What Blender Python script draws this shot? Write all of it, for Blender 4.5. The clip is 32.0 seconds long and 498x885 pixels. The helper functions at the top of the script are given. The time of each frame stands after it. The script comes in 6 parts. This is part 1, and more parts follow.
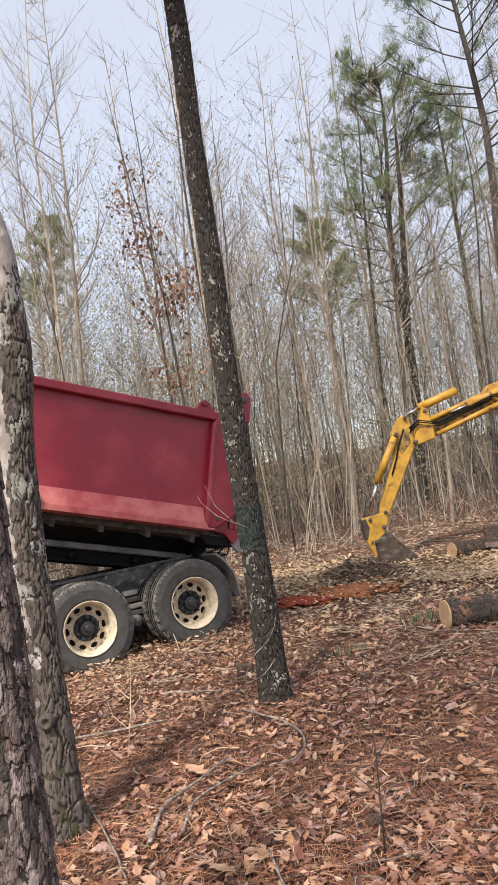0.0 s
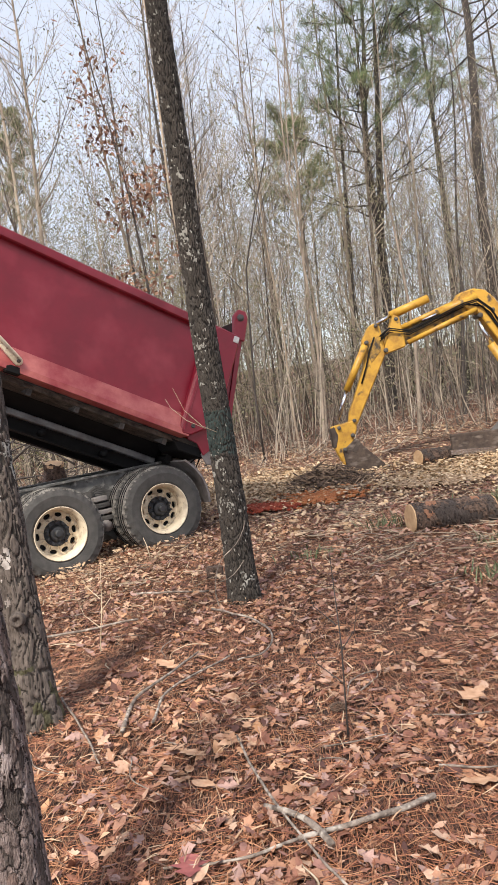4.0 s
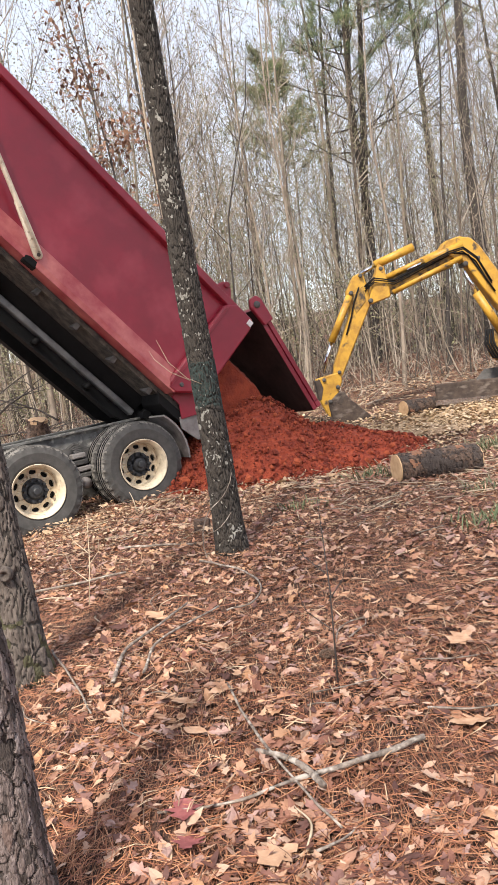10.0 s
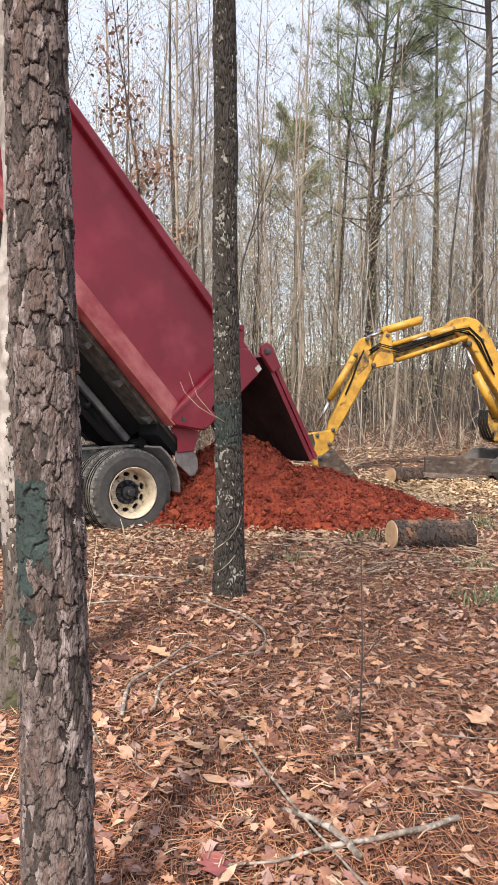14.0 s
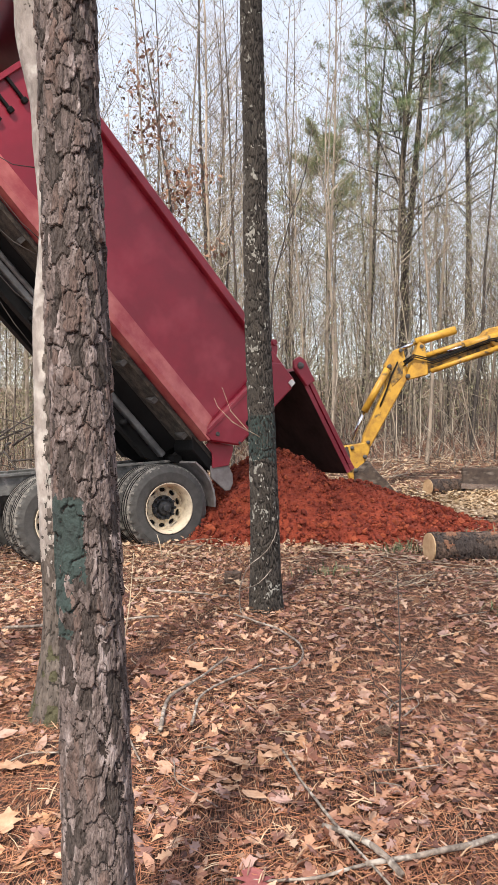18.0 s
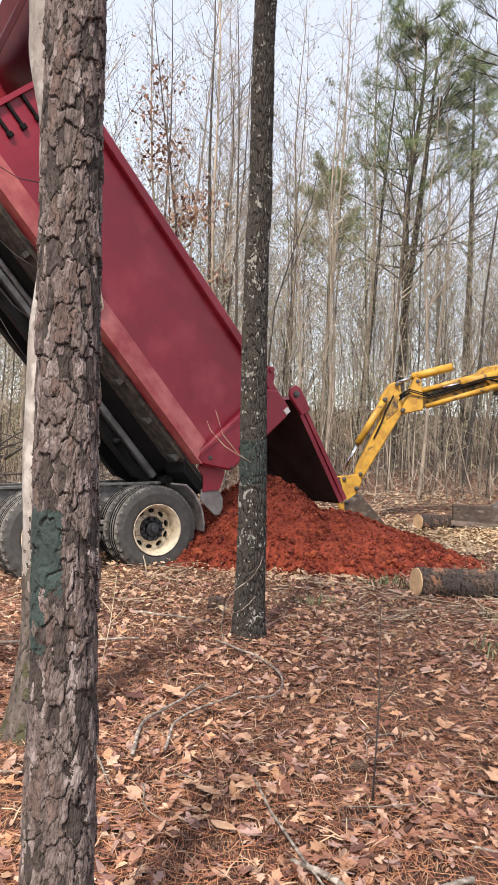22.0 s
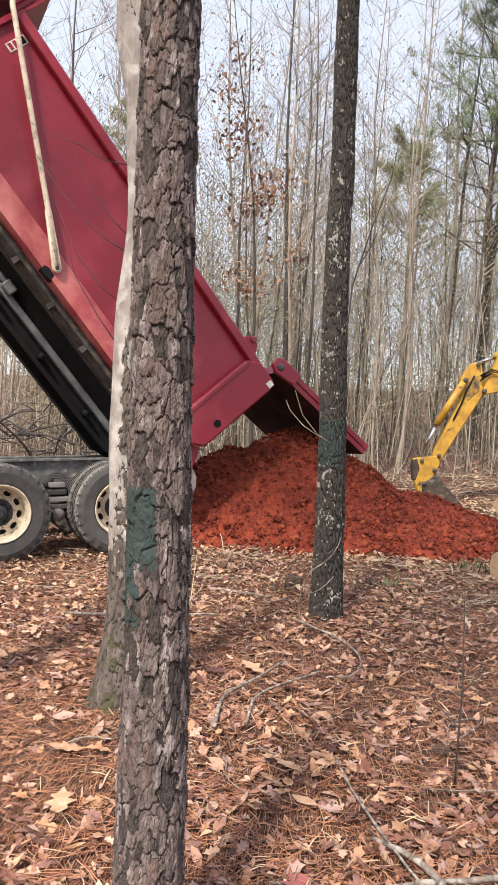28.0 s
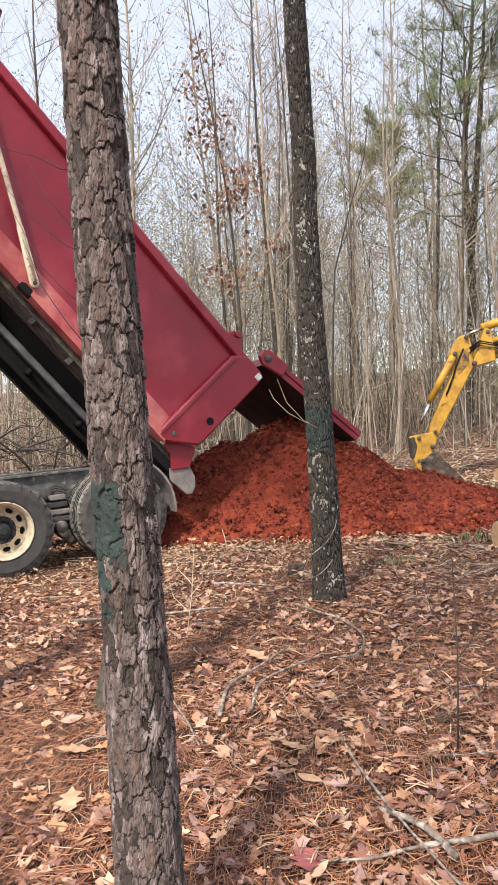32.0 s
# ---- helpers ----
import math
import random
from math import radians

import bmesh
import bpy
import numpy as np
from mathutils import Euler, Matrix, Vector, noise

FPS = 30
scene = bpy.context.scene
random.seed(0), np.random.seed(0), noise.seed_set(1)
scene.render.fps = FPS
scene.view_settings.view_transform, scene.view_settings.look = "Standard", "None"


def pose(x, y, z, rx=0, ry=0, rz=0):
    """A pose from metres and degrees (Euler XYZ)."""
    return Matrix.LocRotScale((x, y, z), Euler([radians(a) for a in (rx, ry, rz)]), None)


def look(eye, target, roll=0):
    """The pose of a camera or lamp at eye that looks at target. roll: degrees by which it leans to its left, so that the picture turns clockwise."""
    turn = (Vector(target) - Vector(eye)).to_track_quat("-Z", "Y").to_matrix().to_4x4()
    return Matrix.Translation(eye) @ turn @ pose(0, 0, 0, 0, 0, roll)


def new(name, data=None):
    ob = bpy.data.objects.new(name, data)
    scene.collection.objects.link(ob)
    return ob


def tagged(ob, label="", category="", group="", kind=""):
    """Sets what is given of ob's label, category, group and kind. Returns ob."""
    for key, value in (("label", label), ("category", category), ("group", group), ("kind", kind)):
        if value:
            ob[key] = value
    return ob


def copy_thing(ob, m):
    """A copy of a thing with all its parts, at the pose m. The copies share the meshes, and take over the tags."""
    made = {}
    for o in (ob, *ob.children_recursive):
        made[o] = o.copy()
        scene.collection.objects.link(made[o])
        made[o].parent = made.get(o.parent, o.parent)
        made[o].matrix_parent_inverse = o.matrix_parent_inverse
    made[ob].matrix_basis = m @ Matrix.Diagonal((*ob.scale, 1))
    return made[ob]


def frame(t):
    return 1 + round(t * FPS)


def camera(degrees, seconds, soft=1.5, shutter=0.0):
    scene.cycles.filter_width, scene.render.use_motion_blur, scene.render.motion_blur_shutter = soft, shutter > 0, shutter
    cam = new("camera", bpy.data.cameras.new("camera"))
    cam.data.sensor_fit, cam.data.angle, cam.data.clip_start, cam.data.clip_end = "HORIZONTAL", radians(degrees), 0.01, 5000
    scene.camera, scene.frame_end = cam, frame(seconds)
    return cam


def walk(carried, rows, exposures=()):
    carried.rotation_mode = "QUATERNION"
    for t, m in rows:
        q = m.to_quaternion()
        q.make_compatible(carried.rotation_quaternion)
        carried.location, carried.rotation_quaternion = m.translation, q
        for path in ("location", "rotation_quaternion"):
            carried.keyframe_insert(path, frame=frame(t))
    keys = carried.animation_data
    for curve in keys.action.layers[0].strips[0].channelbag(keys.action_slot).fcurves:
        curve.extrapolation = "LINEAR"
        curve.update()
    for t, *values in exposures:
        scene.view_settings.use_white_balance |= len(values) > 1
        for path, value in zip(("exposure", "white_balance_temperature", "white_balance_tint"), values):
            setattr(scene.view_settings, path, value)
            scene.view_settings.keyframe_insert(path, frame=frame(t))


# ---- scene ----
cam = camera(36.98, 32.0, soft=0.6)
PATH = [
    (0, (0.417, -0.130, 1.551), (-0.022, 9.823, 2.418), -7.36),
    (0.5, (0.422, -0.132, 1.549), (0.156, 9.843, 2.195), -6.93),
    (1, (0.410, -0.125, 1.546), (0.178, 9.858, 2.085), -6.75),
    (1.5, (0.389, -0.107, 1.543), (0.118, 9.879, 1.988), -6.52),
    (2, (0.388, -0.094, 1.540), (0.062, 9.894, 1.891), -6.31),
    (2.5, (0.386, -0.076, 1.530), (0.034, 9.916, 1.746), -6.29),
    (3, (0.398, -0.081, 1.527), (0.084, 9.914, 1.543), -6.75),
    (3.5, (0.411, -0.078, 1.507), (0.197, 9.917, 1.301), -7.22),
    (5.5, (0.398, -0.044, 1.500), (0.232, 9.937, 0.912), -7.14),
    (6, (0.404, -0.031, 1.492), (0.200, 9.947, 0.861), -7.46),
    (6.5, (0.406, -0.023, 1.485), (0.216, 9.949, 0.759), -7.96),
    (7, (0.412, -0.016, 1.479), (0.262, 9.949, 0.653), -8.46),
    (7.5, (0.419, -0.013, 1.475), (0.320, 9.944, 0.551), -8.79),
    (8, (0.421, -0.005, 1.471), (0.373, 9.946, 0.484), -8.84),
    (8.5, (0.416, -0.011, 1.474), (0.398, 9.938, 0.458), -8.69),
    (9, (0.409, -0.019, 1.478), (0.395, 9.929, 0.459), -8.48),
    (9.5, (0.399, -0.025, 1.481), (0.364, 9.923, 0.468), -8.25),
    (10, (0.397, -0.029, 1.480), (0.331, 9.920, 0.479), -7.98),
    (10.5, (0.392, -0.031, 1.482), (0.312, 9.918, 0.477), -7.59),
    (11, (0.384, -0.040, 1.488), (0.299, 9.908, 0.476), -6.83),
    (11.5, (0.373, -0.042, 1.486), (0.297, 9.909, 0.497), -5.57),
    (12, (0.338, -0.040, 1.489), (0.302, 9.916, 0.556), -4.03),
    (12.5, (0.254, -0.030, 1.498), (0.326, 9.936, 0.675), -2.45),
    (13, (0.105, -0.008, 1.511), (0.343, 9.965, 0.824), -1.13),
    (13.5, (0.003, -0.003, 1.509), (0.386, 9.975, 0.963), -0.04),
    (14, (-0.009, 0.008, 1.502), (0.424, 9.989, 1.063), 0.81),
    (14.5, (-0.020, -0.002, 1.503), (0.327, 9.986, 1.149), 1.35),
    (15, (-0.018, -0.007, 1.506), (0.194, 9.987, 1.209), 1.53),
    (15.5, (-0.014, -0.013, 1.504), (0.083, 9.984, 1.261), 1.22),
    (17.5, (-0.007, -0.012, 1.505), (-0.033, 9.986, 1.298), -0.09),
    (18, (-0.002, -0.008, 1.504), (-0.040, 9.989, 1.251), -0.25),
    (18.5, (0.002, 0.004, 1.498), (-0.009, 10.000, 1.217), -0.14),
    (19, (-0.001, 0.017, 1.500), (0.049, 10.013, 1.240), 0.37),
    (19.5, (0.003, 0.019, 1.503), (0.145, 10.017, 1.328), 1.36),
    (20, (0.006, 0.014, 1.493), (0.244, 10.011, 1.427), 2.63),
    (20.5, (0.043, 0.018, 1.487), (0.344, 10.014, 1.518), 3.55),
    (21, (0.029, 0.009, 1.491), (0.324, 10.004, 1.571), 3.86),
    (21.5, (0.019, -0.004, 1.494), (0.213, 9.994, 1.592), 3.40),
    (22, (0.020, 0.003, 1.493), (0.052, 10.002, 1.596), 2.74),
    (22.5, (0.022, -0.002, 1.497), (-0.126, 9.996, 1.585), 2.13),
    (23, (0.008, -0.004, 1.493), (-0.297, 9.991, 1.533), 1.91),
    (23.5, (0.010, -0.006, 1.489), (-0.409, 9.985, 1.465), 1.94),
    (24, (0.006, -0.004, 1.491), (-0.507, 9.983, 1.404), 2.14),
    (24.5, (-0.006, -0.001, 1.494), (-0.603, 9.980, 1.373), 2.22),
    (25, (-0.011, 0.007, 1.492), (-0.666, 9.984, 1.365), 2.26),
    (25.5, (-0.007, 0.007, 1.494), (-0.698, 9.982, 1.360), 2.32),
    (27.5, (-0.018, 0.001, 1.491), (-0.862, 9.963, 1.294), 3.02),
    (28, (-0.024, -0.005, 1.490), (-0.959, 9.949, 1.275), 3.24),
    (28.5, (-0.031, -0.006, 1.488), (-1.026, 9.942, 1.255), 3.35),
    (29, (-0.028, -0.002, 1.490), (-1.036, 9.944, 1.236), 3.40),
    (29.5, (-0.025, 0.009, 1.487), (-1.024, 9.955, 1.212), 3.20),
    (30, (-0.026, 0.005, 1.488), (-1.032, 9.950, 1.208), 2.69),
    (30.5, (-0.030, 0.001, 1.490), (-1.089, 9.940, 1.194), 1.81),
    (31, (-0.026, -0.002, 1.488), (-1.134, 9.931, 1.161), 0.52),
    (31.5, (-0.020, -0.017, 1.479), (-1.113, 9.918, 1.141), -0.95),
    (32, (0.098, -0.029, 1.462), (-0.882, 9.919, 1.190), -2.28),
]
EXPOSURES = [(0, 0.12), (1, 0.16), (2, 0.17), (3, 0.21), (6, 0.34), (9, 0.43), (11, 0.46), (13, 0.42), (23, 0.36), (32, 0.36)]
walk(cam, [(t, look(eye, target, roll)) for t, eye, target, roll in PATH], EXPOSURES)


# ---- world and sun ----
SUN_TO = Vector((-0.20, -0.64, 0.74)).normalized()
world = bpy.data.worlds.new("sky")
scene.world = world
world.use_nodes = True
wn = world.node_tree.nodes
sky = wn.new("ShaderNodeTexSky")
sky.sky_type = "NISHITA"
sky.sun_disc = False
sky.sun_elevation = math.asin(SUN_TO.z)
sky.sun_rotation = math.atan2(SUN_TO.x, SUN_TO.y)
sky.air_density, sky.dust_density, sky.ozone_density = 1.0, 2.0, 1.0
wl = world.node_tree.links
wl.new(sky.outputs[0], wn["Background"].inputs[0])
wn["Background"].inputs[1].default_value = 0.10
# thin bright cloud over the whole sky
veil = wn.new("ShaderNodeBackground")
veil.inputs[0].default_value, veil.inputs[1].default_value = (0.965, 0.955, 1.0, 1), 0.57
both = wn.new("ShaderNodeAddShader")
wl.new(wn["Background"].outputs[0], both.inputs[0])
wl.new(veil.outputs[0], both.inputs[1])
wl.new(both.outputs[0], wn["World Output"].inputs[0])
sun = new("sun", bpy.data.lights.new("sun", "SUN"))
sun.data.energy, sun.data.angle, sun.data.color = 5.0, radians(7.0), (1.0, 0.925, 0.81)
sun.matrix_world = look(SUN_TO * 40, (0, 0, 0))

rng = random.Random(7)


# ---- materials ----
def mat(name, base, rough=0.8, metal=0.0, dark=None, scale=8.0, detail=6.0, bump=0.0, bump_scale=40.0, spread=0.0, stretch=(1, 1, 1), low=0.35, high=0.7, spec=0.5, island=False):
    """Two-tone noise colour, fine bump, an optional change from piece to piece."""
    m = bpy.data.materials.new(name)
    m.use_nodes = True
    nt = m.node_tree
    n, li = nt.nodes, nt.links
    b = n["Principled BSDF"]
    b.inputs["Roughness"].default_value, b.inputs["Metallic"].default_value = rough, metal
    b.inputs["Specular IOR Level"].default_value = spec
    co = n.new("ShaderNodeTexCoord")
    mp = n.new("ShaderNodeMapping")
    mp.inputs["Scale"].default_value = stretch
    li.new(co.outputs["Object"], mp.inputs[0])
    nz = n.new("ShaderNodeTexNoise")
    nz.inputs["Scale"].default_value, nz.inputs["Detail"].default_value, nz.inputs["Roughness"].default_value = scale, detail, 0.62
    li.new(mp.outputs[0], nz.inputs["Vector"])
    ramp = n.new("ShaderNodeValToRGB")
    ramp.color_ramp.elements[0].position, ramp.color_ramp.elements[1].position = low, high
    dark = dark or tuple(c * 0.6 for c in base)
    ramp.color_ramp.elements[0].color, ramp.color_ramp.elements[1].color = (*dark, 1), (*base, 1)
    li.new(nz.outputs[0], ramp.inputs[0])
    out = ramp.outputs[0]
    if spread:
        if island:
            rnd = n.new("ShaderNodeNewGeometry").outputs["Random Per Island"]
        else:
            rnd = n.new("ShaderNodeObjectInfo").outputs["Random"]
        hs = n.new("ShaderNodeHueSaturation")
        mr = n.new("ShaderNodeMapRange")
        mr.inputs[3].default_value, mr.inputs[4].default_value = 1 - spread, 1 + spread
        li.new(rnd, mr.inputs[0])
        li.new(mr.outputs[0], hs.inputs["Value"])
        mh = n.new("ShaderNodeMapRange")
        mh.inputs[3].default_value, mh.inputs[4].default_value = 0.5 - 0.03 * spread, 0.5 + 0.03 * spread
        mul = n.new("ShaderNodeMath")
        mul.operation = "MULTIPLY"
        mul.inputs[1].default_value = 7.31
        fr = n.new("ShaderNodeMath")
        fr.operation = "FRACT"
        li.new(rnd, mul.inputs[0])
        li.new(mul.outputs[0], fr.inputs[0])
        li.new(fr.outputs[0], mh.inputs[0])
        li.new(mh.outputs[0], hs.inputs["Hue"])
        li.new(out, hs.inputs["Color"])
        out = hs.outputs[0]
    li.new(out, b.inputs["Base Color"])
    if bump:
        nb = n.new("ShaderNodeTexNoise")
        nb.inputs["Scale"].default_value, nb.inputs["Detail"].default_value = bump_scale, 5.0
        li.new(mp.outputs[0], nb.inputs["Vector"])
        bp = n.new("ShaderNodeBump")
        bp.inputs["Strength"].default_value, bp.inputs["Distance"].default_value = bump, 0.02
        li.new(nb.outputs[0], bp.inputs["Height"])
        li.new(bp.outputs[0], b.inputs["Normal"])
    return m


def palette(m, colours, island=True):
    """Each piece takes one of the colours, by chance; the noise still shades it."""
    nt = m.node_tree
    n, li = nt.nodes, nt.links
    rnd = n.new("ShaderNodeNewGeometry").outputs["Random Per Island"] if island else n.new("ShaderNodeObjectInfo").outputs["Random"]
    ramp = n.new("ShaderNodeValToRGB")
    ramp.color_ramp.interpolation = "CONSTANT"
    while len(ramp.color_ramp.elements) < len(colours):
        ramp.color_ramp.elements.new(0.5)
    for i, c in enumerate(colours):
        ramp.color_ramp.elements[i].position = i / len(colours)
        ramp.color_ramp.elements[i].color = (*c, 1)
    li.new(rnd, ramp.inputs[0])
    b = n["Principled BSDF"]
    was = b.inputs["Base Color"].links[0].from_socket
    mx = n.new("ShaderNodeMix")
    mx.data_type, mx.blend_type = "RGBA", "MULTIPLY"
    mx.inputs["Factor"].default_value = 1.0
    li.new(ramp.outputs[0], mx.inputs["A"])
    li.new(was, mx.inputs["B"])
    li.new(mx.outputs["Result"], b.inputs["Base Color"])
    return m


def spots(m, colour, scale, low, high, stretch=(1, 1, 1), detail=3.0):
    """Blotches of another colour: lichen, dust, stains."""
    nt = m.node_tree
    n, li = nt.nodes, nt.links
    b = n["Principled BSDF"]
    was = b.inputs["Base Color"].links[0].from_socket
    co = n.new("ShaderNodeTexCoord")
    mp = n.new("ShaderNodeMapping")
    mp.inputs["Scale"].default_value = stretch
    mp.inputs["Location"].default_value = (3.1, 1.7, scale * 0.13)
    nz = n.new("ShaderNodeTexNoise")
    nz.inputs["Scale"].default_value, nz.inputs["Detail"].default_value = scale, detail
    mr = n.new("ShaderNodeMapRange")
    mr.inputs[1].default_value, mr.inputs[2].default_value = low, high
    mx = n.new("ShaderNodeMix")
    mx.data_type = "RGBA"
    mx.inputs["B"].default_value = (*colour, 1)
    li.new(co.outputs["Object"], mp.inputs[0])
    li.new(mp.outputs[0], nz.inputs["Vector"])
    li.new(nz.outputs[0], mr.inputs[0])
    li.new(mr.outputs[0], mx.inputs["Factor"])
    li.new(was, mx.inputs["A"])
    li.new(mx.outputs["Result"], b.inputs["Base Color"])
    return m


def floor_material():
    """Matted needles and leaf crumbs: streaks in three directions over dark soil."""
    m = mat("forest_floor", (0.12, 0.055, 0.034), 0.95, dark=(0.022, 0.011, 0.008), scale=2.2, detail=10, low=0.3, high=0.7)
    nt = m.node_tree
    n, li = nt.nodes, nt.links
    b = n["Principled BSDF"]
    out = b.inputs["Base Color"].links[0].from_socket
    co = n.new("ShaderNodeTexCoord")
    total = None
    for k, (turn, col) in enumerate(((0.3, (0.28, 0.12, 0.065)), (1.5, (0.36, 0.19, 0.11)), (2.5, (0.018, 0.009, 0.007)))):
        mp = n.new("ShaderNodeMapping")
        mp.inputs["Rotation"].default_value = (0, 0, turn)
        mp.inputs["Scale"].default_value = (1, 0.09, 1)
        nz = n.new("ShaderNodeTexNoise")
        nz.inputs["Scale"].default_value, nz.inputs["Detail"].default_value, nz.inputs["Distortion"].default_value = 130 + 35 * k, 3.0, 0.6
        mr = n.new("ShaderNodeMapRange")
        mr.inputs[1].default_value, mr.inputs[2].default_value = 0.53, 0.62
        mx = n.new("ShaderNodeMix")
        mx.data_type = "RGBA"
        mx.inputs["B"].default_value = (*col, 1)
        li.new(co.outputs["Object"], mp.inputs[0])
        li.new(mp.outputs[0], nz.inputs["Vector"])
        li.new(nz.outputs[0], mr.inputs[0])
        li.new(mr.outputs[0], mx.inputs["Factor"])
        li.new(out, mx.inputs["A"])
        out = mx.outputs["Result"]
    li.new(out, b.inputs["Base Color"])
    bp = n.new("ShaderNodeBump")
    bp.inputs["Strength"].default_value, bp.inputs["Distance"].default_value = 0.8, 0.02
    li.new(nz.outputs[0], bp.inputs["Height"])
    li.new(bp.outputs[0], b.inputs["Normal"])
    return m


GROUND = floor_material()
WARM = (0.95, 0.95, 0.95)
LEAF = palette(mat("dry_leaf", WARM, 0.7, dark=(0.55, 0.52, 0.5), scale=16), [(0.46, 0.25, 0.17), (0.33, 0.15, 0.10), (0.58, 0.36, 0.25), (0.22, 0.09, 0.06), (0.44, 0.28, 0.24), (0.13, 0.055, 0.042), (0.50, 0.26, 0.16), (0.30, 0.15, 0.12), (0.64, 0.43, 0.31)])
LEAF_PALE = palette(mat("pale_dry_leaf", WARM, 0.7, dark=(0.6, 0.52, 0.45), scale=18), [(0.58, 0.345, 0.21), (0.48, 0.28, 0.18), (0.64, 0.41, 0.27), (0.47, 0.31, 0.25), (0.56, 0.32, 0.18)])
LEAF_RED = mat("reddish_leaf", (0.36, 0.12, 0.11), 0.65, dark=(0.22, 0.06, 0.06), scale=20)
NEEDLE = palette(mat("pine_straw", WARM, 0.7, dark=(0.7, 0.65, 0.6), scale=5), [(0.42, 0.175, 0.09), (0.28, 0.105, 0.06), (0.52, 0.27, 0.15), (0.17, 0.065, 0.04), (0.46, 0.21, 0.11)])
OAK_BARK = mat("oak_bark", (0.082, 0.068, 0.057), 0.95, dark=(0.031, 0.026, 0.022), scale=40, bump=0.8, bump_scale=110, stretch=(1, 1, 0.4))
OAK_LICHEN = mat("pale_lichen", (0.31, 0.30, 0.27), 0.95, dark=(0.20, 0.19, 0.17), scale=60)
# inner bark taken near black, so the furrows' shade is in the colour
OAK_FURROW_SHADE = mat("oak_furrow_shade", (0.02, 0.017, 0.015), 0.95, dark=(0.011, 0.009, 0.008), scale=30)
PINE_BARK = spots(mat("pine_bark", (0.205, 0.156, 0.143), 0.95, dark=(0.085, 0.063, 0.056), scale=55, bump=1.0, bump_scale=170, stretch=(1, 1, 0.3), low=0.32, high=0.62), (0.345, 0.28, 0.265), 40, 0.54, 0.68, (1, 1, 0.3))
PINE_DARK = mat("dark_pine_bark", (0.095, 0.072, 0.064), 0.95, dark=(0.04, 0.03, 0.026), scale=50, bump=1.0, bump_scale=170, stretch=(1, 1, 0.3))
PINE_RED = mat("fresh_pine_bark", (0.20, 0.135, 0.115), 0.95, dark=(0.09, 0.062, 0.053), scale=40, bump=0.9, bump_scale=150, stretch=(1, 1, 0.3))
# crack bark darkened to deepen the shade between plates
PINE_CRACK_SHADE = mat("pine_crack_shade", (0.035, 0.024, 0.02), 0.95, dark=(0.015, 0.010, 0.009), scale=30, bump=0.5, bump_scale=90)
ROUGH_BARK = mat("rough_grey_bark", (0.16, 0.13, 0.112), 0.95, dark=(0.06, 0.047, 0.04), scale=24, bump=0.8, bump_scale=60, stretch=(1, 1, 0.3))
LOG_BARK = mat("log_bark", (0.155, 0.10, 0.074), 0.95, dark=(0.03, 0.021, 0.017), scale=22, low=0.36, high=0.64, bump=1.0, bump_scale=60)
FRESH_BARK = mat("rust_inner_bark", (0.33, 0.16, 0.09), 0.9, dark=(0.16, 0.075, 0.045), scale=26, bump=0.6, bump_scale=80)
GREY_BARK = spots(mat("grey_bark", (0.35, 0.305, 0.28), 0.9, dark=(0.21, 0.178, 0.16), scale=14, bump=0.6, bump_scale=50, stretch=(1, 1, 0.4)), (0.44, 0.40, 0.37), 9, 0.52, 0.66)
# crack colour with the crevice shade painted in
GREY_CRACK_SHADE = mat("grey_crack_shade", (0.055, 0.046, 0.039), 0.95, dark=(0.025, 0.021, 0.018), scale=20)
MOSS = mat("moss", (0.085, 0.08, 0.045), 0.95, dark=(0.05, 0.045, 0.022), scale=20, bump=0.6, bump_scale=80)
FAR_BARK = palette(mat("far_bark", WARM, 0.9, dark=(0.55, 0.53, 0.51), scale=5, stretch=(1, 1, 0.3)), [(0.44, 0.375, 0.30), (0.10, 0.083, 0.07), (0.56, 0.49, 0.41), (0.16, 0.132, 0.11), (0.34, 0.29, 0.235), (0.065, 0.054, 0.047), (0.50, 0.43, 0.345), (0.08, 0.067, 0.056)])
NEAR_BARK = palette(mat("woodland_bark", WARM, 0.9, dark=(0.45, 0.42, 0.4), scale=8, bump=0.3, bump_scale=30, stretch=(1, 1, 0.3)), [(0.47, 0.385, 0.295), (0.10, 0.08, 0.066), (0.56, 0.47, 0.37), (0.22, 0.175, 0.14), (0.065, 0.052, 0.044)], False)
DARK_BARK = mat("dark_bark", (0.068, 0.056, 0.05), 0.9, dark=(0.028, 0.023, 0.021), scale=9, bump=0.5, bump_scale=30, stretch=(1, 1, 0.3))
PALE_BARK = mat("pale_bark", (0.36, 0.295, 0.235), 0.9, dark=(0.15, 0.12, 0.095), scale=9, bump=0.4, bump_scale=30, stretch=(1, 1, 0.3))
TWIG = palette(mat("twig", WARM, 0.9, dark=(0.6, 0.58, 0.56), scale=2), [(0.36, 0.295, 0.24), (0.50, 0.43, 0.355), (0.11, 0.087, 0.073), (0.24, 0.192, 0.155), (0.60, 0.525, 0.44), (0.08, 0.064, 0.055)])
PINE_GREEN = palette(mat("pine_needles", WARM, 0.6, dark=(0.65, 0.65, 0.65), scale=3), [(0.21, 0.27, 0.11), (0.145, 0.20, 0.08), (0.30, 0.35, 0.16), (0.095, 0.14, 0.06)])
PINE_YOUNG = palette(mat("young_pine_needles", WARM, 0.6, dark=(0.7, 0.7, 0.7), scale=3), [(0.22, 0.25, 0.11), (0.16, 0.19, 0.08), (0.30, 0.31, 0.15)])
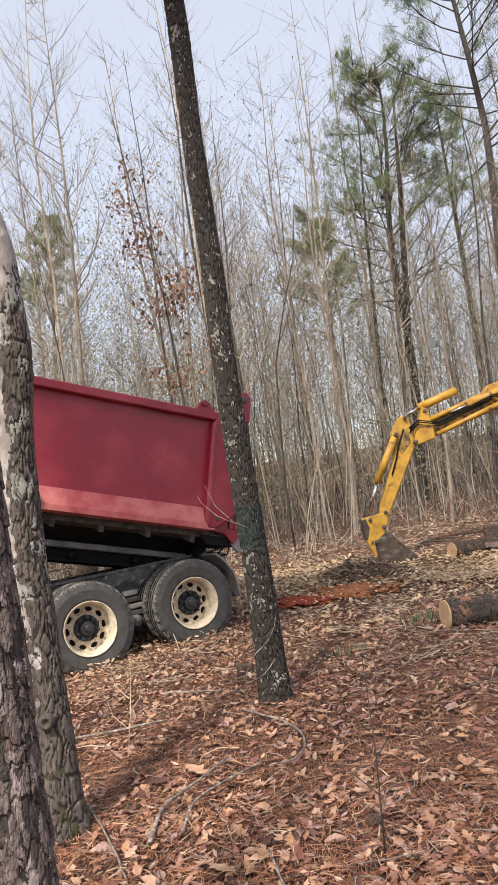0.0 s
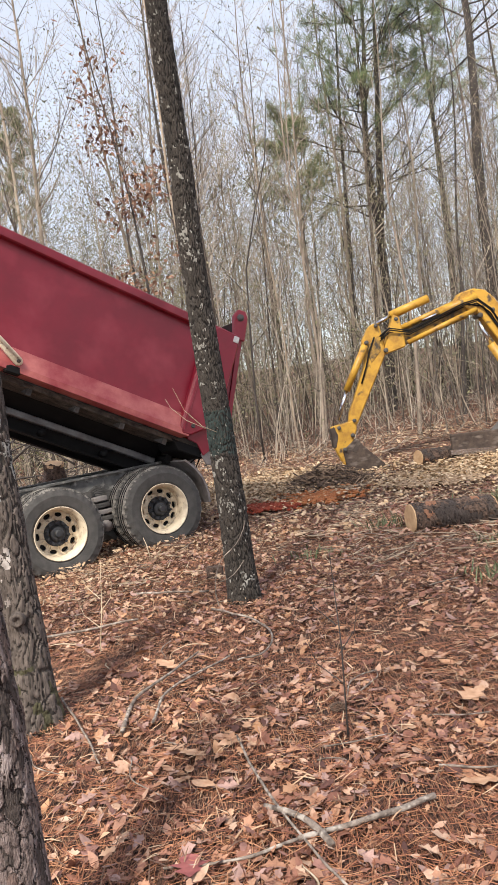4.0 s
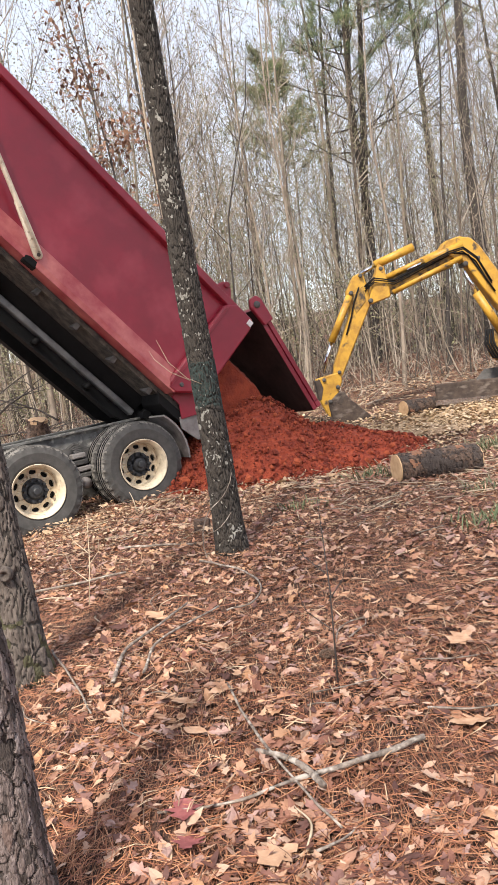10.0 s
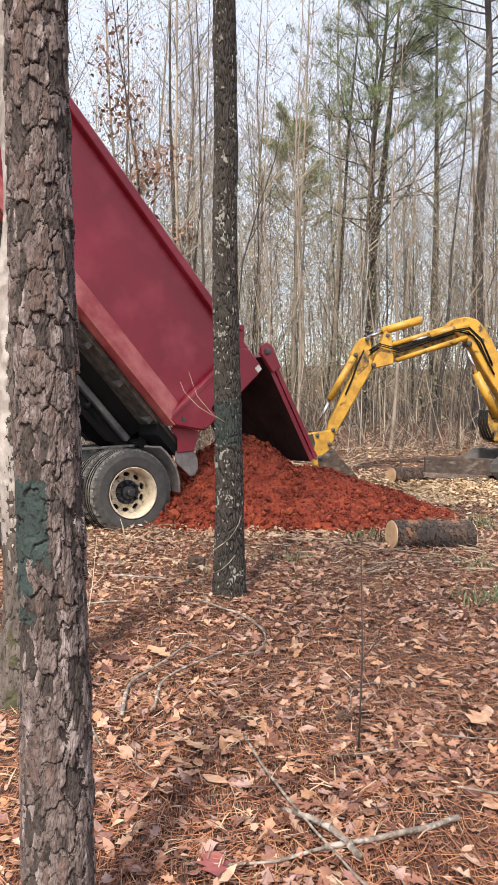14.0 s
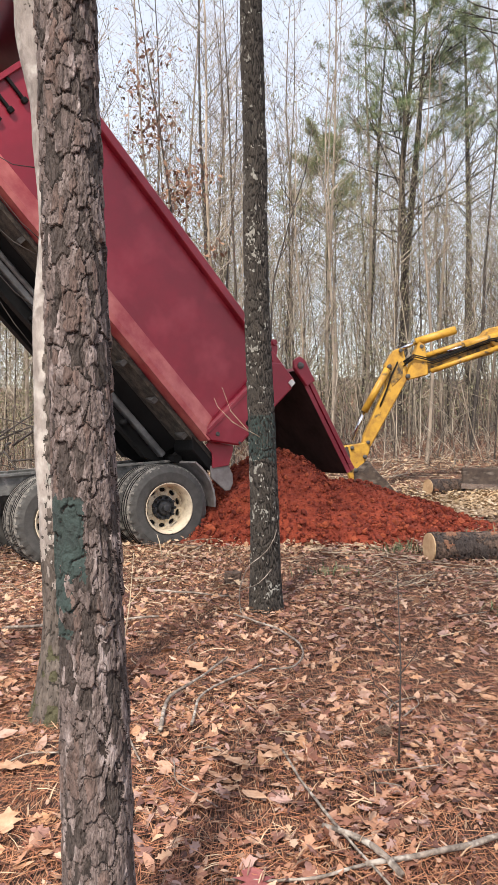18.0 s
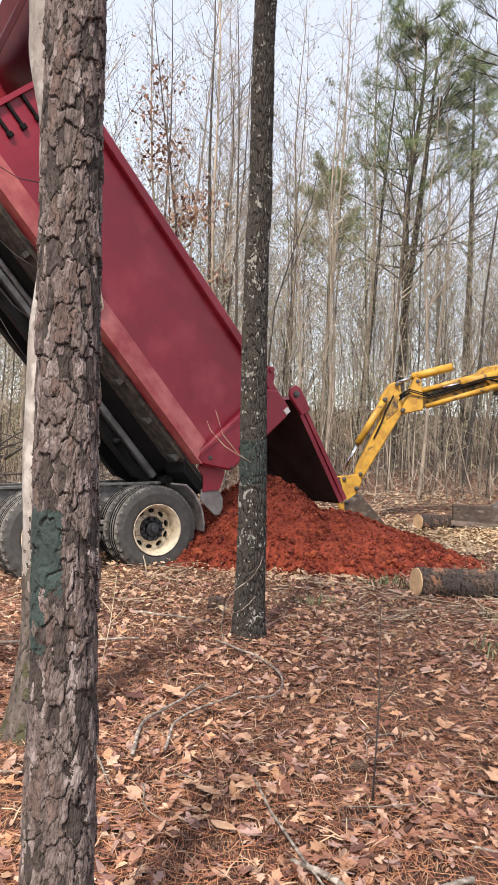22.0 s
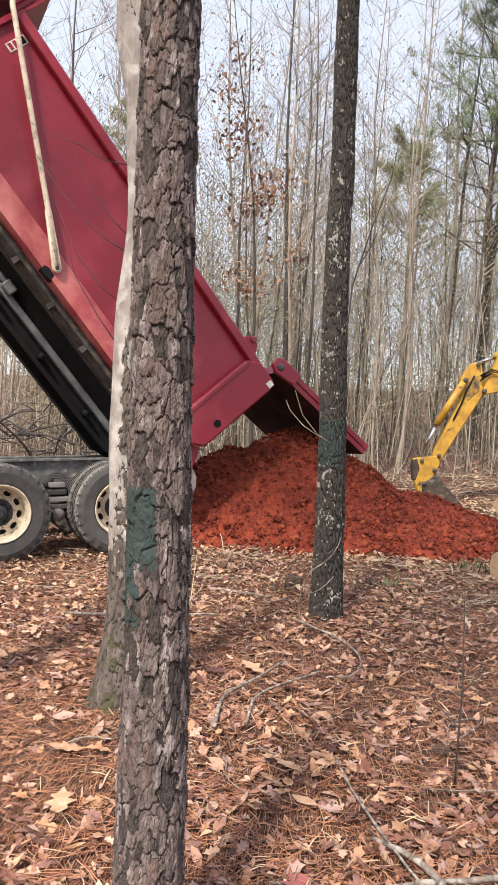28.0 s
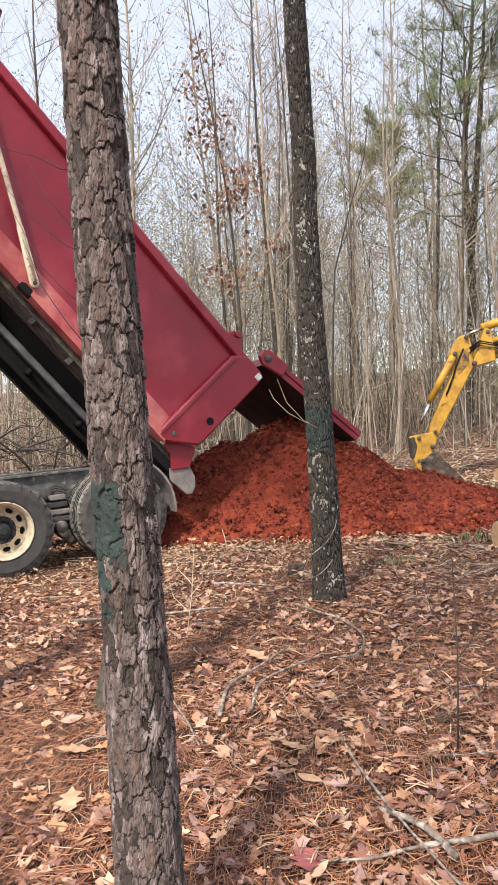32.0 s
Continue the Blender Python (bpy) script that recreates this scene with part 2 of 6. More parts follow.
OLIVE = palette(mat("understory_leaf", WARM, 0.7, dark=(0.7, 0.7, 0.7), scale=2), [(0.26, 0.25, 0.13), (0.19, 0.19, 0.09), (0.33, 0.29, 0.185), (0.13, 0.13, 0.065), (0.36, 0.31, 0.21), (0.30, 0.28, 0.17)])
RUST_LEAF = palette(mat("rust_leaf", WARM, 0.75, dark=(0.7, 0.7, 0.7), scale=3), [(0.24, 0.12, 0.075), (0.16, 0.08, 0.055), (0.36, 0.2, 0.12)])
GRASS = palette(mat("green_tuft", WARM, 0.7, dark=(0.7, 0.7, 0.7), scale=9), [(0.12, 0.16, 0.07), (0.08, 0.12, 0.05), (0.17, 0.20, 0.10), (0.22, 0.21, 0.12)])
DRY_STALK = mat("dry_stalk", (0.62, 0.52, 0.38), 0.8, dark=(0.4, 0.31, 0.21), scale=12)
BRANCH = spots(mat("fallen_branch_bark", (0.33, 0.27, 0.225), 0.9, dark=(0.09, 0.07, 0.058), scale=25, bump=0.5, bump_scale=60), (0.42, 0.37, 0.32), 20, 0.54, 0.66)
RED = spots(mat("red_paint", (0.262, 0.010, 0.028), 0.38, dark=(0.19, 0.008, 0.02), scale=1.3, bump=0.025, bump_scale=5), (0.31, 0.032, 0.05), 2.2, 0.5, 0.8)
# bed red darkened to stand for the front plate's shade
SHADED_RED = mat("shaded_red_paint", (0.075, 0.012, 0.018), 0.75, dark=(0.035, 0.008, 0.011), scale=2.5, bump=0.1, bump_scale=20, spec=0.25)
RED_PALE = mat("pale_red_paint", (0.53, 0.17, 0.15), 0.5, dark=(0.28, 0.03, 0.04), scale=2.5, bump=0.05, bump_scale=30)
BLACK = mat("black_paint", (0.012, 0.0118, 0.0125), 0.7, dark=(0.006, 0.006, 0.0064), scale=4, bump=0.15, bump_scale=40, spec=0.15)
DUSTY = mat("dusty_black_steel", (0.10, 0.093, 0.088), 0.75, dark=(0.03, 0.028, 0.027), scale=5, bump=0.2, bump_scale=50)
BROWN_DUST = mat("brown_road_dust", (0.105, 0.088, 0.07), 0.9, dark=(0.03, 0.026, 0.023), scale=9, bump=0.5, bump_scale=60, low=0.4, high=0.65)
SATIN = mat("satin_black_bar", (0.17, 0.17, 0.175), 0.42, dark=(0.08, 0.08, 0.083), scale=6, metal=0.3, bump=0.1, bump_scale=40)
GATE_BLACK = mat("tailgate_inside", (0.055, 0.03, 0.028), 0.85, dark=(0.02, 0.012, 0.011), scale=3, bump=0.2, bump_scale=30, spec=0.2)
RAIL = spots(mat("dusty_chassis_steel", (0.20, 0.195, 0.185), 0.75, dark=(0.07, 0.068, 0.066), scale=6, bump=0.3, bump_scale=50), (0.36, 0.34, 0.31), 9, 0.55, 0.7)
FLAP = mat("grey_flap", (0.27, 0.25, 0.24), 0.7, dark=(0.14, 0.12, 0.115), scale=7, bump=0.2, bump_scale=40)
TREAD = mat("dusty_tread", (0.26, 0.24, 0.215), 0.95, dark=(0.06, 0.056, 0.052), scale=14, bump=0.5, bump_scale=70)
RUBBER = mat("tyre_rubber", (0.075, 0.07, 0.066), 0.8, dark=(0.042, 0.04, 0.038), scale=9, bump=0.2, bump_scale=70)
CREAM = spots(mat("cream_paint", (0.68, 0.585, 0.44), 0.55, dark=(0.40, 0.32, 0.23), scale=7, low=0.28, high=0.56), (0.20, 0.135, 0.09), 16, 0.60, 0.72, detail=7.0)
HUB = mat("hub_grey", (0.045, 0.047, 0.052), 0.55, dark=(0.018, 0.018, 0.02), scale=14, metal=0.2)
CHROME = mat("rod_chrome", (0.7, 0.7, 0.72), 0.15, metal=1.0)
YELLOW = spots(mat("yellow_paint", (0.46, 0.255, 0.027), 0.5, dark=(0.24, 0.115, 0.017), scale=5, bump=0.1, bump_scale=30, low=0.3, high=0.56), (0.06, 0.04, 0.025), 8, 0.6, 0.72)
YELLOW_GRIME = mat("grimy_yellow", (0.36, 0.2, 0.03), 0.7, dark=(0.04, 0.03, 0.02), scale=9, bump=0.3, bump_scale=40, low=0.4, high=0.6)
STEEL = mat("worn_steel", (0.085, 0.066, 0.056), 0.8, dark=(0.03, 0.023, 0.02), scale=6, metal=0.1, bump=0.25, bump_scale=30, spec=0.3)
RUST = spots(mat("rusty_scraped_steel", (0.10, 0.073, 0.058), 0.75, dark=(0.04, 0.029, 0.024), scale=7, metal=0.1, bump=0.3, bump_scale=30, spec=0.3), (0.17, 0.14, 0.12), 5, 0.55, 0.75, (1, 1, 2.5))
CLAY = spots(mat("red_clay", (0.31, 0.052, 0.020), 0.95, dark=(0.17, 0.024, 0.011), scale=6.5, detail=14, bump=1.0, bump_scale=42), (0.35, 0.068, 0.026), 3.5, 0.55, 0.85)
CLOD = palette(mat("clay_clod", WARM, 0.95, dark=(0.6, 0.55, 0.55), scale=14, bump=0.6, bump_scale=40), [(0.29, 0.048, 0.019), (0.17, 0.025, 0.011), (0.37, 0.078, 0.03), (0.23, 0.036, 0.015)])
ORANGE_SOIL = mat("orange_subsoil", (0.44, 0.17, 0.06), 0.95, dark=(0.27, 0.085, 0.03), scale=6, bump=0.5, bump_scale=40)
CHIPS = mat("sawdust", (0.47, 0.34, 0.22), 0.95, dark=(0.26, 0.17, 0.105), scale=9, bump=0.5, bump_scale=60)
CUT = mat("cut_wood", (0.60, 0.42, 0.25), 0.8, dark=(0.42, 0.26, 0.14), scale=10)
GREEN_PAINT = mat("green_spray_paint", (0.035, 0.055, 0.05), 0.9, dark=(0.02, 0.028, 0.026), scale=20, bump=0.4, bump_scale=80)
WHITE = mat("white_lens", (0.8, 0.78, 0.74), 0.4, scale=20)


# ---- mesh building ----
class MB:
    """A mesh in the making: points and faces."""

    def __init__(self):
        self.v, self.f = [], []

    def add(self, verts, faces):
        k = len(self.v)
        self.v += [tuple(p) for p in verts]
        self.f += [tuple(i + k for i in q) for q in faces]
        return self

    def box(self, x0, y0, z0, x1, y1, z1, m=None, ch=0.0):
        """A box with chamfered edges along its longest side."""
        c = ch or 0.06 * min(abs(x1 - x0), abs(y1 - y0), abs(z1 - z0))
        bm = bmesh.new()
        bmesh.ops.create_cube(bm, size=1)
        for v in bm.verts:
            v.co = Vector(((x0 + x1) / 2 + v.co.x * (x1 - x0), (y0 + y1) / 2 + v.co.y * (y1 - y0), (z0 + z1) / 2 + v.co.z * (z1 - z0)))
        bmesh.ops.bevel(bm, geom=bm.edges[:], offset=c, segments=1, affect="EDGES")
        return self.take(bm, m)

    def take(self, bm, m=None):
        if m is not None:
            bm.transform(m)
        bm.verts.index_update()
        self.add([v.co for v in bm.verts], [[v.index for v in f.verts] for f in bm.faces])
        bm.free()
        return self

    def prism(self, prof, y0, y1, m=None, ch=0.0):
        """A profile in x and z, drawn from y0 to y1."""
        bm = bmesh.new()
        a = [bm.verts.new((x, y0, z)) for x, z in prof]
        b = [bm.verts.new((x, y1, z)) for x, z in prof]
        n = len(prof)
        bm.faces.new(a)
        bm.faces.new(b[::-1])
        for i in range(n):
            bm.faces.new((a[i], b[i], b[(i + 1) % n], a[(i + 1) % n]))
        bmesh.ops.recalc_face_normals(bm, faces=bm.faces[:])
        if ch:
            bmesh.ops.bevel(bm, geom=bm.edges[:], offset=ch, segments=1, affect="EDGES")
        return self.take(bm, m)

    def tube(self, pts, radii, sides=8, cap=True):
        pts = [Vector(p) for p in pts]
        if not hasattr(radii, "__len__"):
            radii = [radii] * len(pts)
        k0 = len(self.v)
        ref = Vector((0.31, 0.87, 0.38))
        for i, p in enumerate(pts):
            d = (pts[min(i + 1, len(pts) - 1)] - pts[max(i - 1, 0)]).normalized()
            a = d.cross(ref)
            if a.length < 0.1:
                a = d.cross(Vector((1, 0, 0)))
            a.normalize()
            b = d.cross(a)
            for s in range(sides):
                w = 2 * math.pi * s / sides
                self.v.append(tuple(p + (a * math.cos(w) + b * math.sin(w)) * radii[i]))
        for i in range(len(pts) - 1):
            for s in range(sides):
                t = (s + 1) % sides
                self.f.append((k0 + i * sides + s, k0 + i * sides + t, k0 + (i + 1) * sides + t, k0 + (i + 1) * sides + s))
        if cap:
            self.f.append(tuple(k0 + s for s in range(sides))[::-1])
            e = k0 + (len(pts) - 1) * sides
            self.f.append(tuple(e + s for s in range(sides)))
        return self

    def lathe(self, prof, sides=32, m=None, closed=False):
        """A profile of (radius, y) turned round the y axis."""
        vs, fs, n = [], [], len(prof)
        for s in range(sides):
            w = 2 * math.pi * s / sides
            vs += [(r * math.cos(w), y, r * math.sin(w)) for r, y in prof]
        for s in range(sides):
            t = (s + 1) % sides
            for i in range(n if closed else n - 1):
                j = (i + 1) % n
                fs.append((s * n + i, s * n + j, t * n + j, t * n + i))
        if m is not None:
            vs = [m @ Vector(p) for p in vs]
        return self.add(vs, fs)

    def mesh(self, name, material, smooth=False):
        me = bpy.data.meshes.new(name)
        me.from_pydata(self.v, [], self.f)
        me.materials.append(material)
        if smooth:
            me.polygons.foreach_set("use_smooth", [True] * len(me.polygons))
        me.update()
        return me


def part(name, mb, material, parent=None, label="", smooth=False):
    ob = new(name, mb.mesh(name, material, smooth))
    ob.parent = parent
    return tagged(ob, label)


def part_mixed(name, mb, materials, chosen, parent, label="", smooth=True):
    """One mesh with several materials: chosen(centre of a face, its number) gives the index."""
    ob = part(name, mb, materials[0], parent, label, smooth)
    for m in materials[1:]:
        ob.data.materials.append(m)
    v = mb.v
    ids = []
    for k, f in enumerate(mb.f):
        c = [sum(v[i][a] for i in f) / len(f) for a in range(3)]
        ids.append(chosen(c, k))
    ob.data.polygons.foreach_set("material_index", ids)
    return ob


def mix(a, b, k):
    return a + (b - a) * k


def ease(k):
    k = max(0.0, min(1.0, k))
    return k * k * (3 - 2 * k)


# ---- ground ----
def ground_z(x, y):
    z = 0.03
    z -= 0.16 * ease((-0.6 - x) / 2.2) + 0.25 * ease((-2.5 - x) / 6)
    z += (0.85 if x > -8 else 0.6) * ease((y - 9.0) / 17) * ease((x + 6.0) / 6.0 + 0.4)
    z += 0.24 * ease((x - 1.0) / 5) * ease((y - 9) / 6)
    z += 0.09 * max(0.0, y - 30) + 0.9 * ease((y - 32) / 20) * noise.noise((x * 0.07, y * 0.05, 7.7))
    z += 0.035 * noise.noise((x * 0.8, y * 0.8, 3.1)) + 0.012 * noise.noise((x * 3.1, y * 3.1, 1.7))
    return z


def build_ground():
    xs = [-400, -200, -110, -70, -45] + [-32 + 2 * i for i in range(11)] + [-10 + 0.25 * i for i in range(1, 80)] + [10 + 2 * i for i in range(12)] + [45, 70, 110, 200, 400]
    ys = [-300, -120, -50, -20, -8, -3] + [-1 + 0.25 * i for i in range(90)] + [21.5 + 1.5 * i for i in range(20)] + [55, 65, 80, 110, 160, 250, 500]
    vs = [(x, y, ground_z(x, min(y, 110))) for y in ys for x in xs]
    n = len(xs)
    fs = [(j * n + i, j * n + i + 1, (j + 1) * n + i + 1, (j + 1) * n + i) for j in range(len(ys) - 1) for i in range(n - 1)]
    ob = part("ground", MB().add(vs, fs), GROUND, smooth=True)
    return tagged(ob, "woodland floor of brown leaf litter, needles and bare soil", "ground", kind="structure")


build_ground()

# ---- dump truck ----
AHEAD = Vector((-0.84890, -0.52620, -0.04971))
HEAD = Matrix(((-0.84890, 0.52552, -0.05646, 0), (-0.52620, -0.85035, -0.00324, 0), (-0.04971, 0.02696, 0.99840, 0), (0, 0, 0, 1)))
AXLE_AT = Vector((-1.464, 10.215, -0.055))
PIVOT = Vector((-0.377, 0, 1.069))
SPACING = 1.354
TR = 0.52


def truck_at(shift, lift=0.0):
    m = HEAD.copy()
    m.translation = AXLE_AT + shift * AHEAD + Vector((0, 0, lift))
    return m


def bed_at(angle):
    """The bed's pose on the truck, tipped about its hinge shaft."""
    return Matrix.Translation(PIVOT) @ pose(0, 0, 0, 0, -angle, 0) @ Matrix.Translation((-0.33, 0, 0.195))


def gate_at(angle, swing):
    """The tailgate's pose on the truck, hung from the bed's top and swung open."""
    return bed_at(angle) @ pose(0.142, 0, 1.79, 0, swing, 0)


def build_wheel(truck, x, y, side):
    """A single wheel; side 1 faces +y."""
    w = part("wheel", MB().lathe([(0.0, 0.0), (0.09, 0.0), (0.09, -0.06 * side), (0.0, -0.06 * side)], 20), HUB, truck, "dual truck wheel")
    w.location = (x, y, TR - 0.035)
    W = 0.145
    prof = [(0.31, -W + 0.02), (0.345, -W), (0.45, -W - 0.014), (0.515, -W + 0.008), (0.538, -W + 0.03), (0.548, -0.085), (0.525, -0.078), (0.525, -0.06), (0.548, -0.053), (0.548, -0.018), (0.525, -0.012),
            (0.525, 0.012), (0.548, 0.018), (0.548, 0.053), (0.525, 0.06), (0.525, 0.078), (0.548, 0.085), (0.538, W - 0.03), (0.515, W - 0.008), (0.45, W + 0.014), (0.345, W), (0.31, W - 0.02)]
    tyre = MB().lathe(prof, 112)
    np_ = len(prof)
    for q, p in enumerate(tyre.v):
        seg, at = divmod(q, np_)
        if at in (3, 4, 17, 18) and (seg // 2) % 2:
            g = 1 - 0.016 / math.hypot(p[0], p[2])
            tyre.v[q] = (p[0] * g, p[1], p[2] * g)
    # groove faces are black, painting in the shade between the tread ribs
    part_mixed("tyre", tyre, [RUBBER, TREAD, BLACK], lambda c, q: 2 if abs(c[1]) < 0.1 and 0.515 < math.hypot(c[0], c[2]) < 0.54 else 1 if math.hypot(c[0], c[2]) > 0.524 else 0, w, "worn dusty black tyre", False)
    rim = MB().lathe([(0.31, W - 0.012), (0.322, W + 0.006), (0.31, W + 0.004), (0.30, W - 0.03), (0.285, W - 0.045), (0.278, 0.0), (0.272, -0.1)] if side > 0 else [(0.31, -W + 0.012), (0.322, -W - 0.006), (0.31, -W - 0.004), (0.30, -W + 0.03), (0.285, -W + 0.045), (0.278, 0.0), (0.272, 0.1)], 44)
    part("rim", rim, CREAM, w, "cream steel rim", True)
    part("brake_drum", MB().lathe([(0.0, -0.10 * side), (0.245, -0.10 * side), (0.245, -0.2 * side), (0.0, -0.2 * side)], 28), BLACK, w, smooth=False)
    disc = MB()
    d = -0.07 * side
    # disc with ten oval hand holes
    for s in range(10):
        a0 = 2 * math.pi * s / 10
        rin, rout, hole_r, hole_w, hole_h = 0.10, 0.279, 0.226, 0.045, 0.029
        inner, outer = [], []
        for i in range(16):
            w0 = 2 * math.pi * i / 16
            cr, ca = math.cos(w0), math.sin(w0)
            inner.append((hole_r + hole_h * cr, hole_w * ca / hole_r))
            rr = rout if cr > 0.5 else rin if cr < -0.5 else mix(rin, rout, (cr + 0.5))
            aa = max(-1, min(1, ca * 1.45)) * math.pi / 10
            outer.append((rr, aa))
        pts = [(r * math.cos(a + a0), d + (0.035 * side if r < 0.15 else 0), r * math.sin(a + a0)) for r, a in inner + outer]
        pts += [(r * math.cos(a + a0), d - 0.05 * side, r * math.sin(a + a0)) for r, a in inner]
        fs = [(i, (i + 1) % 16, 16 + (i + 1) % 16, 16 + i) for i in range(16)] + [(i, (i + 1) % 16, 32 + (i + 1) % 16, 32 + i) for i in range(16)]
        disc.add(pts, fs)
    dm = part("disc", disc, CREAM, w)
    bw = bmesh.new()
    bw.from_mesh(dm.data)
    bmesh.ops.remove_doubles(bw, verts=bw.verts[:], dist=0.002)
    bw.to_mesh(dm.data)
    bw.free()
    nut = MB().lathe([(0.0, 0.075 * side), (0.016, 0.075 * side), (0.02, 0.06 * side), (0.02, 0.0 * side)], 6).mesh("wheel_nut", HUB)
    for s in range(10 if abs(y) > 0.8 else 0):
        a = 2 * math.pi * (s + 0.5) / 10
        o = new("wheel_nut", nut)
        o.parent, o.location = w, (0.132 * math.cos(a), -0.035 * side, 0.132 * math.sin(a))
    part("hub_plate", MB().lathe([(0.10, -0.025 * side), (0.152, -0.025 * side), (0.156, -0.04 * side), (0.10, -0.04 * side)], 30, closed=True), HUB, w, "dark greasy hub plate")
    cap = MB().lathe([(0.0, 0.085 * side), (0.036, 0.085 * side), (0.044, 0.078 * side), (0.047, 0.03 * side), (0.075, 0.026 * side), (0.088, 0.012 * side), (0.10, -0.02 * side), (0.104, -0.07 * side)], 20)
    part("hub_cap", cap, HUB, w, "grey-black oily hub")
    return w


def build_truck():
    truck = tagged(new("dump_truck"), "dark red tandem-axle dump truck with a raised bed and tailgate", "dump truck")
    wheels = []
    for x in (0.0, SPACING):
        for side in (1, -1):
            wheels.append(build_wheel(truck, x, side * 0.925, side))
            inner = build_wheel(truck, x, side * 0.57, -side)
            wheels.append(inner)
    for side in (1, -1):
        rail = MB().prism([(-0.85, 0.80), (5.6, 0.80), (5.6, 1.05), (-0.6, 1.05), (-0.85, 0.98)], side * 0.36, side * 0.43, ch=0.006)
        rail.prism([(-0.8, 1.03), (5.6, 1.03), (5.6, 1.055), (-0.8, 1.055)], side * 0.36, side * 0.50)
        for i in range(30):
            rail.lathe([(0, 0.012), (0.014, 0.012), (0.018, 0.0)], 8, pose(-0.5 + 0.11 * i, side * 0.43 if side > 0 else side * 0.43 - 0.006, 0.99 if i % 2 else 0.86))
        part("frame_rail", rail, RAIL, truck, "long black chassis rail with rivets")
    for x in (-0.7, 0.64, 2.3, 4.2):
        part("cross_member", MB().box(x - 0.05, -0.37, 0.84, x + 0.05, 0.37, 1.0), BLACK, truck)
    for x in (0.0, SPACING):
        part("axle", MB().tube([(x, -0.75, TR), (x, 0.75, TR)], 0.075, 12).lathe([(0.0, -0.2), (0.14, -0.16), (0.18, 0), (0.14, 0.16), (0, 0.2)], 16, pose(x, 0, TR)), DUSTY, truck, smooth=True)
    for side in (1, -1):
        for k in range(4):
            part("spring_plate", MB().box(0.50 + 0.02 * k, side * 0.50, 0.46 + 0.085 * k, 0.80 - 0.02 * k, side * 0.64, 0.525 + 0.085 * k, ch=0.012), FLAP if k % 2 else DUSTY, truck, "dust-grey spring plate")
        part("trunnion", MB().lathe([(0, 0.10), (0.035, 0.10), (0.045, 0.085), (0.07, 0.08), (0.075, 0.0), (0.04, -0.1), (0, -0.1)], 16, pose(0.65, side * 0.62, 0.40)), FLAP, truck, "round dusty trunnion cap", True)
        part("torque_rod", MB().tube([(0.12, side * 0.5, 0.42), (0.65, side * 0.52, 0.36), (1.15, side * 0.5, 0.42)], 0.03, 8), DUSTY, truck, smooth=True)
        part("hanger_bracket", MB().prism([(0.42, 0.80), (0.88, 0.80), (0.76, 0.58), (0.54, 0.58)], side * 0.43, side * 0.47, ch=0.008), DUSTY, truck, "bolted hanger bracket")
        sp = MB()
        for k in range(4):
            sp.tube([(-0.15 + 0.12 * k, side * 0.42, 0.60 + 0.025 * k), (0.63, side * 0.42, 0.80 + 0.03 * k), (1.42 - 0.12 * k, side * 0.42, 0.60 + 0.025 * k)], 0.03, 6)
        part("leaf_spring", sp, DUSTY, truck, "dusty leaf spring")
    for x, z in ((0.75, 0.78), (0.62, 0.62), (-0.32, 0.82)):
        part("air_chamber", MB().lathe([(0, -0.09), (0.07, -0.08), (0.085, -0.02), (0.085, 0.02), (0.07, 0.08), (0, 0.09)], 16, pose(x, 0.42, z, 0, 0, 20)), DUSTY, truck, smooth=True)
    for side in (1, -1):
        arc = [math.radians(a) for a in (188, 178, 168, 158, 148, 138, 128)]
        fl = MB().prism([(0.66 * math.cos(a), TR + 0.66 * math.sin(a)) for a in arc] + [(0.635 * math.cos(a), TR + 0.635 * math.sin(a)) for a in arc[::-1]], side * 0.46, side * 1.08)
        part("mudguard", fl, FLAP, truck, "grey rear mudguard")
    hoist = MB().tube([(1.9, 0, 0.85), (2.3, 0, 1.6)], 0.1, 16)
    part("hoist_frame", hoist, BLACK, truck)

    # bed: x along the bed from the pivot, z from its floor
    bed = part("dump_bed", MB().box(0.0, -1.02, 0.02, 5.05, 1.02, 0.07), DUSTY, truck, "dark red steel dump bed, raised")
    bed.matrix_basis = bed_at(16.5)
    TOP = 1.50
    for s in (1, -1):
        side = MB()
        prof = [(s * 1.10, 0.10), (s * 1.15, 0.33), (s * 1.15, TOP), (s * 1.115, TOP), (s * 1.115, 0.34), (s * 1.05, 0.11)]
        x0, x1 = 0.30, 5.05
        vs = [(x0, y, z) for y, z in prof] + [(x1, y, z) for y, z in prof]
        side.add(vs, [(1, 2, 8, 7), (2, 3, 9, 8), (3, 4, 10, 9), (4, 5, 11, 10), (0, 1, 2, 3, 4, 5), (6, 7, 8, 9, 10, 11), (0, 1, 7, 6)])
        part("side_panel", side, RED, bed, "glossy dark red side panel")
        part("side_flare", MB().add([(x, y * s, z) for x in (0.42, 5.05) for y, z in ((1.152, 0.335), (1.262, 0.125), (1.262, 0.055), (0.99, 0.045))], [(0, 1, 5, 4), (1, 2, 6, 5), (2, 3, 7, 6), (0, 1, 2, 3), (4, 5, 6, 7)]), RED_PALE, bed, "pinkish-red sloped lower rail")
        part("top_rail", MB().prism([(0.28, TOP - 0.02), (5.05, TOP - 0.02), (5.05, TOP + 0.09), (0.28, TOP + 0.09)], s * 1.13, s * 1.245, ch=0.012), RED, bed, "dark red top rail")
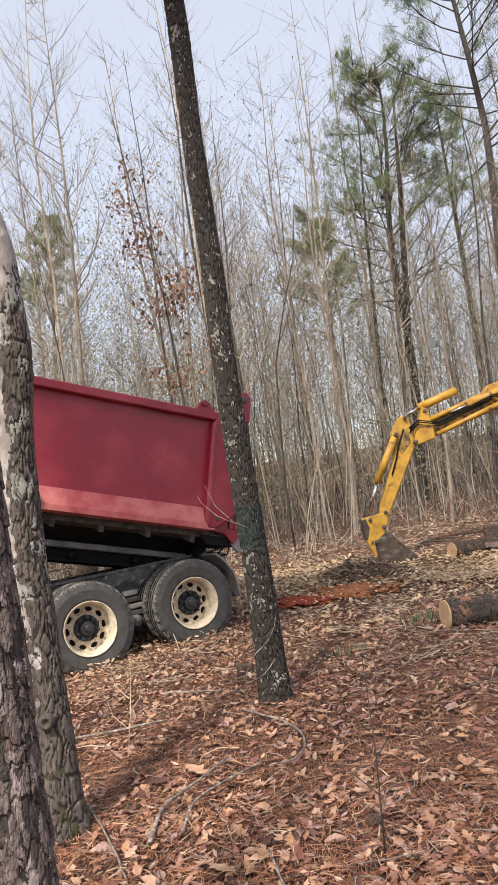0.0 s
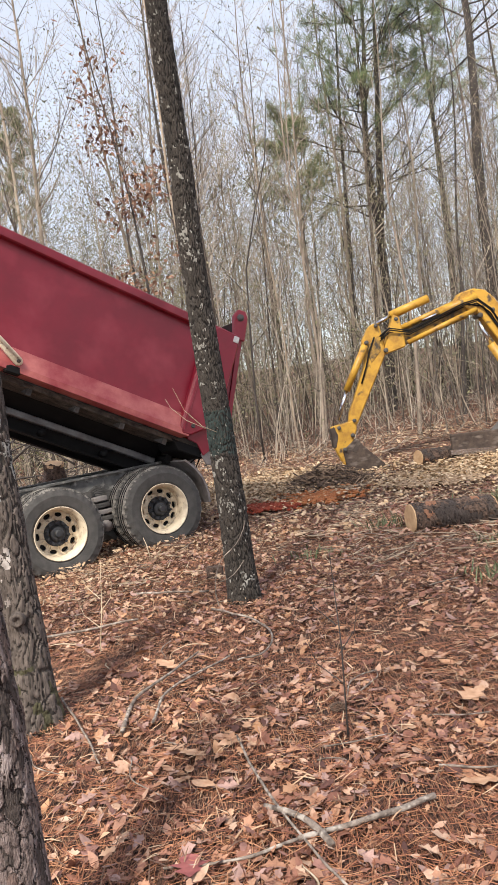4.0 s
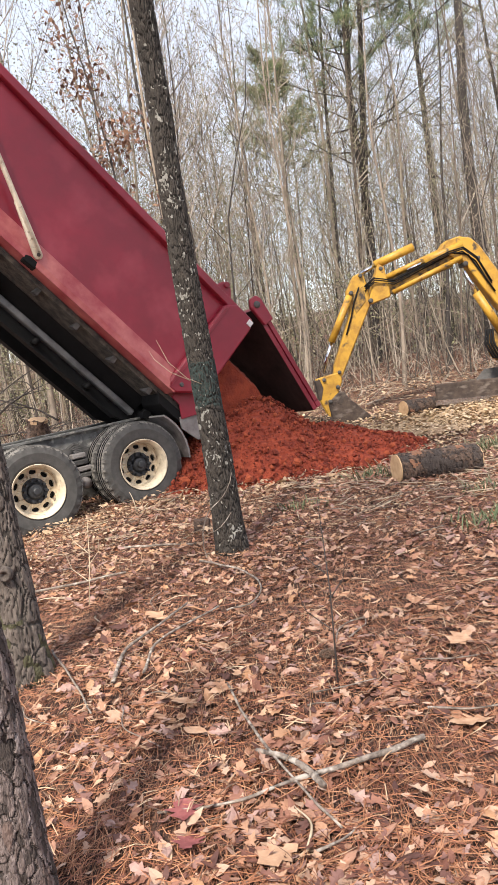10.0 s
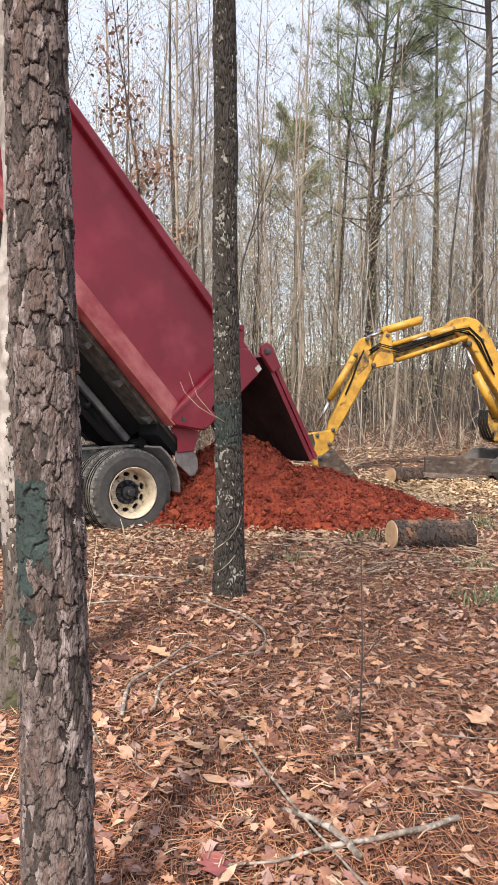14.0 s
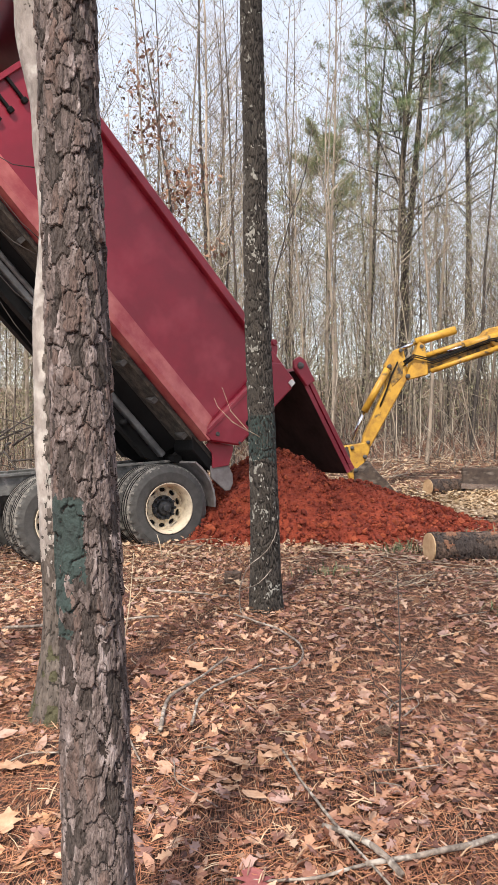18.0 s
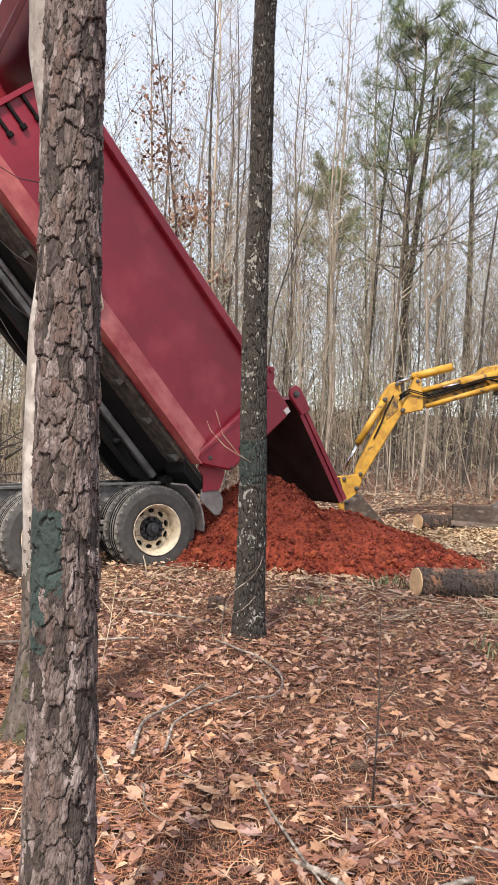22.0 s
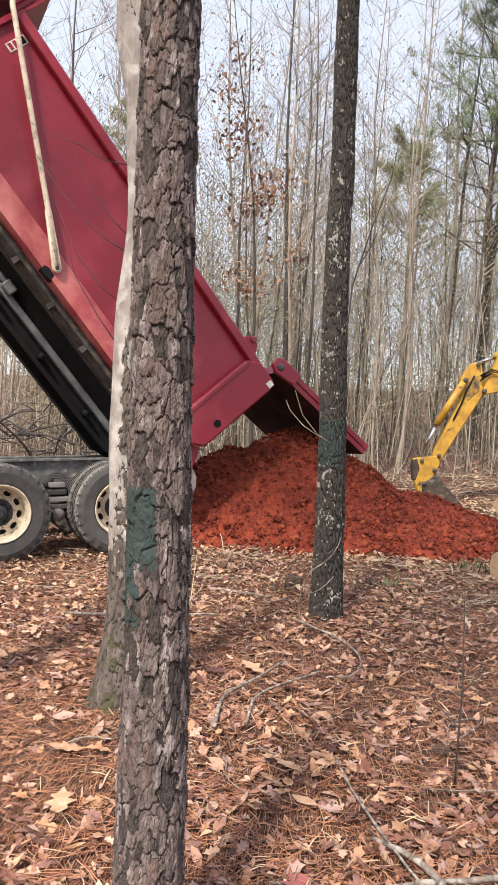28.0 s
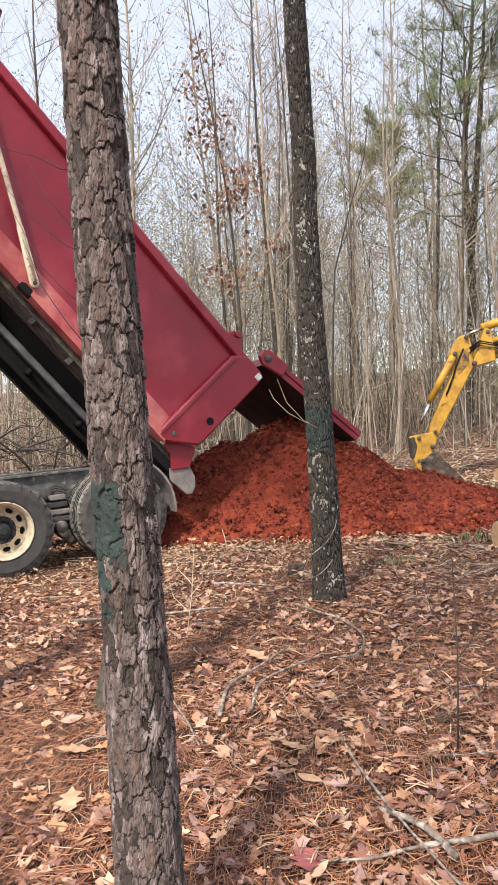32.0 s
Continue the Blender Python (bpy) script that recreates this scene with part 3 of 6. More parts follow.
        # corner post at the rear
        post = MB().prism([(0.07, 0.34), (0.40, 0.07), (0.52, 0.06), (0.56, 0.14), (0.56, 1.44), (0.42, 1.58), (0.12, 1.58), (0.07, 1.46)], s * 1.15, s * 1.27, ch=0.02)
        part("corner_post", post, RED, bed, "dark red rear corner post")
        part("post_lip", MB().prism([(0.50, 0.10), (0.545, 0.12), (0.545, 1.42), (0.50, 1.44)], s * 1.272, s * 1.292, ch=0.006), RED, bed, "raised front edge of the post")
        for x, z, q in ((0.40, 0.20, 0.03), (0.10, 0.36, 0.02), (0.06, 0.30, 0.014)):
            part("post_bolt", MB().lathe([(0, 0.014), (q * 0.7, 0.014), (q, 0.0), (q, -0.004), (0, -0.004)], 10, pose(x, s * 1.274, z)), DUSTY, bed)
        part("post_foot", MB().prism([(0.03, 0.30), (0.07, 0.34), (0.36, 0.12), (0.35, 0.05), (0.21, 0.04), (0.07, -0.085), (-0.07, 0.11), (-0.03, 0.195)], s * 1.08, s * 1.105, ch=0.006), RED, bed, "worn red post foot")
        part("foot_flap", MB().prism([(0.10, -0.075), (-0.05, 0.13), (-0.205, 0.09), (-0.297, 0.012), (-0.334, -0.084), (-0.289, -0.138), (-0.012, -0.173)], s * 1.05, s * 1.078, ch=0.006), FLAP, bed, "pale grey worn flap")
        part("marker_lamp", MB().box(0.10, s * 1.265, 1.465, 0.175, s * 1.285, 1.545), WHITE, bed, "small white marker lamp")
        hole = MB().lathe([(0.0, 0.002), (0.038, 0.002), (0.042, 0.008), (0.048, 0.004), (0.048, 0.0)], 18, pose(0.19, s * 1.272, 0.64))
        part("post_hole", hole, BLACK, bed)
        ear = MB().prism([(0.48, 1.5), (0.92, 1.5), (0.80, 1.60), (0.76, 1.69), (0.69, 1.72), (0.61, 1.69), (0.54, 1.6)], s * 1.12, s * 1.24, ch=0.015)
        ear.lathe([(0, 0.02), (0.035, 0.02), (0.045, 0.0), (0.045, -0.14), (0, -0.14)], 14, pose(0.70, s * 1.25 if s > 0 else s * 1.25 + 0.12, 1.675))
        part("hinge_ear", ear, RED, bed, "rounded dark red hinge ear")
        sill = MB().prism([(0.1, -0.26), (0.6, -0.44), (5.0, -0.45), (5.0, 0.02), (0.1, 0.02)], s * 0.28, s * 0.34, ch=0.01)
        sill.prism([(0.6, -0.455), (5.0, -0.465), (5.0, -0.44), (0.6, -0.43)], s * 0.26, s * 0.42)
        part("long_sill", sill, BLACK, bed, "black long sill under the bed")
        part("floor_edge", MB().prism([(0.15, -0.03), (5.0, -0.03), (5.0, 0.018), (0.15, 0.018)], s * 0.54, s * 1.05), BROWN_DUST, bed, "dusty brown floor edge under the bed")
        part("belly_plate", MB().add([(x, s * y, z) for x in (0.45, 5.0) for y, z in ((0.56, -0.034), (0.38, -0.21), (0.36, -0.21), (0.52, -0.034))], [(0, 1, 5, 4), (1, 2, 6, 5), (2, 3, 7, 6), (0, 1, 2, 3), (4, 5, 6, 7)]), BLACK, bed, "smooth black belly plate")
        part("sill_bar", MB().prism([(0.45, -0.30), (5.0, -0.30), (5.0, -0.215), (0.45, -0.215)], s * 0.345, s * 0.47, ch=0.012), SATIN, bed, "long satin black bar")
        for i in range(8):
            x = 0.62 + 0.6 * i
            part("gusset", MB().add([(x + o, s * y, z) for o in (-0.03, 0.03) for y, z in ((1.03, -0.028), (0.74, -0.028), (0.74, -0.045), (1.03, -0.11))], [(0, 1, 2, 3), (4, 5, 6, 7), (0, 1, 5, 4), (1, 2, 6, 5), (2, 3, 7, 6), (3, 0, 4, 7)]), DUSTY, bed)
        for x in (1.15, 2.0, 2.85, 3.7):
            part("stub_pipe", MB().tube([(x, s * 0.33, -0.38), (x, s * 0.52, -0.38)], 0.04, 10), BLACK, bed, smooth=True)
        part("rear_hanger", MB().prism([(0.05, -0.12), (0.42, -0.12), (0.55, 0.0), (0.05, 0.0)], s * 0.5, s * 1.06, ch=0.01), BLACK, bed, "black rear hinge hanger")
    for i in range(11):
        x = 0.3 + 0.45 * i
        part("cross_beam", MB().prism([(x - 0.04, -0.13), (x + 0.04, -0.13), (x + 0.04, 0.022), (x - 0.04, 0.022)], -0.40, 0.40, ch=0.008), DUSTY, bed, "dusty black cross beam")
    part("front_wall", MB().box(5.02, -1.2, 0.05, 5.08, 1.2, 1.95), RED, bed, "dark red front wall")
    part("hinge_shaft", MB().tube([(0.33, -0.62, -0.195), (0.33, 0.62, -0.195)], 0.06, 12), BLACK, bed)
    # front plate that slopes forward; its shade is painted in as darker red
    part("front_slope", MB().prism([(5.09, 0.30), (5.15, 0.28), (5.98, 1.84), (5.92, 1.88)], -1.16, 1.16, ch=0.006), SHADED_RED, bed, "sloping front plate, its red darkened as if in shade")
    # black bars added in place of dark, shadowed slots at the front edge
    for w0 in (0.56, 0.75, 0.96):
        slot_bar = MB().box(4.74, 1.152, w0 - 0.018, 5.02, 1.19, w0 + 0.018, ch=0.006).box(4.70, 1.152, w0 - 0.035, 4.76, 1.20, w0 + 0.035, ch=0.008)
        part("slot_shade", slot_bar, BLACK, bed, "short black bar standing in for a shaded slot")
    # cab shield over the front end
    sh = MB().prism([(5.05, 1.85), (5.15, 1.92), (6.25, 2.02), (6.25, 2.08), (5.05, 2.0)], -1.2, 1.2)
    for s in (1, -1):
        sh.prism([(5.05, 1.5), (6.25, 1.98), (6.25, 2.08), (5.05, 2.0)], s * 1.17, s * 1.2)
    part("cab_shield", sh, RED, bed, "dark red cab shield")
    for k in range(3):
        part("shield_rib", MB().box(5.12 + 0.33 * k, 1.2, 1.55 + 0.13 * k, 5.19 + 0.33 * k, 1.235, 1.97), RED, bed)
    lab = part("label_plate", MB().box(4.76, 1.152, 1.22, 4.86, 1.158, 1.46), WHITE, bed, "white and red warning sticker")
    for k, (w0, w1) in enumerate(((1.24, 1.28), (1.30, 1.34), (1.36, 1.44))):
        part("label_bar", MB().box(4.772, 1.157, w0, 4.848, 1.161, w1), BLACK if k == 2 else RED, bed)
    # tarp arm
    arm = MB().tube([(2.67, 1.29, 0.18), (3.2, 1.30, 0.46), (5.1, 1.32, 1.48), (5.55, 1.32, 1.85), (5.62, 1.25, 2.2)], 0.03, 10)
    lug = [(2.69 + 0.052 * math.cos(a), 0.17 + 0.052 * math.sin(a)) for a in [math.radians(q) for q in (118, 150, 180, 210, 240, 270, 298)]]
    arm.prism(lug + [(3.26, 0.455), (3.22, 0.51)], 1.268, 1.315, ch=0.01)
    part("tarp_arm", arm, CREAM, bed, "cream painted tarp arm", True)
    part("arm_pivot", MB().lathe([(0, 0.062), (0.016, 0.062), (0.022, 0.052), (0.022, 0.0)], 12, pose(2.69, 1.268, 0.17)), STEEL, bed)
    part("arm_bracket", MB().prism([(2.61, 0.03), (2.79, 0.02), (2.80, 0.09), (2.75, 0.12), (2.64, 0.12)], 1.14, 1.266, ch=0.012), BLACK, bed)
    cyl = MB().tube([(4.6, 0.50, -0.19), (2.9, 0.50, -0.19)], 0.032, 12).box(2.76, 0.45, -0.26, 2.92, 0.57, -0.14, ch=0.015)
    part("tarp_cylinder", cyl, SATIN, bed, "slim grey cylinder")
    for k in range(3):
        part("air_line", MB().tube([(0.3, 0.3 + 0.1 * k, -0.3), (0.1 - 0.1 * k, 0.45 + 0.08 * k, -0.18), (-0.05, 0.55 + 0.1 * k, -0.05), (0.15, 0.7 + 0.06 * k, 0.0)], 0.013, 6), BLACK, bed, smooth=True)
    # tailgate, hung from its top
    GL = 1.68
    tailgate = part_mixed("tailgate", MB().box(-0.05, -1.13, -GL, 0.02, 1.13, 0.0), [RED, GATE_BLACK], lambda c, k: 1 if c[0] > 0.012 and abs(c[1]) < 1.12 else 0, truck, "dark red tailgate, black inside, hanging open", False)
    tailgate.matrix_basis = gate_at(16.4, 0)
    for z in (-GL + 0.05, -0.84, -0.06):
        part("gate_rail", MB().box(-0.13, -1.14, z - 0.05, -0.054, 1.14, z + 0.05), RED, tailgate)
    for y in (-1.1, -0.37, 0.37, 1.1):
        part("gate_rib", MB().box(-0.12, y - 0.05, -GL + 0.11, -0.054, y + 0.05, -0.12), RED, tailgate)
    for s in (1, -1):
        lug = MB().prism([(-0.14, -0.25), (0.03, -0.25), (0.08, 0.06), (0.02, 0.16), (-0.09, 0.16), (-0.14, 0.08)], s * 1.134, s * 1.2, ch=0.012)
        part("gate_lug", lug, RED, tailgate, "rounded red hinge lug")
        part("gate_pin", MB().lathe([(0, 0.03), (0.04, 0.03), (0.05, 0.0), (0.05, -0.1), (0, -0.1)], 14, pose(-0.02, s * 1.2 + (0.004 if s > 0 else 0.076), 0.05)), DUSTY, tailgate, "dark hinge pin", True)
    return truck, wheels, bed, tailgate


truck, wheels, bed, tailgate = build_truck()


# ---- clay heaps ----
def build_heap(cones, x0, x1, y0, y1, seed, label):
    """A heap of loose clay: blended cones with slumps and clods. Its place is its own."""
    mb, n = MB(), 150

    def height(x, y):
        h = 0.0
        for cx, cy, r, top in cones:
            wob = 1 + 0.13 * noise.noise((x * 1.1, y * 1.1, seed)) + 0.05 * noise.noise((x * 3.5, y * 3.5, seed))
            d = math.hypot(x - cx, (y - cy)) / (r * wob)
            c = top * (1 - d) - 0.10 * top * math.exp(-(d / 0.16) ** 2)
            h = max(h, c) + 0.12 * max(0, min(h, c)) if min(h, c) > 0 else max(h, c)
        return h

    xs = [x0 + (x1 - x0) * i / n for i in range(n + 1)]
    ys = [y0 + (y1 - y0) * j / n for j in range(n + 1)]
    hs = {}
    for j, y in enumerate(ys):
        for i, x in enumerate(xs):
            h = height(x, y)
            rough = 0.06 * noise.noise((x * 2.1, y * 2.1, seed)) + 0.03 * abs(noise.noise((x * 5.5, y * 5.5, seed + 5))) + 0.03 * noise.noise((x * 13, y * 13, seed)) + 0.022 * noise.noise((x * 31, y * 31, seed + 2))
            hs[i, j] = h
            mb.v.append((x, y, h + rough * min(1, 0.25 + h * 3) - 0.09))
    for j in range(n):
        for i in range(n):
            if hs[i, j] + hs[i + 1, j + 1] > 0.005:
                a = j * (n + 1) + i
                mb.f.append((a, a + 1, a + n + 2, a + n + 1))
    heap = tagged(part("clay_heap", mb, CLAY), label, "dirt heap")
    clods = MB()
    r = random.Random(seed)
    bm = bmesh.new()
    bmesh.ops.create_icosphere(bm, subdivisions=1, radius=1)
    ball_v, ball_f = [v.co.copy() for v in bm.verts], [[v.index for v in f.verts] for f in bm.faces]
    bm.free()
    for _ in range(9000):
        x, y = r.uniform(x0, x1), r.uniform(y0, mix(y0, y1, 0.62))
        h = height(x, y)
        if h < 0.03:
            continue
        s = 0.005 + 0.036 * r.random() ** 9 + 0.010 * r.random()
        if h < 0.35 and r.random() < 0.3:
            s *= 1.7
        m = pose(x, y, max(0.0, h) + 0.01 * r.random() - 0.045, r.uniform(0, 360), r.uniform(0, 360), 0)
        clods.add([m @ (p * (s * r.uniform(0.65, 1.2))) for p in ball_v], ball_f)
    tagged(part("crumble", clods, CLOD, heap, "crumbled clods of clay"), kind="stuff")
    return heap


heap = build_heap([(0.36, 10.5, 1.85, 1.30), (0.0, 10.45, 1.2, 0.74)], -2.2, 3.0, 8.0, 12.8, 3, "loose heap of dumped red clay on the leaf litter")
heap_side = build_heap([(1.25, 10.35, 1.9, 0.86), (2.15, 10.7, 1.5, 0.52)], -1.2, 4.2, 8.2, 12.8, 4, "long low run of red clay beside the heap")
spill = build_heap([(0.25, 10.2, 1.5, 0.62), (1.0, 10.3, 1.4, 0.36)], -2.0, 3.0, 8.2, 12.2, 5, "first low spill of red clay under the tailgate")
heap_late = build_heap([(-0.35, 10.6, 2.05, 1.58), (-1.3, 10.65, 1.75, 1.28), (0.3, 10.5, 1.8, 1.25)], -3.4, 2.3, 8.3, 12.8, 8, "second steep heap of loose red clay behind the truck")


def build_load():
    """Clay that slides from the raised bed; x along the bed."""
    mb, nu, nw = MB(), 40, 30
    for i in range(nu + 1):
        for j in range(nw + 1):
            u, y = -0.35 + 2.3 * i / nu, -0.97 + 1.94 * j / nw
            top = 0.12 + 1.2 * ease((u + 0.35) / 1.5) * (1 - 0.25 * (y / 0.97) ** 2)
            mb.v.append((u, y, top + 0.05 * noise.noise((u * 4, y * 4, 2)) + 0.03 * noise.noise((u * 12, y * 12, 2))))
    for i in range(nu):
        for j in range(nw):
            a = i * (nw + 1) + j
            mb.f.append((a, a + nw + 1, a + nw + 2, a + 1))
    k = len(mb.v)
    rim = [i * (nw + 1) for i in range(nu + 1)] + [nu * (nw + 1) + j for j in range(1, nw + 1)] + [i * (nw + 1) + nw for i in range(nu - 1, -1, -1)] + [j for j in range(nw - 1, 0, -1)]
    for q in rim:
        mb.v.append((mb.v[q][0], mb.v[q][1], 0.085))
    for a in range(len(rim)):
        b = (a + 1) % len(rim)
        mb.f.append((rim[a], rim[b], k + b, k + a))
    return tagged(part("clay_load", mb, CLAY), "red clay load sliding out of the dump bed", "dirt load")


load = build_load()


def build_fall(seed):
    """A sheet of loose clay clods that drops from the bed's mouth."""
    r, mb = random.Random(seed), MB()
    bm = bmesh.new()
    bmesh.ops.create_icosphere(bm, subdivisions=1, radius=1)
    ball_v, ball_f = [v.co.copy() for v in bm.verts], [[v.index for v in f.verts] for f in bm.faces]
    bm.free()
    for _ in range(1100):
        y, z = r.uniform(-0.92, 0.92), max(-0.42, min(0.42, r.gauss(0, 0.24)))
        m = pose(r.gauss(0, 0.07), y, z, r.uniform(0, 360), r.uniform(0, 360), 0)
        q = 0.014 + 0.05 * r.random() ** 3
        mb.add([m @ (p * (q * r.uniform(0.7, 1.25))) for p in ball_v], ball_f)
    ob = part("falling_clay", mb, CLOD)
    return tagged(ob, "loose clods of red clay falling from the dump bed", "falling clay", "falls of clay", "stuff")


falls = [build_fall(90 + k) for k in range(4)]

# ---- trees ----
def trunk_path(base, top, n, wob, seed):
    b, t = Vector(base), Vector(top)
    out = []
    for i in range(n + 1):
        k = i / n
        p = b.lerp(t, k)
        p.x += wob * (noise.noise((seed, k * 2.6, 0)) - (1 - k) * noise.noise((seed, 0, 0)))
        p.y += wob * (noise.noise((seed + 9, k * 2.6, 4)) - (1 - k) * noise.noise((seed + 9, 0, 4)))
        out.append(p)
    return out


def lattice(u, v, cols, seed):
    """Smooth noise over an unrolled trunk that closes on itself after cols columns."""
    t = np.random.RandomState(seed).rand(128, cols)
    i, j = np.floor(u).astype(int), np.floor(v).astype(int)
    a, b = u - i, v - j
    a, b = a * a * (3 - 2 * a), b * b * (3 - 2 * b)
    i0, i1, j0, j1 = i % cols, (i + 1) % cols, j % 128, (j + 1) % 128
    return (t[j0, i0] * (1 - a) + t[j0, i1] * a) * (1 - b) + (t[j1, i0] * (1 - a) + t[j1, i1] * a) * b


def cells(u, v, cols, seed, p=3.0):
    """Jittered cells over an unrolled trunk: distance to the edge, a random number of the cell, height in the cell."""
    t = np.random.RandomState(seed).rand(3, 128, cols)
    i, j = np.floor(u).astype(int), np.floor(v).astype(int)
    f1, f2 = np.full(u.shape, 9.0), np.full(u.shape, 9.0)
    ident, dv1 = np.zeros(u.shape), np.zeros(u.shape)
    for di in (-1, 0, 1):
        for dj in (-1, 0, 1):
            ci, cj = (i + di) % cols, (j + dj) % 128
            du = u - (i + di + 0.5 + 0.7 * (t[0, cj, ci] - 0.5))
            dv = v - (j + dj + 0.5 + 0.9 * (t[1, cj, ci] - 0.5))
            d = (np.abs(du) ** p + np.abs(dv) ** p) ** (1 / p)
            near = d < f1
            f2 = np.where(near, f1, np.minimum(f2, d))
            ident, dv1 = np.where(near, t[2, cj, ci], ident), np.where(near, dv, dv1)
            f1 = np.where(near, d, f1)
    return f2 - f1, ident, dv1


def bark_tube(path, radius, sides, relief):
    """A trunk with its relief in metres, one row of numbers for each point of the path."""
    mb = MB()
    z0 = path[0].z
    for i, p in enumerate(path):
        for k in range(sides):
            w = 2 * math.pi * k / sides
            r = radius(p.z - z0, w) + relief[i][k]
            mb.v.append((p.x + r * math.cos(w), p.y + r * math.sin(w), p.z))
    for i in range(len(path) - 1):
        for k in range(sides):
            t = (k + 1) % sides
            mb.f.append((i * sides + k, i * sides + t, (i + 1) * sides + t, (i + 1) * sides + k))
    return mb


def unrolled(path, sides):
    w = np.arange(sides) / sides
    return np.meshgrid(w, np.array([p.z + 0.5 for p in path]))


def build_near_trees():
    # leaning dark oak
    oak = tagged(new("oak_tree"), "dark slender oak trunk with furrowed lichen-flecked bark", "tree")

    def oak_x(z):
        k = min(z, 9) / 4.7
        return 0.105 - 0.11 * k + 0.015 * k * k + 0.02 * noise.noise((z * 0.6, 0, 0))

    path = [Vector((oak_x(z), 5.86, z)) for z in [-0.05 + 5.9 * i / 700 for i in range(701)]]
    n = 150
    W, Z = unrolled(path, n)
    wu, wv = lattice(W * 12, Z / 0.09, 12, 5) - 0.5, lattice(W * 9, Z / 0.12, 9, 6) - 0.5
    e, ident, dv = cells(W * 38 + 1.6 * wu + 0.7 * (lattice(W * 40, Z / 0.03, 40, 14) - 0.5), Z / 0.11 + 1.0 * wv, 38, 7, 1.7)
    e2, ident2, dv2 = cells(W * 60 + 0.6 * wu, Z / 0.03, 60, 8, 2.0)
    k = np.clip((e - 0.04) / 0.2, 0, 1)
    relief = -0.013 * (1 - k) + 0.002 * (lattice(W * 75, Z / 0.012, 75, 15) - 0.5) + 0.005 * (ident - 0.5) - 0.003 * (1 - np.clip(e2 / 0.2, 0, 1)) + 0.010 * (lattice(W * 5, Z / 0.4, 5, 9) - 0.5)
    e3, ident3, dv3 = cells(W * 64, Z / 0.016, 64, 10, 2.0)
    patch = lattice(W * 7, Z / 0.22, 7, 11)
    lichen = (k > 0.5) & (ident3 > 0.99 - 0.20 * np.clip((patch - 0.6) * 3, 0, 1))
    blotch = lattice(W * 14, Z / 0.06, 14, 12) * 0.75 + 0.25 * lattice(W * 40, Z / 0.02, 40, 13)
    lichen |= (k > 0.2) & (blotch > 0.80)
    # furrow faces (1) get the painted shade
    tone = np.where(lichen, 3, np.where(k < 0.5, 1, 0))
    mb = bark_tube(path, lambda h, w: 0.104 + 0.03 * math.exp(-h / 1.0) + 0.03 * math.exp(-h / 0.12) * (1 + 0.4 * math.cos(3 * w + 1)) - 0.003 * h, n, relief.tolist())
    flat = tone[:-1].ravel().tolist()

    def oak_pick(c, q):
        band = 1.22 + 0.05 * noise.noise((c[0] * 20, c[1] * 20, 0)) < c[2] + 0.03 * noise.noise((c[0] * 40, 0, c[2] * 30)) < 1.57 and c[1] < 5.9
        return 2 if band and flat[q] != 1 and noise.noise((c[0] * 70, c[1] * 70, c[2] * 60)) < 0.32 else flat[q]

    part_mixed("trunk", mb, [OAK_BARK, OAK_FURROW_SHADE, GREEN_PAINT, OAK_LICHEN], oak_pick, oak)
    part("upper_trunk", MB().tube([(oak_x(z), 5.86, z) for z in (5.84, 6.6, 7.5, 8.4, 9.6)], [0.088, 0.08, 0.07, 0.06, 0.04], 16), OAK_BARK, oak, smooth=True)
    for z, az, L, rise in ((6.6, 2.4, 2.4, 0.7), (7.4, 0.4, 2.6, 0.8), (8.2, 4.4, 2.2, 1.0), (8.9, 1.4, 2.2, 1.4)):
        b = MB()
        p = Vector((oak_x(z), 5.86, z))
        d = Vector((math.cos(az), math.sin(az), rise)).normalized()
        b.tube([p, p + d * L * 0.4, p + d * L * 0.75 + Vector((0, 0, 0.2)), p + d * L + Vector((0, 0, 0.5))], [0.04, 0.03, 0.02, 0.008], 8)
        part("limb", b, OAK_BARK, oak, smooth=True)
    for pts in ([(0.06, 5.74, 1.40), (-0.04, 5.66, 1.46), (-0.16, 5.62, 1.60), (-0.225, 5.6, 1.78)], [(-0.02, 5.67, 1.44), (-0.15, 5.6, 1.52), (-0.255, 5.58, 1.63), (-0.285, 5.56, 1.70)]):
        part("side_shoot", MB().tube(pts, [0.0028, 0.0024, 0.0018, 0.0009], 5), DRY_STALK, oak, "thin pale bare side shoot", True)
    # pine close by
    pine = tagged(new("pine_tree"), "pine trunk with flaky plated bark and a green paint mark", "tree")

    def pine_x(z):
        return -0.401 - 0.024 * (z - 0.4) + 0.006 * math.sin(z * 2.1)

    path = [Vector((pine_x(z), 1.86, z)) for z in [-0.05 + 2.95 * i / 980 for i in range(981)]]
    n = 210
    W, Z = unrolled(path, n)
    wu = 0.45 * (lattice(W * 30, Z / 0.02, 30, 21) - 0.5) + 0.8 * (lattice(W * 6, Z / 0.14, 6, 22) - 0.5)
    wv = 0.6 * (lattice(W * 40, Z / 0.03, 40, 23) - 0.5) + 1.2 * (lattice(W * 6, Z / 0.14, 6, 24) - 0.5)
    e, ident, dv = cells(W * 11 + 0.75 * wu, Z / 0.105 + 0.65 * wv, 11, 25, 4.0)
    e2, ident2, dv2 = cells(W * 27 + 0.8 * wu, Z / 0.055 + 0.8 * wv, 27, 26, 3.6)
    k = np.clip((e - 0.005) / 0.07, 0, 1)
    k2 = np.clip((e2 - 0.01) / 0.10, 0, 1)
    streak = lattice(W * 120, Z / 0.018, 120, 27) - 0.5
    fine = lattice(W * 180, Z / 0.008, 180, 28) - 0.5
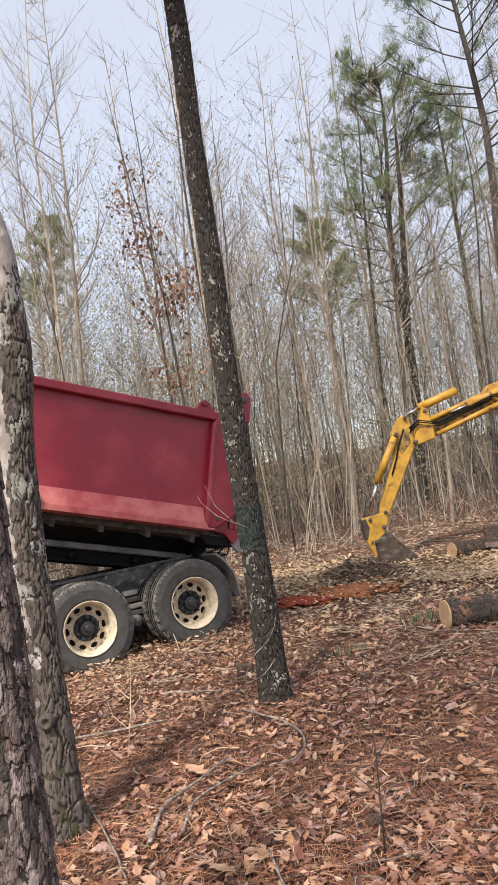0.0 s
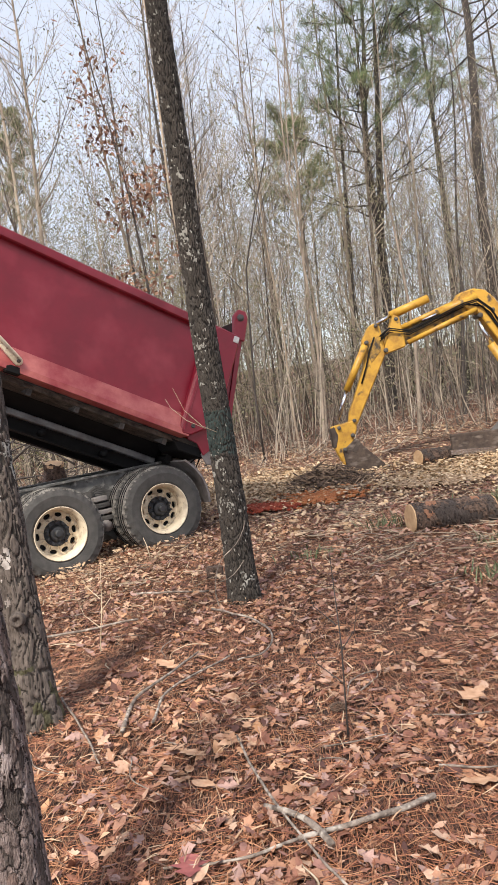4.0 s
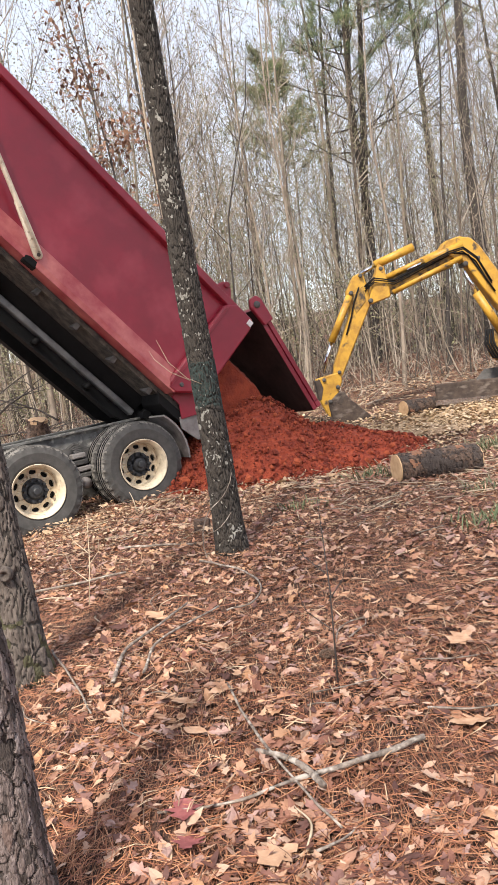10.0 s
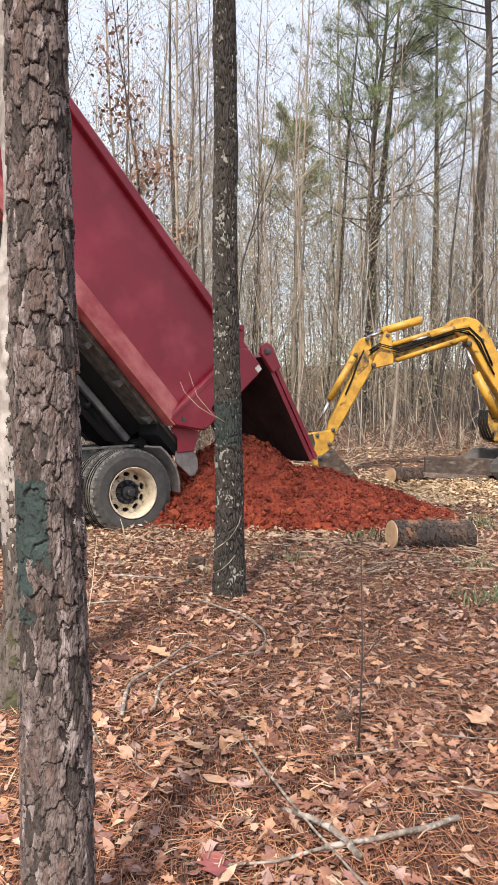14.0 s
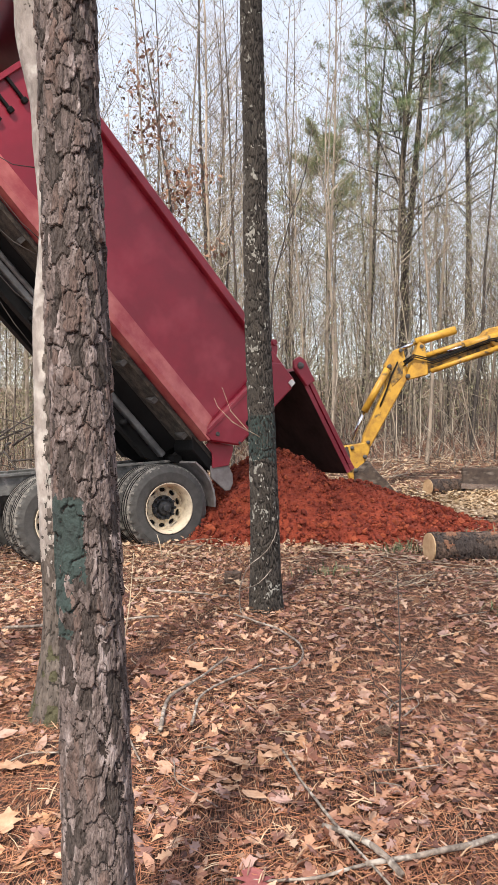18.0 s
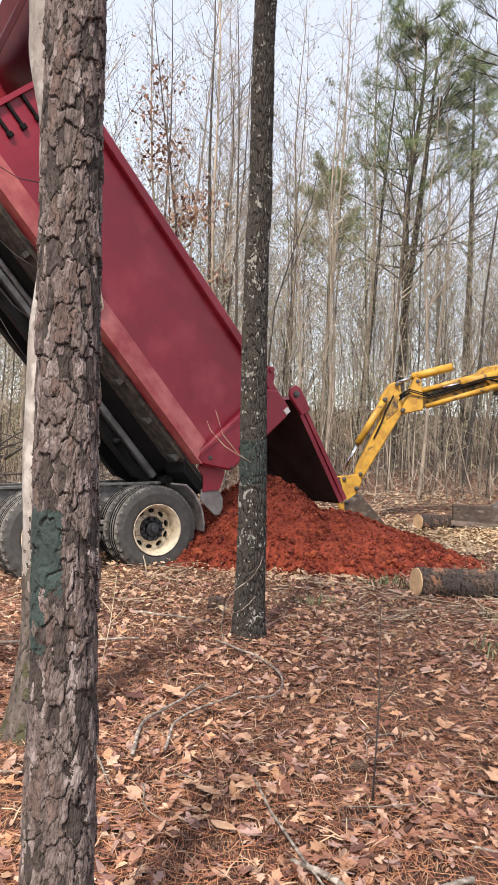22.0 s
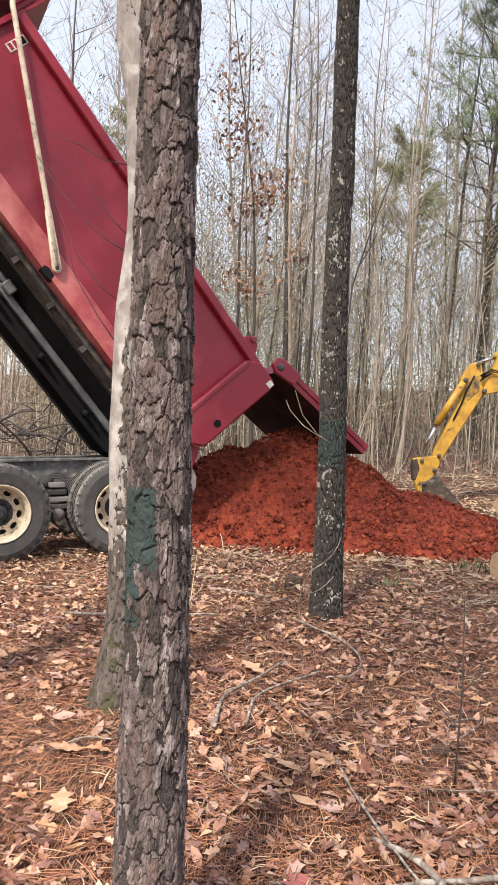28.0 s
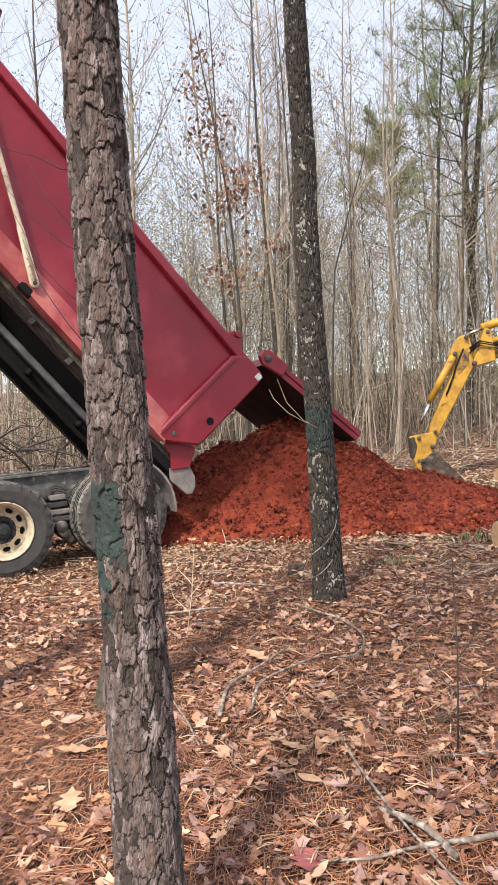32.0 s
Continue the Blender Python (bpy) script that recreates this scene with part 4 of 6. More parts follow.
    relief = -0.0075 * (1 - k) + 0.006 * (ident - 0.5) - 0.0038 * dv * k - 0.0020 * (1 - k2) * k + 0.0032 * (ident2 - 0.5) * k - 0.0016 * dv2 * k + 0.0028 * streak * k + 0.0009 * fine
    # crack faces (1) get painted shade, finer cracks (3) the dark bark
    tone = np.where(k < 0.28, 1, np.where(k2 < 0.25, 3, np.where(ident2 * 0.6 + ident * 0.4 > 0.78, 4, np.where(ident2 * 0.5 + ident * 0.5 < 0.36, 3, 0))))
    mb = bark_tube(path, lambda h, w: 0.0725 + 0.026 * math.exp(-h / 1.1) + 0.03 * math.exp(-h / 0.1), n, relief.tolist())
    ftone = tone[:-1].ravel().tolist()

    def pine_pick(c, q):
        x = c[0] - pine_x(c[2])
        j = 0.010 * noise.noise((c[0] * 90, 0, c[2] * 70)) + 0.006 * noise.noise((c[0] * 200, 0, c[2] * 160))
        main = -0.10 < x + j < 0.010 and 1.13 + 4 * j < c[2] < 1.325 + j
        drip = -0.10 < x + j < -0.03 + 0.02 * noise.noise((0, 0, c[2] * 12)) and 0.98 < c[2] < 1.2 and noise.noise((c[0] * 50, 1, c[2] * 20)) > -0.15
        if c[1] < 1.87 and (main or drip) and ftone[q] != 1:
            return 2
        return ftone[q]

    part_mixed("trunk", mb, [PINE_BARK, PINE_CRACK_SHADE, GREEN_PAINT, PINE_DARK, PINE_RED], pine_pick, pine)
    part("upper_trunk", MB().tube([(pine_x(z), 1.86, z) for z in (2.88, 3.6, 4.6, 6.5, 9.0, 11.5, 13.2)], [0.072, 0.071, 0.069, 0.065, 0.052, 0.034, 0.012], 24), PINE_BARK, pine, smooth=True)
    _, li, ne = gen_pine(61, 13.2, 0.08, 0.56, nb=44, dense=34)
    for mb, nm, m in ((li, "limb_work", PINE_DARK), (ne, "foliage", PINE_GREEN)):
        mb.v = [(p[0] + pine_x(p[2]), p[1] + 1.86, p[2]) for p in mb.v]
        tagged(part(nm, mb, m, pine), kind="stuff")
    # grey hardwood behind the pine
    grey = tagged(new("hardwood_tree"), "grey smooth-barked hardwood trunk flaring at its mossy foot", "tree")
    knots = ((-0.3, -0.96), (0.0, -0.97), (0.5, -0.958), (1.0, -0.975), (1.5, -1.0), (2.0, -0.998), (2.5, -0.965), (3.0, -0.99), (3.5, -1.07), (5.0, -1.2), (7.0, -1.3))

    def grey_x(z):
        for (a, xa), (b, xb) in zip(knots, knots[1:]):
            if z <= b:
                return mix(xa, xb, ease((z - a) / (b - a)))
        return -1.3

    path = [Vector((grey_x(z), 3.76, z)) for z in [-0.12 + 4.4 * i / 560 for i in range(561)]]
    n = 130
    W, Z = unrolled(path, n)
    zz = Z - 0.5
    wu, wv = lattice(W * 10, Z / 0.1, 10, 31) - 0.5, lattice(W * 8, Z / 0.14, 8, 32) - 0.5
    e, ident, dv = cells(W * 30 + 1.5 * wu + 0.7 * (lattice(W * 32, Z / 0.04, 32, 41) - 0.5), Z / 0.12 + 1.0 * wv, 30, 33, 1.7)
    edge = lattice(W * 7, Z / 0.2, 7, 34) - 0.5 + 0.5 * (lattice(W * 30, Z / 0.04, 30, 35) - 0.5)
    rough = np.clip((1.30 + 0.75 * edge - zz) / 0.5, 0, 1)
    # darker rough bark on the side away from the sun paints its shade
    shade_bearing = (W * 360 + 88 + 50 * edge) % 360
    rough = np.maximum(rough, np.clip((180 - np.abs(shade_bearing - 90)) / 30 - 2.5, 0, 1) * np.clip((3.4 + edge - zz) / 0.6, 0, 1))
    k = np.clip((e - 0.04) / 0.18, 0, 1)
    relief = -0.012 * rough * (1 - k) + 0.003 * rough * (lattice(W * 60, Z / 0.02, 60, 42) - 0.5) + 0.003 * rough * (ident - 0.5) + 0.010 * (lattice(W * 4, Z / 0.35, 4, 36) - 0.5) + 0.002 * (lattice(W * 40, Z / 0.03, 40, 37) - 0.5)
    moss = lattice(W * 18, Z / 0.05, 18, 38) - 1.1 * zz
    patch = lattice(W * 9, Z / 0.11, 9, 39) * 0.7 + 0.3 * lattice(W * 36, Z / 0.03, 36, 40)
    # cracks in the rough bark (1) get painted shade
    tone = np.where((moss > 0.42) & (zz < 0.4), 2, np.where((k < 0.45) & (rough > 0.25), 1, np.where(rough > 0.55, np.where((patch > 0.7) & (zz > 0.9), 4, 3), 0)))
    mb = bark_tube(path, lambda h, w: 0.104 + 0.075 * math.exp(-max(0, h - 0.1) / 0.22) * (1 + 0.22 * math.cos(4 * w)), n, relief.tolist())
    gtone = tone[:-1].ravel().tolist()
    part_mixed("trunk", mb, [GREY_BARK, GREY_CRACK_SHADE, MOSS, ROUGH_BARK, OAK_LICHEN], lambda c, q: gtone[q], grey)
    part("upper_trunk", MB().tube([(grey_x(z), 3.76, z) for z in (4.26, 5.0, 6.0, 7.0)] + [(-1.36, 3.75, 8.5), (-1.3, 3.8, 10.0), (-1.4, 3.75, 12.0)], [0.104, 0.10, 0.092, 0.085, 0.07, 0.05, 0.015], 20), GREY_BARK, grey, smooth=True)
    rg = random.Random(44)
    for z, az, L, q in ((6.4, 3.3, 2.6, 0.06), (6.9, 2.5, 2.4, 0.055), (7.4, 4.3, 2.2, 0.05), (7.9, 0.6, 2.0, 0.045), (8.4, 3.0, 2.6, 0.05), (8.8, 5.4, 1.9, 0.04), (9.4, 2.0, 2.0, 0.04), (10.0, 3.7, 1.8, 0.035)):
        p, d = Vector((-1.33, 3.76, z)), Vector((math.cos(az), math.sin(az) * 0.8, 0.55)).normalized()
        limb, pts = MB(), [p]
        for i in range(5):
            d = (d + Vector((rg.gauss(0, 0.16), rg.gauss(0, 0.16), 0.08))).normalized()
            pts.append(pts[-1] + d * L / 5)
        limb.tube(pts, [q * (1 - 0.17 * i) for i in range(6)], 7)
        for i in range(9):
            o = pts[1 + i % 5]
            e = (d + Vector((rg.gauss(0, 0.8), rg.gauss(0, 0.8), rg.gauss(0.2, 0.5)))).normalized() * rg.uniform(0.5, 1.2)
            limb.tube([o, o + e * 0.5 + Vector((0, 0, 0.05)), o + e], [q * 0.4, q * 0.25, 0.004], 5)
        part("limb", limb, GREY_BARK, grey, smooth=True)
    eye = Vector((0.0, 0.0, 1.5))
    for pts in ([(-1.24, 4.42, 2.5), (-1.55, 4.3, 2.72), (-1.82, 4.3, 3.06)], [(-1.23, 4.42, 3.02), (-1.53, 4.3, 3.09), (-1.85, 4.3, 3.22)], [(-1.24, 4.42, 1.95), (-1.52, 4.3, 2.32), (-1.62, 4.3, 2.6)], [(-1.23, 4.42, 2.6), (-1.46, 4.3, 2.84), (-1.57, 4.3, 3.06)], [(-1.24, 4.42, 2.2), (-1.5, 4.3, 2.42), (-1.67, 4.3, 2.76)]):
        q = [eye + (Vector(p) - eye) * 0.845 for p in pts]
        q[0].x = grey_x(q[0].z) - 0.09
        fine_q = [q[0], q[0].lerp(q[1], 0.5) + Vector((0.01, 0, -0.03)), q[1], q[1].lerp(q[2], 0.5) + Vector((0.01, 0, -0.02)), q[2]]
        part("side_shoot", MB().tube(fine_q, [0.003, 0.0026, 0.0022, 0.0016, 0.001], 5), DARK_BARK, grey, "thin bare dark side shoot", True)
    knot = MB().lathe([(0.0, -0.012), (0.012, -0.01), (0.02, 0.004), (0.03, 0.006), (0.036, -0.004), (0.042, -0.03)], 18, pose(-0.935, 3.625, 0.62, 0, 0, 10) @ pose(0, 0, 0, 180))
    part("knot", knot, ROUGH_BARK, grey, "round bark knot", True)



def gen_tree(seed, h, r0, sides=5, nb=16, start=0.35, twigs=4, wob=0.5, rise=0.9, blen=0.16):
    """Trunk and crown meshes of a bare tree at the origin."""
    r = random.Random(seed)
    trunk, crown = MB(), MB()
    path = trunk_path((0, 0, -0.3), (r.uniform(-0.05, 0.05) * h, r.uniform(-0.05, 0.05) * h, h), 9, wob, seed * 1.37)
    rad = [r0 * (1 - 0.96 * (i / 9) ** 0.75) + 0.003 for i in range(10)]
    trunk.tube(path, rad, sides, cap=False)
    for i in range(nb):
        k = start + (0.97 - start) * (i + r.random()) / nb
        f = k * 9
        p = path[int(f)].lerp(path[min(9, int(f) + 1)], f % 1)
        br = rad[int(f)] * 0.36 + 0.003
        az = r.uniform(0, 2 * math.pi)
        L = h * blen * (1.25 - k) * r.uniform(0.6, 1.4)
        d = Vector((math.cos(az), math.sin(az), rise * r.uniform(0.6, 1.5))).normalized()
        pts = [p]
        for s in range(3):
            d = (d + Vector((r.uniform(-0.25, 0.25), r.uniform(-0.25, 0.25), 0.16))).normalized()
            pts.append(pts[-1] + d * L / 3)
        crown.tube(pts, [br, br * 0.7, br * 0.45, 0.003], 3, cap=False)
        for t in range(twigs):
            q = pts[1 + t % 3].lerp(pts[t % 3], r.random())
            e = (d + Vector((r.uniform(-0.9, 0.9), r.uniform(-0.9, 0.9), r.uniform(-0.2, 0.6)))).normalized()
            tl = L * r.uniform(0.25, 0.55)
            crown.tube([q, q + e * tl * 0.5, q + e * tl + Vector((0, 0, 0.1 * tl))], [br * 0.3 + 0.0015, br * 0.2 + 0.0015, 0.0012], 3, cap=False)
    return trunk, crown, path


def leaf_quads(mb, centre, spread, n, size, r):
    for _ in range(n):
        c = Vector(centre) + Vector((r.gauss(0, spread), r.gauss(0, spread), r.gauss(0, spread * 0.7)))
        a = Vector((r.uniform(-1, 1), r.uniform(-1, 1), r.uniform(-1, 1))).normalized()
        b = a.orthogonal().normalized()
        s = size * r.uniform(0.6, 1.4)
        k = len(mb.v)
        mb.v += [tuple(c - a * s), tuple(c + b * s * 0.5), tuple(c + a * s), tuple(c - b * s * 0.5)]
        mb.f.append((k, k + 1, k + 2, k + 3))


def gen_pine(seed, h, r0, start=0.5, nb=34, dense=26, reach=0.37):
    r = random.Random(seed)
    trunk, limbs, needles = MB(), MB(), MB()
    path = trunk_path((0, 0, -0.3), (r.uniform(-0.03, 0.03) * h, 0, h), 10, 0.5, seed * 2.1)
    rad = [r0 * (1 - 0.9 * i / 10) + 0.01 for i in range(11)]
    trunk.tube(path, rad, 8, cap=False)
    for i in range(nb):
        k = start + (0.99 - start) * (i + r.random()) / nb
        f = k * 10
        p = path[int(f)].lerp(path[min(10, int(f) + 1)], f % 1)
        az = r.uniform(0, 2 * math.pi)
        L = h * reach * (1.15 - k) * r.uniform(0.6, 1.3)
        d = Vector((math.cos(az), math.sin(az), r.uniform(0.0, 0.8))).normalized()
        pts = [p]
        for s in range(3):
            d = (d + Vector((r.uniform(-0.2, 0.2), r.uniform(-0.2, 0.2), 0.12))).normalized()
            pts.append(pts[-1] + d * L / 3)
        limbs.tube(pts, [rad[int(f)] * 0.2 + 0.006, 0.017, 0.011, 0.004], 4, cap=False)
        if k < start + 0.12:
            continue
        for t in range(13):
            q = pts[1].lerp(pts[3], r.random() ** 0.6) + Vector((r.gauss(0, 0.12 * L), r.gauss(0, 0.12 * L), r.gauss(0.05, 0.07 * L)))
            limbs.tube([pts[2].lerp(pts[1], r.random()), q], [0.008, 0.004], 3, cap=False)
            for _ in range(dense):
                e = Vector((r.gauss(0, 1), r.gauss(0, 1), r.gauss(0.35, 0.8))).normalized()
                o = q + Vector((r.gauss(0, 0.07), r.gauss(0, 0.07), r.gauss(0, 0.06)))
                w = e.orthogonal().normalized() * 0.010
                n0 = len(needles.v)
                needles.v += [tuple(o - w), tuple(o + w), tuple(o + e * r.uniform(0.16, 0.28))]
                needles.f.append((n0, n0 + 1, n0 + 2))
    return trunk, limbs, needles


def lean_tree(seed, x, y, x_top, h, r0, material, label, nb=22, start=0.4, twigs=6, wob=0.25, name="bare_tree", blen=0.15):
    """One tree of its own shape, from its foot at x to its tip at x_top."""
    tr, cr, path = gen_tree(seed, h, r0, 7, nb, start, twigs, wob, blen=blen)
    tilt = (x_top - x) / h - path[-1].x / h
    t = tagged(new(name), label, "tree")
    t.location = (x, y, ground_z(x, y))
    for mb, nm, m in ((tr, "trunk", material), (cr, "crown", TWIG)):
        mb.v = [(p[0] + tilt * p[2], p[1], p[2]) for p in mb.v]
        part(nm, mb, m, t, smooth=nm == "trunk")
    return t, [Vector((p.x + tilt * p.z, p.y, p.z)) for p in path]


build_near_trees()


def build_woods():
    bare = []
    for k in range(9):
        h = (11, 13, 15, 9, 17, 12, 14, 10, 16)[k]
        tr, cr, path = gen_tree(100 + k, h, (0.04, 0.046, 0.06, 0.032, 0.07, 0.036, 0.054, 0.03, 0.064)[k], nb=28, twigs=11, start=0.25 if k % 3 else 0.42)
        bare.append((tr, cr, h))
    shared = [(tr.mesh("bare_trunk", NEAR_BARK, True), cr.mesh("bare_crown", TWIG), h) for tr, cr, h in bare]
    r = random.Random(11)
    grey = "slender leafless grey-brown hardwood tree in the woods"
    # trees that stand out
    for sd, x, y, xt, h, r0, m, nb in ((1, -0.87, 20, -1.63, 15.5, 0.095, DARK_BARK, 18), (2, 3.73, 24, 3.9, 18, 0.085, PALE_BARK, 22), (3, 2.17, 21, 2.42, 16, 0.07, PALE_BARK, 22), (4, -2.4, 22, -3.45, 16, 0.08, PALE_BARK, 26),
                                       (5, 1.84, 18, 1.9, 12, 0.05, PALE_BARK, 18), (6, -4.83, 20, -4.9, 18, 0.10, PALE_BARK, 44), (7, -2.1, 22, -1.2, 17, 0.065, PALE_BARK, 30), (8, 2.03, 19, 2.4, 13, 0.045, PALE_BARK, 20),
                                       (9, 3.82, 26, 4.8, 17, 0.12, DARK_BARK, 20), (10, 3.97, 17, 4.1, 10, 0.055, PALE_BARK, 16), (11, 5.62, 19, 6.3, 11, 0.06, DARK_BARK, 16), (12, 5.7, 22, 5.6, 13, 0.07, PALE_BARK, 18),
                                       (13, -2.15, 19, -2.5, 14, 0.06, DARK_BARK, 20), (14, -0.77, 19, -0.3, 12, 0.05, DARK_BARK, 16), (16, 10.7, 26, 9.5, 17, 0.13, DARK_BARK, 20), (17, -6.6, 22, -6.8, 16, 0.08, PALE_BARK, 40)):
        dark = m is DARK_BARK
        lean_tree(sd, x, y, xt, h, r0, m, "straight dark-barked leafless tree at the edge of the woods" if dark else "pale-barked leafless tree with fine upswept twigs", nb, blen=0.2 if nb > 29 else 0.15)
    # a thin tree that keeps its brown leaves
    t, path = lean_tree(31, -1.30, 15, -2.3, 10.5, 0.045, DARK_BARK, "thin tree still holding clusters of brown leaves", 16, name="leafy_tree")
    lv = MB()
    for (px, pz, n) in ((-1.95, 8.9, 20), (-2.2, 8.2, 26), (-1.95, 7.4, 30), (-1.32, 6.2, 30), (-1.2, 6.5, 20), (-2.05, 7.1, 20), (-1.75, 5.8, 36), (-1.28, 6.15, 30), (-1.8, 4.5, 26), (-1.55, 4.35, 26), (-1.85, 7.6, 20), (-0.9, 4.9, 16)):
        leaf_quads(lv, (px + 1.30, 0, pz - ground_z(-1.3, 15)), 0.26, int(n * 3.0), 0.058, r)
    part("leaves", lv, RUST_LEAF, t, "curled brown leaves")
    # thin crooked sapling between oak and digger
    sp = tagged(new("sapling"), "thin crooked dark sapling with a few side shoots", "sapling")
    b = MB().tube([(0.40, 17, 0.3), (0.36, 17, 1.8), (0.45, 17, 3.8), (0.52, 17, 4.8), (0.85, 17, 6.0), (1.24, 17, 7.2), (1.45, 17, 8.6)], [0.028, 0.025, 0.022, 0.019, 0.016, 0.012, 0.006], 7)
    part("stem", b, DARK_BARK, sp, smooth=True)
    for z0, x0, dx, dz in ((4.2, 0.48, -0.7, 1.1), (5.2, 0.63, 0.5, 1.2), (3.0, 0.41, 0.7, 0.8), (6.4, 0.98, -0.45, 0.9)):
        part("shoot", MB().tube([(x0, 17, z0), (x0 + dx * 0.6, 17.05, z0 + dz * 0.5), (x0 + dx, 17.1, z0 + dz)], [0.011, 0.008, 0.003], 5), DARK_BARK, sp)
    # repeats of the nearer woods
    spots_at, tries = [], 0
    while len(spots_at) < 90 and tries < 8000:
        tries += 1
        y = r.uniform(17.5, 31)
        x = r.uniform(-0.5 * y - 2, 0.5 * y + 2)
        if all((x - a) ** 2 + (y - b) ** 2 > 0.35 for a, b in spots_at):
            spots_at.append((x, y))
    # four copies stand unseen behind the camera
    spots_at[:4] = [(-11, -9), (7, -12), (-12, -4), (9, -6)]
    # out-of-view tree added so that its limbs shade the side panel
    lean_tree(53, -4.7, 3.6, -4.6, 13, 0.28, GREY_BARK, "unseen broad-limbed leafless tree added to shade the truck's side", 12, 0.45, 3, blen=0.34)
    protos = []
    for a, b, h in shared:
        t = tagged(new("bare_tree"), grey, "tree", "bare trees of the woods")
        for nm, me in (("trunk", a), ("crown", b)):
            o = new(nm, me)
            o.parent = t
        protos.append(t)
    for i, (x, y) in enumerate(spots_at):
        m = pose(x, y, ground_z(x, y), r.gauss(0, 1.2), r.gauss(0, 1.2), r.uniform(0, 360)) @ Matrix.Diagonal((*(r.uniform(0.6, 1.15),) * 3, 1))
        if i < len(protos):
            protos[i].matrix_basis = m
        else:
            copy_thing(protos[i % len(protos)], m)
    # the far woods, joined
    vs, fs, cv, cf, nv, nc = [], [], [], [], 0, 0
    arr = [(np.array(tr.v), tr.f, np.array(cr.v), cr.f) for tr, cr, h in bare]
    for i in range(330):
        y = 28 + 60 * r.random() ** 1.2
        x = r.uniform(-0.52 * y - 4, 0.52 * y + 4)
        tv, tf, kv, kf = arr[i % len(arr)]
        a, q = r.uniform(0, 6.28), r.uniform(0.75, 1.2)
        R = np.array([[math.cos(a), -math.sin(a), 0], [math.sin(a), math.cos(a), 0], [0, 0, 1]]) * q
        o = np.array([x, y, ground_z(x, y)])
        vs.append(tv @ R.T + o)
        fs += [tuple(p + nv for p in f) for f in tf]
        nv += len(tv)
        cv.append(kv @ R.T + o)
        cf += [tuple(p + nc for p in f) for f in kf]
        nc += len(kv)
    a, b = MB(), MB()
    a.v, a.f = np.concatenate(vs).tolist(), fs
    b.v, b.f = np.concatenate(cv).tolist(), cf
    woods = tagged(part("far_woods", a, FAR_BARK, smooth=True), "dense far woods of thin leafless trunks", "woods", kind="stuff")
    tagged(part("branches", b, TWIG, woods), kind="stuff")
    # thin poles and brush at the edge of the clearing
    pl = MB()
    for _ in range(1350):
        y = 16.5 + 26 * r.random() ** 1.1
        x = r.uniform(-0.5 * y - 2, 0.5 * y + 2)
        h, z, q = r.uniform(1.2, 8.5), ground_z(x, y), r.uniform(0.005, 0.02)
        l1, l2 = r.gauss(0, 0.10), r.gauss(0, 0.06)
        pts = [Vector((x, y, z - 0.1))]
        for i in range(5):
            l1 += r.gauss(0, 0.10)
            l2 += r.gauss(0, 0.06)
            pts.append(pts[-1] + Vector((l1 * h / 5, l2 * h / 5, h / 5)))
        pl.tube(pts, [q * (1 - 0.17 * i) for i in range(6)], 4, cap=False)
        for _k in range(7):
            p = pts[r.randrange(1, 6)]
            e = p + Vector((r.gauss(0, 0.45), r.gauss(0, 0.3), r.uniform(0.1, 0.7)))
            pl.tube([p, e, e + Vector((r.gauss(0, 0.25), 0, r.uniform(0.1, 0.4)))], [q * 0.45, q * 0.3, 0.0015], 3, cap=False)
    tagged(part("pole_thicket", pl, FAR_BARK, smooth=True), "thicket of thin upright poles and saplings", "thicket", kind="stuff")
    # fine twigs filling the woods
    tw = MB()
    for _ in range(8000):
        y = 19 + 30 * r.random() ** 1.2
        x = r.uniform(-0.45 * y - 1, 0.45 * y + 1)
        z = ground_z(x, y) + 1.0 + 13 * r.random() ** 1.1
        d = Vector((r.gauss(0, 0.7), r.gauss(0, 0.4), r.uniform(0.15, 1.2))).normalized()
        L, q = r.uniform(0.6, 2.2), r.uniform(0.003, 0.008)
        p = Vector((x, y, z))
        e = p + d * L * 0.5
        e2 = e + (d + Vector((r.gauss(0, 0.25), 0, 0.25))).normalized() * L * 0.5
        tw.tube([p, e, e2], [q, q * 0.7, 0.0015], 3, cap=False)
    tagged(part("twig_haze", tw, TWIG), "fine leafless twigs of the woods", "twigs", kind="stuff")
    eb = MB()
    for _ in range(2600):
        y = r.uniform(15.0, 24)
        x = r.uniform(-0.45 * y, 0.5 * y)
        a, L = r.uniform(0, 6.28), r.uniform(0.3, 1.4)
        p = Vector((x, y, ground_z(x, y) + r.uniform(0, 0.25)))
        e = p + Vector((math.cos(a) * L * 0.5, math.sin(a) * L * 0.3, abs(r.gauss(0, 0.45)) * L))
        eb.tube([p, p.lerp(e, 0.5) + Vector((r.gauss(0, 0.06), 0, r.gauss(0, 0.06))), e], [r.uniform(0.004, 0.012), 0.004, 0.002], 3, cap=False)
    tagged(part("edge_brush", eb, FAR_BARK), "tangle of low brush and dead stems at the clearing's edge", "brush", kind="stuff")
    # olive and tan leaves hanging on the understory
    ol = MB()
    for _ in range(800):
        y = r.uniform(24, 46)
        x = r.uniform(-0.42 * y, 0.45 * y)
        leaf_quads(ol, (x, y, ground_z(x, y) + r.uniform(0.1, 3.2)), r.uniform(0.4, 1.1), 22, 0.06, r)
    for _ in range(6000):
        y = r.uniform(17.5, 40)
        x = r.uniform(-0.4 * y, 0.45 * y)
        z = ground_z(x, y) + (r.uniform(0.8, 9.5) if r.random() < 0.75 else r.uniform(5, 12))
